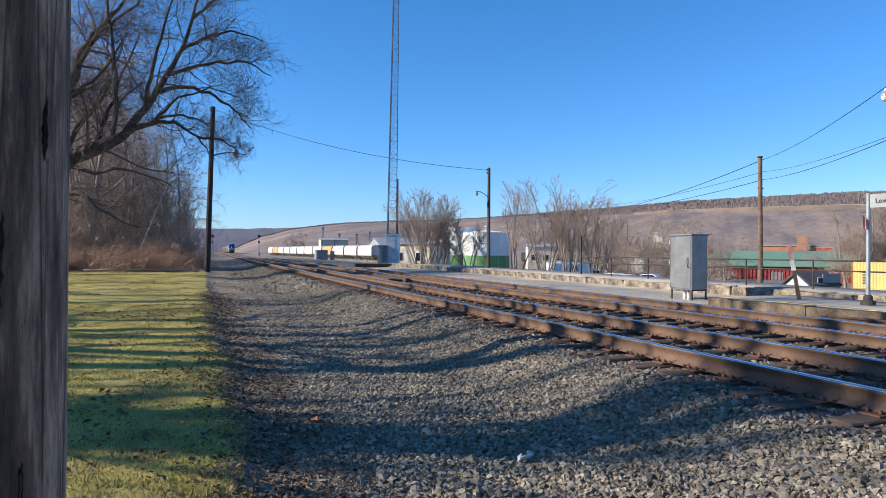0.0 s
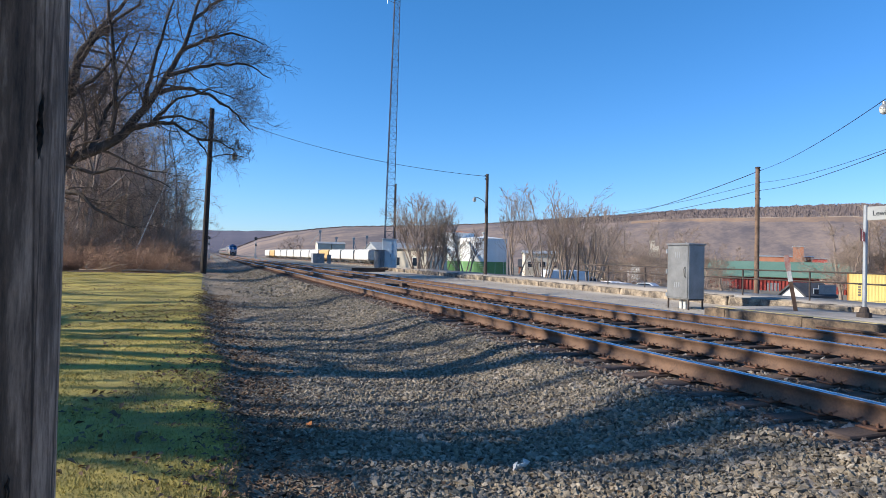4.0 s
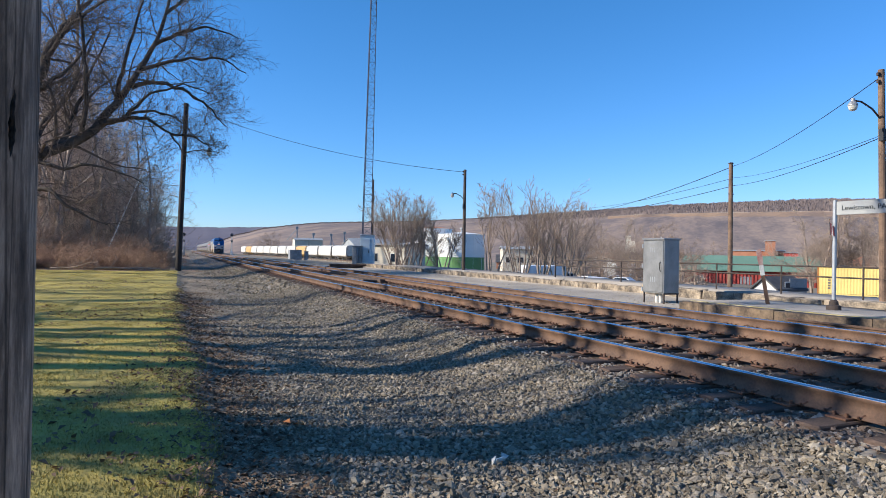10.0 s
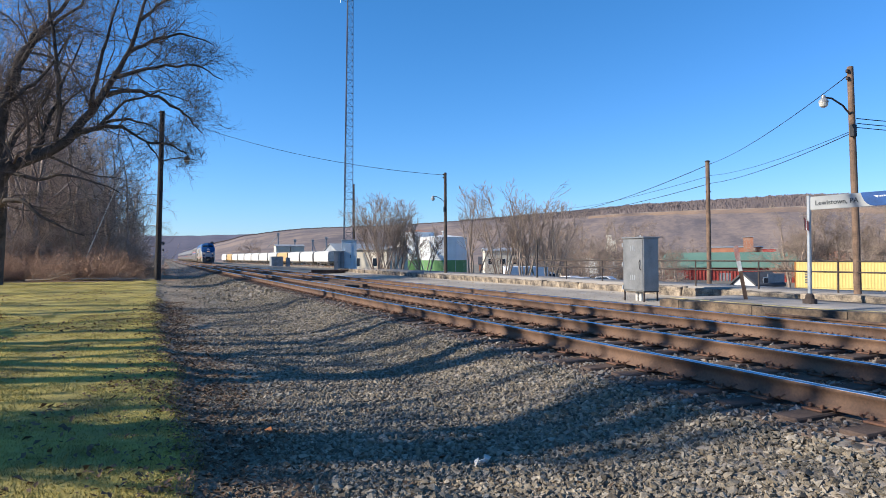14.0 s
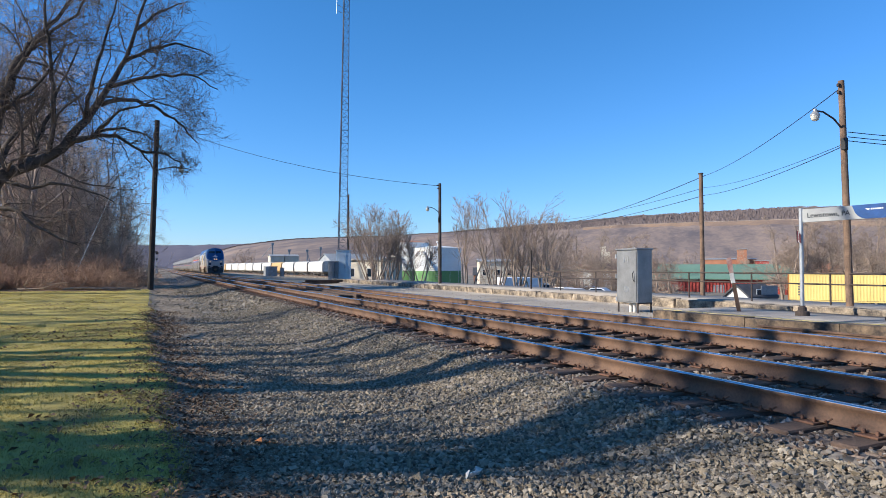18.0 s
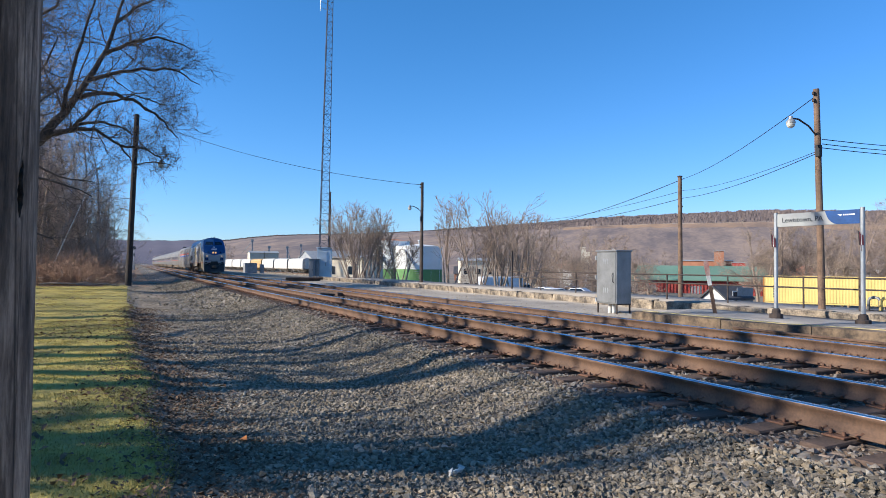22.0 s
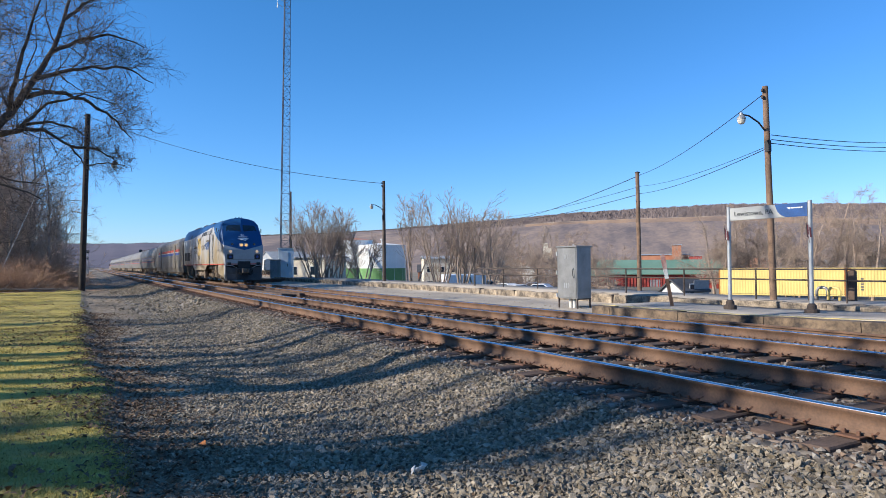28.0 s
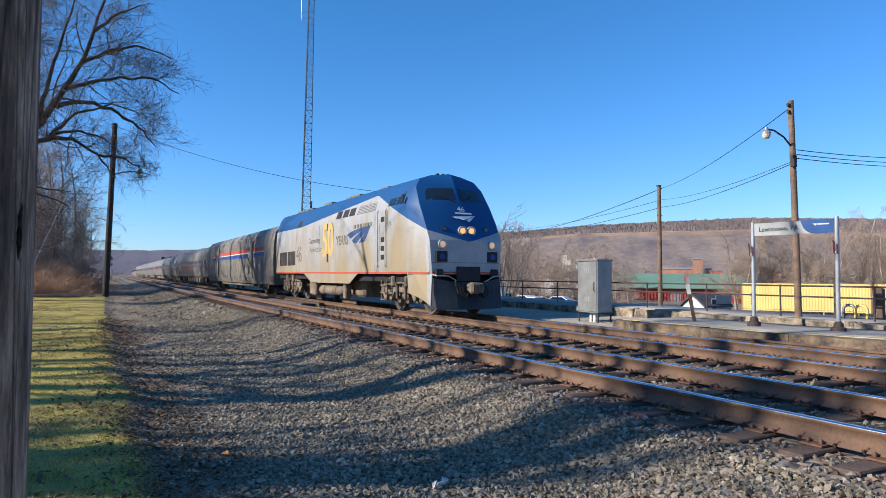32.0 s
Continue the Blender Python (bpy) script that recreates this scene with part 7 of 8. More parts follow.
def building(name, label, at, w, d, h, rise, wall, roof, windows=0, doors=0, win_h=1.0, sill=1.2, category="building", over=0.3, storeys=1):
    """A gabled house: w along the ridge (local x), d deep, front wall at local -y."""
    b = thing(name, label, category, at)
    bm = bmesh.new()
    v = [bm.verts.new(p) for p in ((-w / 2, -d / 2, 0), (w / 2, -d / 2, 0), (w / 2, d / 2, 0), (-w / 2, d / 2, 0), (-w / 2, -d / 2, h), (w / 2, -d / 2, h), (w / 2, d / 2, h), (-w / 2, d / 2, h), (-w / 2, 0, h + rise), (w / 2, 0, h + rise))]
    for f in ((0, 1, 5, 4), (2, 3, 7, 6), (1, 2, 6, 9, 5), (3, 0, 4, 8, 7), (4, 5, 9, 8), (6, 7, 8, 9), (3, 2, 1, 0)):
        bm.faces.new([v[i] for i in f])
    part("wall", bm, wall, b)
    k = rise / (d / 2)
    for s in (-1, 1):
        e = (d / 2 + over)
        part("roof", slab(bmesh.new(), [(-w / 2 - over, 0, h + rise + 0.02), (w / 2 + over, 0, h + rise + 0.02), (w / 2 + over, s * e, h - over * k + 0.02), (-w / 2 - over, s * e, h - over * k + 0.02)], 0.14, (0, 0, 1)), roof, b)
    for st in range(storeys):
        for i in range(windows):
            x = -w / 2 + w * (i + 0.5) / windows
            z = sill + 2.7 * st
            wn_ = part("window", box(x - 0.5, x + 0.5, -d / 2 - 0.05, -d / 2 - 0.005, z, z + win_h, 0.01), M["window"], b)
            part("frame", box(x - 0.58, x + 0.58, -d / 2 - 0.03, -d / 2 - 0.004, z - 0.08, z + win_h + 0.08, 0.01), M["white_wall"], wn_)
    for i in range(doors):
        x = -w / 2 + w * (i + 0.85) / max(1, doors) * 0.9
        part("door", box(x - 0.8, x + 0.8, -d / 2 - 0.06, -d / 2 - 0.005, 0.05, 2.5, 0.01), M["hut_dark"], b)
    return b


def far_at(bearing, dist, z, turn=0.0):
    """A pose at a bearing from the lawn, its front turned to it."""
    return pose(dist * math.sin(radians(bearing)), dist * math.cos(radians(bearing)), z, 0, 0, -bearing + turn)


freight = building("freight_house", "long red freight house with a green metal roof", far_at(47.0, 116, -4.3, 4), 23, 9, 3.55, 2.05, M["red_wall"], M["green_roof"], doors=3, over=0.5)
for k in range(46):
    x = -11.4 + 0.505 * k
    part("rib", box(x, x + 0.09, -4.62, -4.505, 0.1, 3.2), M["red_wall"], freight)
part("sill_board", box(-11.5, 11.5, -4.66, -4.51, 0.0, 0.35), M["rust_frame"], freight)
building("freight_annex", "pale annex at the end of the freight house", far_at(42.4, 112, -4.3, 4), 2.6, 6, 3.2, 0.6, M["cream"], M["green_roof"], windows=1)
building("brick_building", "orange brick building with a flat grey roof", far_at(48.6, 265, -6, 0), 18, 10, 9.6, 0.3, M["brick"], M["grey_roof"], windows=7, storeys=2)
b = building("brick_stack", "orange brick stair tower", far_at(49.55, 258, -6, 0), 3.2, 3.2, 13.2, 0.1, M["brick"], M["grey_roof"])
building("brick_wing", "dark brick wing with a flat roof", far_at(51.0, 262, -6, 0), 4.5, 8, 9.0, 0.1, M["red_wall"], M["grey_roof"], windows=2)
building("small_shed", "small white shed with a dark shingle roof", far_at(50.1, 52, -2.75, 48), 2.5, 2.0, 1.75, 0.72, M["white_wall"], M["dark_roof"], windows=1, doors=1, over=0.2, category="shed")
building("warehouse", "open grey gabled warehouse behind the hopper cars", far_at(16.9, 205, -2.6, 20), 18, 14, 5.2, 2.4, M["grey_roof"], M["grey_roof"], doors=3)
building("cream_store", "low cream store building behind the kerb wall", far_at(18.6, 84, -1.3, -34), 6.0, 5, 3.25, 0.25, M["cream"], M["grey_roof"], windows=2)
building("grain_house", "cream grain building behind the hopper cars", far_at(10.4, 330, -3, 8), 6.6, 9, 9.2, 0.9, M["cream"], M["grey_roof"], windows=2)
building("grain_house", "cream grain building behind the hopper cars", far_at(11.6, 332, -3, 8), 6.6, 9, 9.2, 0.9, M["cream"], M["grey_roof"], windows=2)
building("cream_block", "two-storey cream building down in the valley town", far_at(30.4, 128, -4.4, 6), 11, 8, 6.4, 0.5, M["cream"], M["grey_roof"], windows=5, doors=1, storeys=2)
building("white_block", "plain white building down in the valley town", far_at(34.4, 146, -4.4, -8), 10, 8, 5.6, 1.0, M["white_wall"], M["grey_roof"], windows=4, doors=1, storeys=2)
building("white_block", "plain white building down in the valley town", far_at(39.8, 170, -4.6, 10), 12, 8, 5.0, 1.4, M["white_wall"], M["dark_roof"], windows=4, doors=1)
rng = random.Random(14)
HOUSES = [(30.6, 150, 0.4), (32.2, 170, 0.5), (33.6, 120, 0.6), (35.3, 175, 0.6), (36.8, 140, 0.5), (38.0, 210, 0.8), (40.2, 230, 0.7), (41.6, 260, 0.7), (44.0, 300, 0.9), (52.6, 240, 0.8), (54.2, 210, 0.8), (55.8, 180, 0.7), (57.4, 220, 0.9), (59.6, 170, 0.9), (61.0, 190, 0.9), (62.5, 160, 0.9), (64.0, 180, 0.9), (66.5, 170, 0.9), (28.6, 190, 0.4), (45.6, 420, 0.9), (47.5, 430, 0.9), (53.3, 400, 1.0), (36.0, 380, 0.9), (33.0, 360, 0.8)]
for bearing, dist, _ in HOUSES:
    wall_m = rng.choice([M["white_wall"], M["white_wall"], M["cream"], M["brick"]])
    roof_m = rng.choice([M["dark_roof"], M["grey_roof"], M["dark_roof"], M["brick"]])
    kind = "white" if wall_m is M["white_wall"] else "cream" if wall_m is M["cream"] else "brick"
    building("town_house", f"small {kind} house down in the valley town", far_at(bearing, dist, -4.4 if dist < 200 else -6, rng.choice([0, 20, -25, 70])), rng.uniform(6, 10), rng.uniform(6, 8), rng.uniform(2.8, 4.6), rng.uniform(1.4, 2.2), wall_m, roof_m, windows=3, doors=1, category="house")
silo = thing("silo", "pale concrete silo block rising over the town", "silo", far_at(38.9, 300, -6))
part("shaft", box(-2.2, 2.2, -2, 2, 0, 13.6, 0.05), M["cream"], silo)
part("head_house", box(-2.2, 0.2, -1.6, 1.6, 13.6, 16.0, 0.05), M["cream"], silo)
for bearing, top, lean in ((10.1, 12.9, -5.0), (11.5, 9.65, -1.4), (13.0, 9.6, 1.6), (14.15, 10.8, 0.0)):
    e = thing("grain_elevator", "thin grey grain elevator leg with a spout", "grain elevator", far_at(bearing, 342, -3))
    part("leg", box(-0.28, 0.28, -0.3, 0.3, 0, top + 2.6, 0.02), M["grey_roof"], e)
    part("head", box(-0.65, 0.65, -0.5, 0.5, top + 2.2, top + 3.4, 0.05), M["grey_roof"], e)
    part("spout", tube(bmesh.new(), [(0, 0, top + 2.4), (lean, 0, top - 3.6 if lean else top)], 0.16, 6), M["grey_roof"], e)

# ---- storage tanks and shipping containers
def storage_tank(at, r, h, roof, label):
    tk = thing("storage_tank", label, "storage tank", at, "storage tanks")
    part("lower_shell", lathe(bmesh.new(), [(r, 0), (r, 3.75)], 48), M["tank_green"], tk, "green lower band", smooth=False)
    part("upper_shell", lathe(bmesh.new(), [(r, 3.754), (r, h - 0.12), (r + 0.04, h - 0.1), (r + 0.04, h)], 48), M["tank_white"], tk)
    part("roof", lathe(bmesh.new(), [(r + 0.08, h), (0.55 * r, h + 0.2), (0.2, h + 0.35)], 48), roof, tk)
    part("vent", lathe(bmesh.new(), [(0.15, h + 0.2), (0.15, h + 0.75), (0.3, h + 0.8), (0.25, h + 0.95)], 12), M["galv"], tk)
    for a in range(0, 360, 30):
        c, s = (r + 0.01) * math.cos(radians(a)), (r + 0.01) * math.sin(radians(a))
        part("seam", tube(bmesh.new(), [(c, s, 0), (c, s, h - 0.15)], 0.02, 4), M["tank_white"], tk)
    for i in range(26):
        a = radians(-60 - 2.8 * i)
        c, s = (r + 0.3) * math.cos(a), (r + 0.3) * math.sin(a)
        part("stair_step", box(c - 0.3, c + 0.3, s - 0.12, s + 0.12, 0.2 + 0.25 * i, 0.25 + 0.25 * i), M["galv"], tk)


storage_tank(far_at(24.4, 92, -3.2), 3.25, 6.95, M["tank_white"], "round white storage tank with a green lower band")
storage_tank(far_at(21.9, 95, -3.2), 2.75, 7.8, M["brick"], "tall white storage tank with orange roof and green lower band")


def container(at, label):
    c = thing("shipping_container", label, "shipping container", at, "row of containers")
    L, H, D = 12.19, 2.95, 2.44
    for side in (0, D):
        bm = bmesh.new()
        top, low = [], []
        n = 43
        for i in range(n):
            x0 = 0.12 + (L - 0.24) * i / n
            for dx, dy in ((0.0, 0.0), (0.07, 0.0), (0.11, 0.016), (0.21, 0.016), (0.25, 0.0)):
                y = side + (dy if side == 0 else -dy)
                low.append(bm.verts.new((x0 + dx, y, 0.17)))
                top.append(bm.verts.new((x0 + dx, y, H - 0.13)))
        for i in range(len(low) - 1):
            bm.faces.new((low[i], low[i + 1], top[i + 1], top[i]))
        part("corrugated_side", bm, M["yellow"], c)
    for z in (0, H - 0.14):
        for y in (-0.01, D - 0.09):
            part("rail", box(0.0, L, y, y + 0.1, z, z + 0.14, 0.01), M["yellow"], c)
    for x in (-0.01, L - 0.13):
        for y in (-0.015, D - 0.125):
            part("corner_post", box(x, x + 0.14, y, y + 0.14, 0, H, 0.01), M["rust_frame"], c, "rusty orange corner post")
    part("roof", box(0.1, L - 0.1, 0.08, D - 0.08, H - 0.06, H - 0.02), M["yellow"], c)
    part("floor", box(0.1, L - 0.1, 0.08, D - 0.08, 0.05, 0.17), M["under"], c)
    part("end_wall", box(0.03, 0.07, 0.1, D - 0.1, 0.1, H - 0.1), M["yellow"], c)
    for k in range(5):
        part("mark_bar", box(0.95, 1.2, -0.022, -0.012, 1.75 - 0.28 * k, 1.93 - 0.28 * k), M["grey_letter"], c)
    return c


c0 = container(far_at(52.75, 79.5, -2.62, 4.3 - 90 + 90 - 8.5), "long yellow corrugated shipping container below the platform wall")
base = c0.matrix_world.copy()
copy_thing(c0, base @ pose(12.55, 0, 0))
copy_thing(c0, base @ pose(25.1, 0, 0))


def parked_car(at, paint, label):
    c = thing("parked_car", label, "car", at, "parked cars")
    prof = [(-2.1, 0.35), (-2.15, 0.75), (-1.9, 0.9), (-1.1, 1.0), (-0.55, 1.42), (0.75, 1.45), (1.45, 1.02), (2.05, 0.92), (2.15, 0.6), (2.1, 0.35)]
    part("body", slab(bmesh.new(), [(x, -0.85, z) for x, z in prof], 1.7, (0, 1, 0)), paint, c)
    for y in (-0.86, 0.85):
        part("side_window", slab(bmesh.new(), [(-0.95, y, 1.02), (-0.5, y, 1.36), (0.7, y, 1.38), (1.2, y, 1.04)], 0.012, (0, 1, 0)), M["window"], c)
    for x in (-1.35, 1.35):
        for y in (-0.78, 0.78):
            w = part("wheel", lathe(bmesh.new(), [(0.2, -0.1), (0.32, -0.1), (0.32, 0.1), (0.2, 0.1)], 16, Matrix.Translation((x, y, 0.32)) @ Matrix.Rotation(radians(90), 4, "X")), M["rubber"], c)
            part("rim", lathe(bmesh.new(), [(0.19, -0.11), (0.19, 0.11)], 12, Matrix.Translation((x, y, 0.32)) @ Matrix.Rotation(radians(90), 4, "X")), M["galv"], w)
    return c


car_a = parked_car(far_at(33.2, 70, -2.75, 15), M["white_paint"], "white car parked below the platform wall")
for bearing, dist, tn in ((34.6, 72, 10), (36.2, 75, 30), (35.3, 80, -40), (37.4, 84, 15), (38.2, 78, -20)):
    copy_thing(car_a, far_at(bearing, dist, -2.8, tn))
van = thing("box_van", "white box van parked below the wall", "van", far_at(31.9, 66, -2.7, 20))
part("cargo_box", box(-2.6, 1.6, -1.05, 1.05, 0.6, 2.75, 0.05), M["white_paint"], van)
part("cab", slab(bmesh.new(), [(1.62, -1.0, 0.5), (1.62, -1.0, 2.2), (2.2, -1.0, 2.15), (2.7, -1.0, 1.4), (3.3, -1.0, 1.2), (3.35, -1.0, 0.5)], 2.0, (0, 1, 0)), M["white_paint"], van)
part("cab_window", box(1.75, 2.35, -1.02, 1.02, 1.45, 2.0), M["window"], van)
for x in (-1.6, 2.5):
    for y in (-0.85, 0.85):
        part("wheel", lathe(bmesh.new(), [(0.2, -0.12), (0.4, -0.12), (0.4, 0.12), (0.2, 0.12)], 16, Matrix.Translation((x, y, 0.4)) @ Matrix.Rotation(radians(90), 4, "X")), M["rubber"], van)

# ---- loose stones, grass and fallen leaves
def stones(name, label, pts, size, material, seed):
    """One mesh of many broken stones at pts (n, 3) with radii size (n)."""
    rng = np.random.default_rng(seed)
    n = len(pts)
    a, b, c = rng.uniform(0, 6.28, n), rng.normal(0, 0.5, n), rng.normal(0, 0.5, n)
    which = rng.integers(0, 12, n)
    vs, fs, base = [], [], 0
    for kind in range(12):
        bm = bmesh.new()
        squash = np.array([1.15, rng.uniform(0.7, 0.95), rng.uniform(0.55, 0.8)])
        for i in range(7):
            q = np.array([(1, 0.3, 0.2), (-1, 0.2, 0.1), (0.2, 1, -0.2), (-0.1, -1, 0.2), (0.1, 0.2, 1), (0.1, -0.2, -1), (0.6, -0.5, 0.6)][i]) + rng.normal(0, 0.33, 3)
            bm.verts.new(q / np.linalg.norm(q) * rng.uniform(0.8, 1.1) * squash)
        hull = bmesh.ops.convex_hull(bm, input=bm.verts[:])
        bmesh.ops.delete(bm, geom=[e for e in bm.verts if not e.link_faces], context="VERTS")
        bm.verts.index_update()
        bv = np.array([v.co[:] for v in bm.verts])
        bf = np.array([[v.index for v in f.verts] for f in bm.faces])
        bm.free()
        s = which == kind
        m, k = int(s.sum()), len(bv)
        v = bv[None] * size[s][:, None, None]
        x, y, z = v[..., 0], v[..., 1], v[..., 2]
        ca, sa, cb, sb2, cc, sc = [g[s][:, None] for g in (np.cos(a), np.sin(a), np.cos(b), np.sin(b), np.cos(c), np.sin(c))]
        y, z = y * cb - z * sb2, y * sb2 + z * cb
        x, z = x * cc + z * sc, z * cc - x * sc
        x, y = x * ca - y * sa, x * sa + y * ca
        vs.append((np.stack([x, y, z], -1) + pts[s][:, None, :]).reshape(-1, 3))
        fs.append((bf[None] + (np.arange(m) * k)[:, None, None]).reshape(-1, 3) + base)
        base += m * k
    ob = part(name, from_np(name, np.concatenate(vs), np.concatenate(fs)), material)
    ob.data.polygons.foreach_set("use_smooth", np.zeros(len(ob.data.polygons), bool))
    return tagged(ob, label, "gravel", kind="stuff")


def on_ground(u, y, lift):
    return np.array([(a + bend(b), b, ground_z(a, b) + c) for a, b, c in zip(u, y, lift)])


def over_track(u, y):
    """True where a tie or a rail lies."""
    hit = np.zeros(len(u), bool)
    for t in (T1, T2):
        inside = np.abs(u - t) < 1.33
        hit |= inside & (np.abs((y + 3.0 + 0.265) % 0.53 - 0.265) < 0.125)
        hit |= np.abs(np.abs(u - t) - 0.752) < 0.10
    return hit


def stone_mix(name, colours):
    """Broken stone whose colour changes from piece to piece."""
    m = mat(name, (1, 1, 1), 0.85, dark=(0.62, 0.62, 0.62), scale=14, fine=60, bump=0.4, bump_scale=60)
    n, l = m.node_tree.nodes, m.node_tree.links
    b = n["Principled BSDF"]
    src = b.inputs["Base Color"].links[0].from_socket
    geo, ramp, mix = n.new("ShaderNodeNewGeometry"), n.new("ShaderNodeValToRGB"), n.new("ShaderNodeMixRGB")
    l.new(geo.outputs["Random Per Island"], ramp.inputs[0])
    r = ramp.color_ramp
    for i, c in enumerate(colours):
        e = r.elements[i] if i < 2 else r.elements.new(0.5)
        e.position, e.color = i / (len(colours) - 1), (*c, 1)
    mix.blend_type, mix.inputs[0].default_value = "MULTIPLY", 1.0
    l.new(ramp.outputs[0], mix.inputs[1])
    l.new(src, mix.inputs[2])
    l.new(mix.outputs[0], b.inputs["Base Color"])
    return m


M["stone_grey"] = stone_mix("broken_grey_stone", [(0.092, 0.079, 0.062), (0.294, 0.248, 0.184), (0.138, 0.113, 0.083), (0.258, 0.202, 0.133), (0.106, 0.092, 0.075), (0.276, 0.228, 0.166), (0.184, 0.137, 0.086), (0.405, 0.345, 0.266)])
M["stone_rusty"] = stone_mix("rust_stained_stone", [(0.10, 0.075, 0.06), (0.24, 0.165, 0.115), (0.14, 0.10, 0.075), (0.27, 0.24, 0.21), (0.18, 0.11, 0.07), (0.34, 0.31, 0.27)])
rng = np.random.default_rng(31)
for (u0, u1, y0, y1, per, r0, r1, nm, mm, lab) in (
        (1.0, 4.6, 2.2, 6.0, 1400, 0.014, 0.035, "ballast_stones", "stone_grey", "loose grey ballast stones on the bank below the track"),
        (0.9, 4.65, 6.0, 13.0, 900, 0.014, 0.029, "ballast_stones", "stone_grey", "loose grey ballast stones on the bank below the track"),
        (0.5, 4.7, 13.0, 26.0, 320, 0.018, 0.034, "ballast_stones", "stone_grey", "loose grey ballast stones on the bank below the track"),
        (0.5, 4.7, 26.0, 60.0, 45, 0.035, 0.065, "ballast_stones", "stone_grey", "loose grey ballast stones on the bank below the track"),
        (0.4, 1.6, 2.2, 9.0, 900, 0.007, 0.020, "path_gravel", "stone_grey", "small grey gravel beside the lawn"),
        (4.6, 12.0, 1.0, 12.0, 330, 0.018, 0.036, "track_ballast", "stone_rusty", "rust-stained ballast stones between the ties"),
        (1.0, 4.6, -7.0, 2.2, 260, 0.02, 0.045, "ballast_stones", "stone_grey", "loose grey ballast stones on the bank below the track"),
        (4.6, 12.0, -7.0, 1.0, 110, 0.025, 0.045, "track_ballast", "stone_rusty", "rust-stained ballast stones between the ties"),
        (4.75, 11.9, 12.0, 30.0, 190, 0.024, 0.042, "track_ballast", "stone_rusty", "rust-stained ballast stones between the ties")):
    n = int((u1 - u0) * (y1 - y0) * per)
    u, y = rng.uniform(u0, u1, n), rng.uniform(y0, y1, n)
    keep = ~over_track(u, y)
    if nm == "ballast_stones":
        keep &= rng.random(n) < np.clip((u - 0.95 - 0.25 * np.sin(y * 0.8) - np.clip((y - 14) * 0.05, 0, 0.9)) / 0.9, 0.05, 1)
    u, y = u[keep], y[keep]
    size = rng.uniform(r0, r1, len(u)) * (1 + 0.6 * (rng.random(len(u)) < 0.08))
    stones(nm, lab, on_ground(u, y, size * rng.uniform(-0.1, 0.45, len(u))), size, M[mm], int(u0 * 10 + y0))
n = 2600
u, y = rng.uniform(12.2, 15.2, n), 13.3 + 26 * rng.random(n) ** 1.4
size = rng.uniform(0.006, 0.018, n) * (1 + 1.2 * (rng.random(n) < 0.04))
M["stone_tan"] = stone_mix("tan_pebbles", [(0.20, 0.17, 0.13), (0.46, 0.39, 0.30), (0.30, 0.25, 0.19), (0.55, 0.49, 0.40), (0.24, 0.20, 0.16), (0.40, 0.34, 0.26)])
stones("platform_gravel", "trodden tan gravel beyond the platform's end", on_ground(u, y, size * 0.2), size, M["stone_tan"], 12)
u, y = np.array([2.55, 2.62, 2.49]), np.array([4.90, 4.93, 4.87])
stones("pale_stone", "large pale stone lying in the ballast", on_ground(u, y, np.array([0.04, 0.05, 0.045])), np.array([0.055, 0.045, 0.04]), M["stripe_white"], 4)

# grass blades
M["blades"] = mat("short_winter_grass", (0.52, 0.41, 0.105), 0.8, dark=(0.26, 0.21, 0.07), scale=1.3, fine=5, rand=0.5)
M["leaf"] = mat("dead_leaves", (0.20, 0.12, 0.07), 0.85, dark=(0.09, 0.058, 0.038), scale=3, rand=0.5)
M["leaf_bright"] = mat("orange_dead_leaf", (0.55, 0.20, 0.06), 0.8, dark=(0.42, 0.15, 0.05), scale=9)
n = 110000
y = 3.2 + 17 * rng.random(n) ** 1.9
u = 0.40 - (1.2 + 0.22 * y) * rng.random(n)
u += np.array([edge(0.3, q) for q in y])
p = on_ground(u, y, np.full(n, -0.004))
h = rng.uniform(0.010, 0.030, n) * (1 + 0.6 * (rng.random(n) < 0.08))
a = rng.uniform(0, 6.28, n)
w = rng.uniform(0.002, 0.0045, n) * (1 + y * 0.09)
side = np.stack([np.cos(a) * w, np.sin(a) * w, 0 * a], 1)
tip = np.stack([rng.normal(0, 0.45, n) * h, rng.normal(0, 0.45, n) * h, h], 1)
v = np.stack([p - side, p + side, p + tip], 1).reshape(-1, 3)
tagged(part("grass_blades", from_np("grass_blades", v, np.arange(3 * n).reshape(n, 3)), M["blades"]), "short green and straw-coloured winter grass", "grass", kind="stuff")
n = 45000
y = -7 + 10.2 * rng.random(n)
u = 0.40 - 7 * rng.random(n) ** 1.3
p = on_ground(u, y, np.full(n, -0.004))
h = rng.uniform(0.02, 0.055, n)
a = rng.uniform(0, 6.28, n)
w = rng.uniform(0.005, 0.010, n)
side = np.stack([np.cos(a) * w, np.sin(a) * w, 0 * a], 1)
tip = np.stack([rng.normal(0, 0.45, n) * h, rng.normal(0, 0.45, n) * h, h], 1)
v = np.stack([p - side, p + side, p + tip], 1).reshape(-1, 3)
tagged(part("grass_blades", from_np("grass_blades", v, np.arange(3 * n).reshape(n, 3)), M["blades"]), "short green and straw-coloured winter grass", "grass", kind="stuff")
n = 60000
y = 17 + 31 * rng.random(n)
u = 0.40 - 9 * rng.random(n) + np.array([edge(0.3, q) for q in y])
p = on_ground(u, y, np.full(n, -0.01))
h = rng.uniform(0.012, 0.04, n)
a = rng.uniform(0, 6.28, n)
w = rng.uniform(0.006, 0.016, n)
side = np.stack([np.cos(a) * w, np.sin(a) * w, 0 * a], 1)
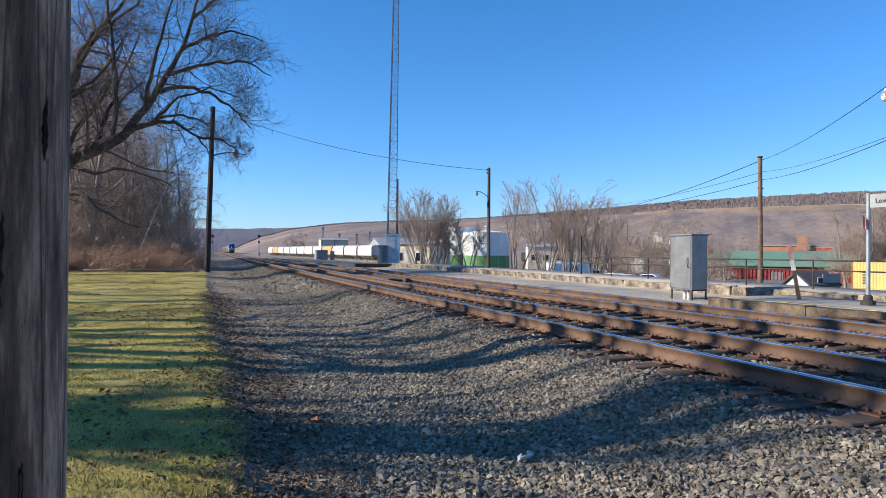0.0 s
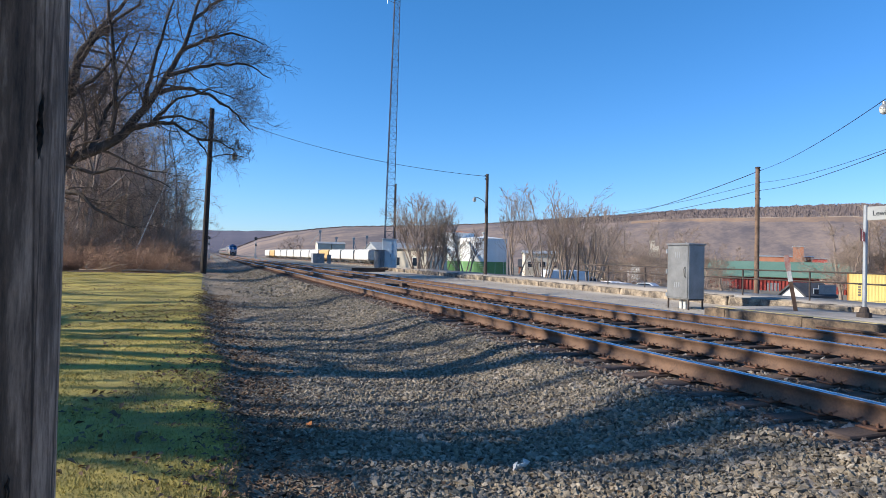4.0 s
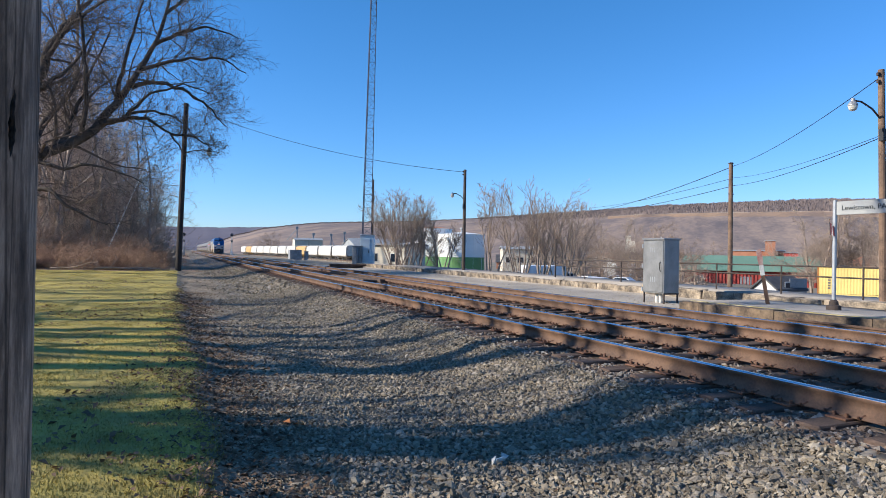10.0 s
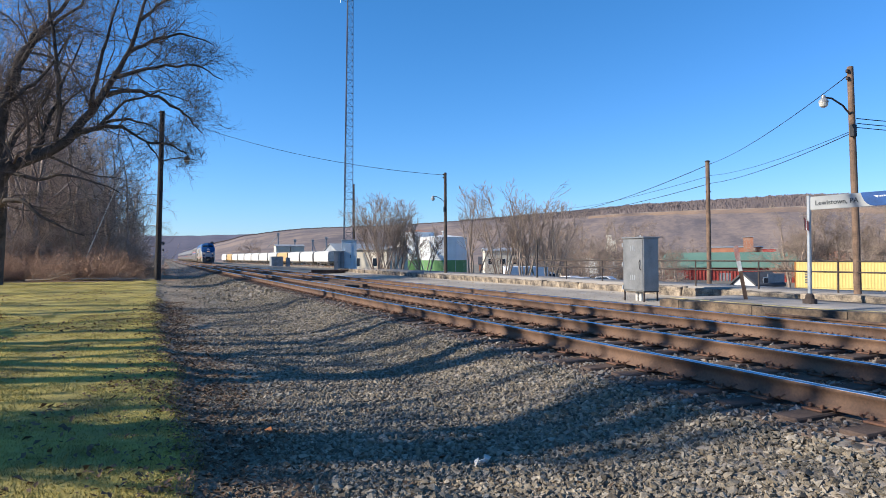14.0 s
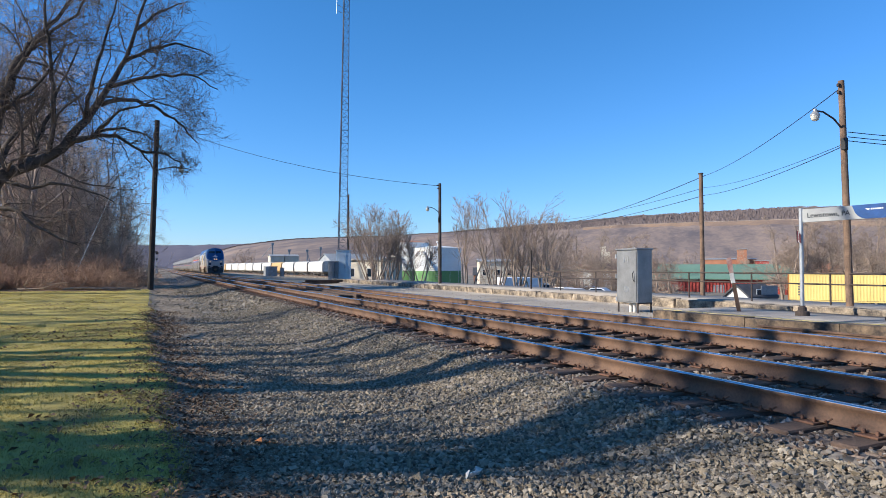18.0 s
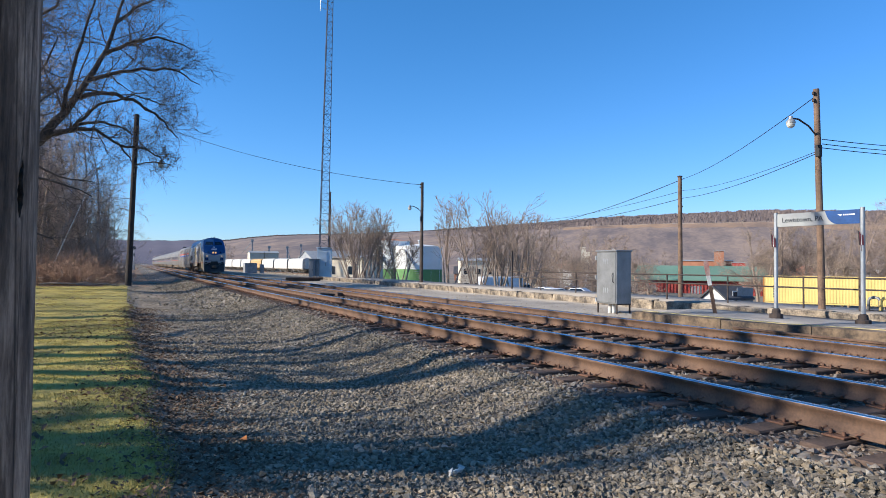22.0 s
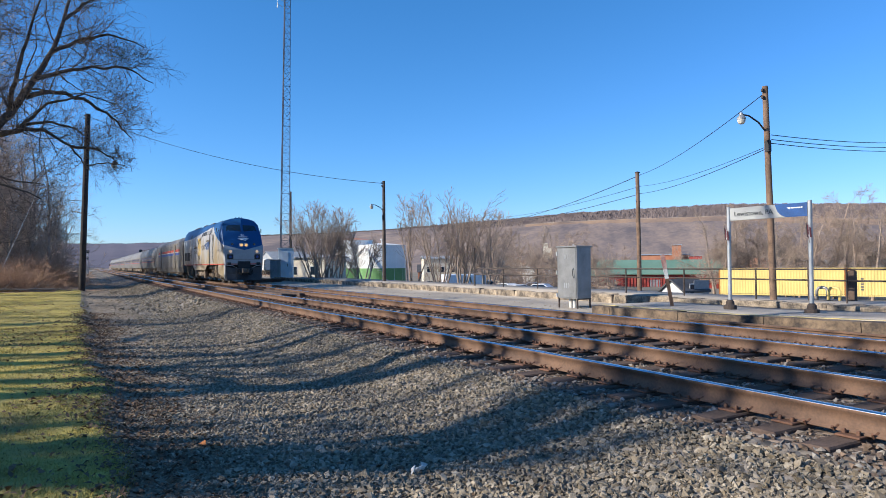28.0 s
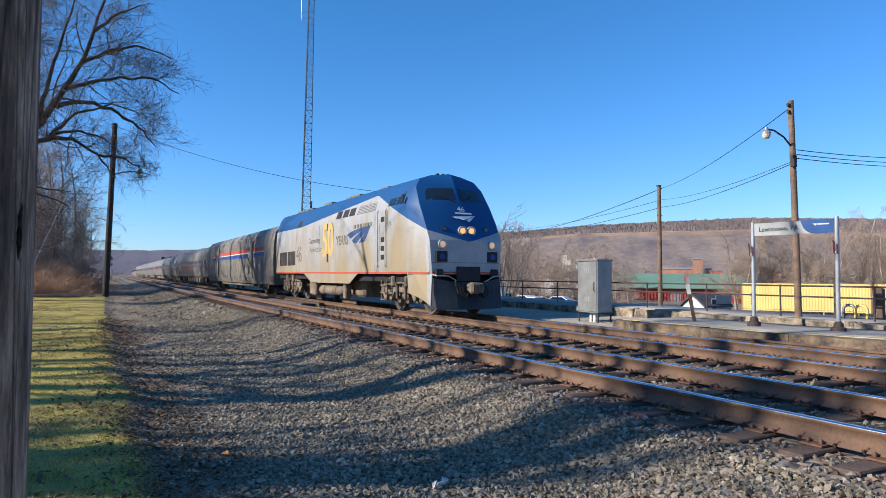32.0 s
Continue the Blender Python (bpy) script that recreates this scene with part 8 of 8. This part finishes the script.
tip = np.stack([rng.normal(0, 0.5, n) * h, rng.normal(0, 0.5, n) * h, h], 1)
v = np.stack([p - side, p + side, p + tip], 1).reshape(-1, 3)
tagged(part("grass_tufts", from_np("grass_tufts", v, np.arange(3 * n).reshape(n, 3)), M["blades"]), "short tufts of winter grass farther off", "grass", kind="stuff")


def leaves(name, label, u, y, size, material):
    n = len(u)
    p = on_ground(u, y, np.full(n, 0.012))
    a = rng.uniform(0, 6.28, n)
    d = np.stack([np.cos(a), np.sin(a), rng.normal(0, 0.35, n)], 1) * size[:, None]
    e = np.stack([-np.sin(a), np.cos(a), rng.normal(0, 0.35, n)], 1) * (size * 0.55)[:, None]
    up = np.array([0, 0, 1.0]) * (size * rng.uniform(0.1, 0.7, n))[:, None]
    v = np.stack([p - d, p - d * 0.2 - e + up, p + d + up * 0.6, p - d * 0.1 + e + up], 1).reshape(-1, 3)
    f = np.arange(4 * n).reshape(n, 4)
    tagged(part(name, from_np(name, v, np.concatenate([f[:, [0, 1, 2]], f[:, [0, 2, 3]]])), material), label, "leaves", kind="stuff")


n = 7000
y = 3.4 + 30 * rng.random(n) ** 1.4
u = 0.5 - 7 * rng.random(n)
patch = np.array([noise.noise((p * 0.9, q * 0.7, 5.5)) for p, q in zip(u, y)])
u, y = u[patch > 0.05], y[patch > 0.05]
n = len(u)
leaves("fallen_leaves", "brown fallen leaves scattered over the lawn", u, y, rng.uniform(0.016, 0.046, n), M["leaf"])
n = 11000
y = 2.6 + 24 * rng.random(n) ** 1.4
u = 0.62 + 0.36 * rng.normal(0, 1, n) + np.array([edge(0.3, q) for q in y])
leaves("leaf_litter", "dark leaf litter along the lawn's edge", u, y, rng.uniform(0.012, 0.034, n), M["leaf"])
n = 500
y = 3.4 + 20 * rng.random(n)
leaves("stray_leaves", "stray brown leaves on the gravel", 0.9 + 3.4 * rng.random(n), y, rng.uniform(0.02, 0.04, n), M["leaf"])
leaves("orange_leaves", "bright orange dead leaves on the gravel", np.array([1.12, 1.16, 1.09, 1.2, 0.95, 1.3, 1.35]), np.array([6.5, 6.46, 6.55, 6.4, 12.0, 9.6, 9.7]), np.array([0.06, 0.05, 0.055, 0.05, 0.06, 0.06, 0.05]), M["leaf_bright"])


# ---- the train's run: place of the locomotive's nose along the line, second by second
RUN = [(0, 332), (1.5, 307.5), (3, 284), (6, 240), (8, 214), (10, 191), (12, 170), (15, 142), (17.5, 120), (20, 101), (22, 86.5), (25, 65.5), (27.5, 48.6), (28.5, 41.8), (29.5, 34.9), (30.5, 27.7), (31.5, 20.8), (32, 17.3)]


def line_pose(y0, length, u, top):
    """A vehicle whose front stands at y0, both its ends on the line."""
    y1 = y0 + length
    a = math.degrees(math.atan2(bend(y1) - bend(y0), length))
    rise = math.degrees(math.atan2(fall(y1) - fall(y0), length))
    return pose(u + bend(y0), y0, top + fall(y0), rise, 0, -a)


def run_at(t):
    """Smooth (cubic) reading of RUN."""
    k = next(i for i in range(len(RUN) - 1) if t <= RUN[i + 1][0] + 1e-6)
    (t0, y0), (t1, y1) = RUN[k], RUN[k + 1]
    m0 = (y1 - RUN[k - 1][1]) / (t1 - RUN[k - 1][0]) if k else (y1 - y0) / (t1 - t0)
    m1 = (RUN[k + 2][1] - y0) / (RUN[k + 2][0] - t0) if k + 2 < len(RUN) else (y1 - y0) / (t1 - t0)
    h, f = t1 - t0, (t - t0) / (t1 - t0)
    return (2 * f**3 - 3 * f**2 + 1) * y0 + (f**3 - 2 * f**2 + f) * h * m0 + (-2 * f**3 + 3 * f**2) * y1 + (f**3 - f**2) * h * m1


def motions():
    times = [0.25 * i for i in range(129)]
    walk(loco, [(t, line_pose(run_at(t), LOCO_LEN, T2, Z2)) for t in times])
    off = LOCO_LEN + 0.65
    for c in train_cars:
        walk(c, [(t, line_pose(run_at(t) + off, CAR_LEN, T2, Z2)) for t in times])
        off += CAR_LEN + 0.62
    for w in loco_wheels:
        walk(w, [(i / 30, Matrix.Translation(w.location) @ Matrix.Rotation((run_at(i / 30) - RUN[0][1]) / 0.5, 4, "X")) for i in range(961)])


motions()
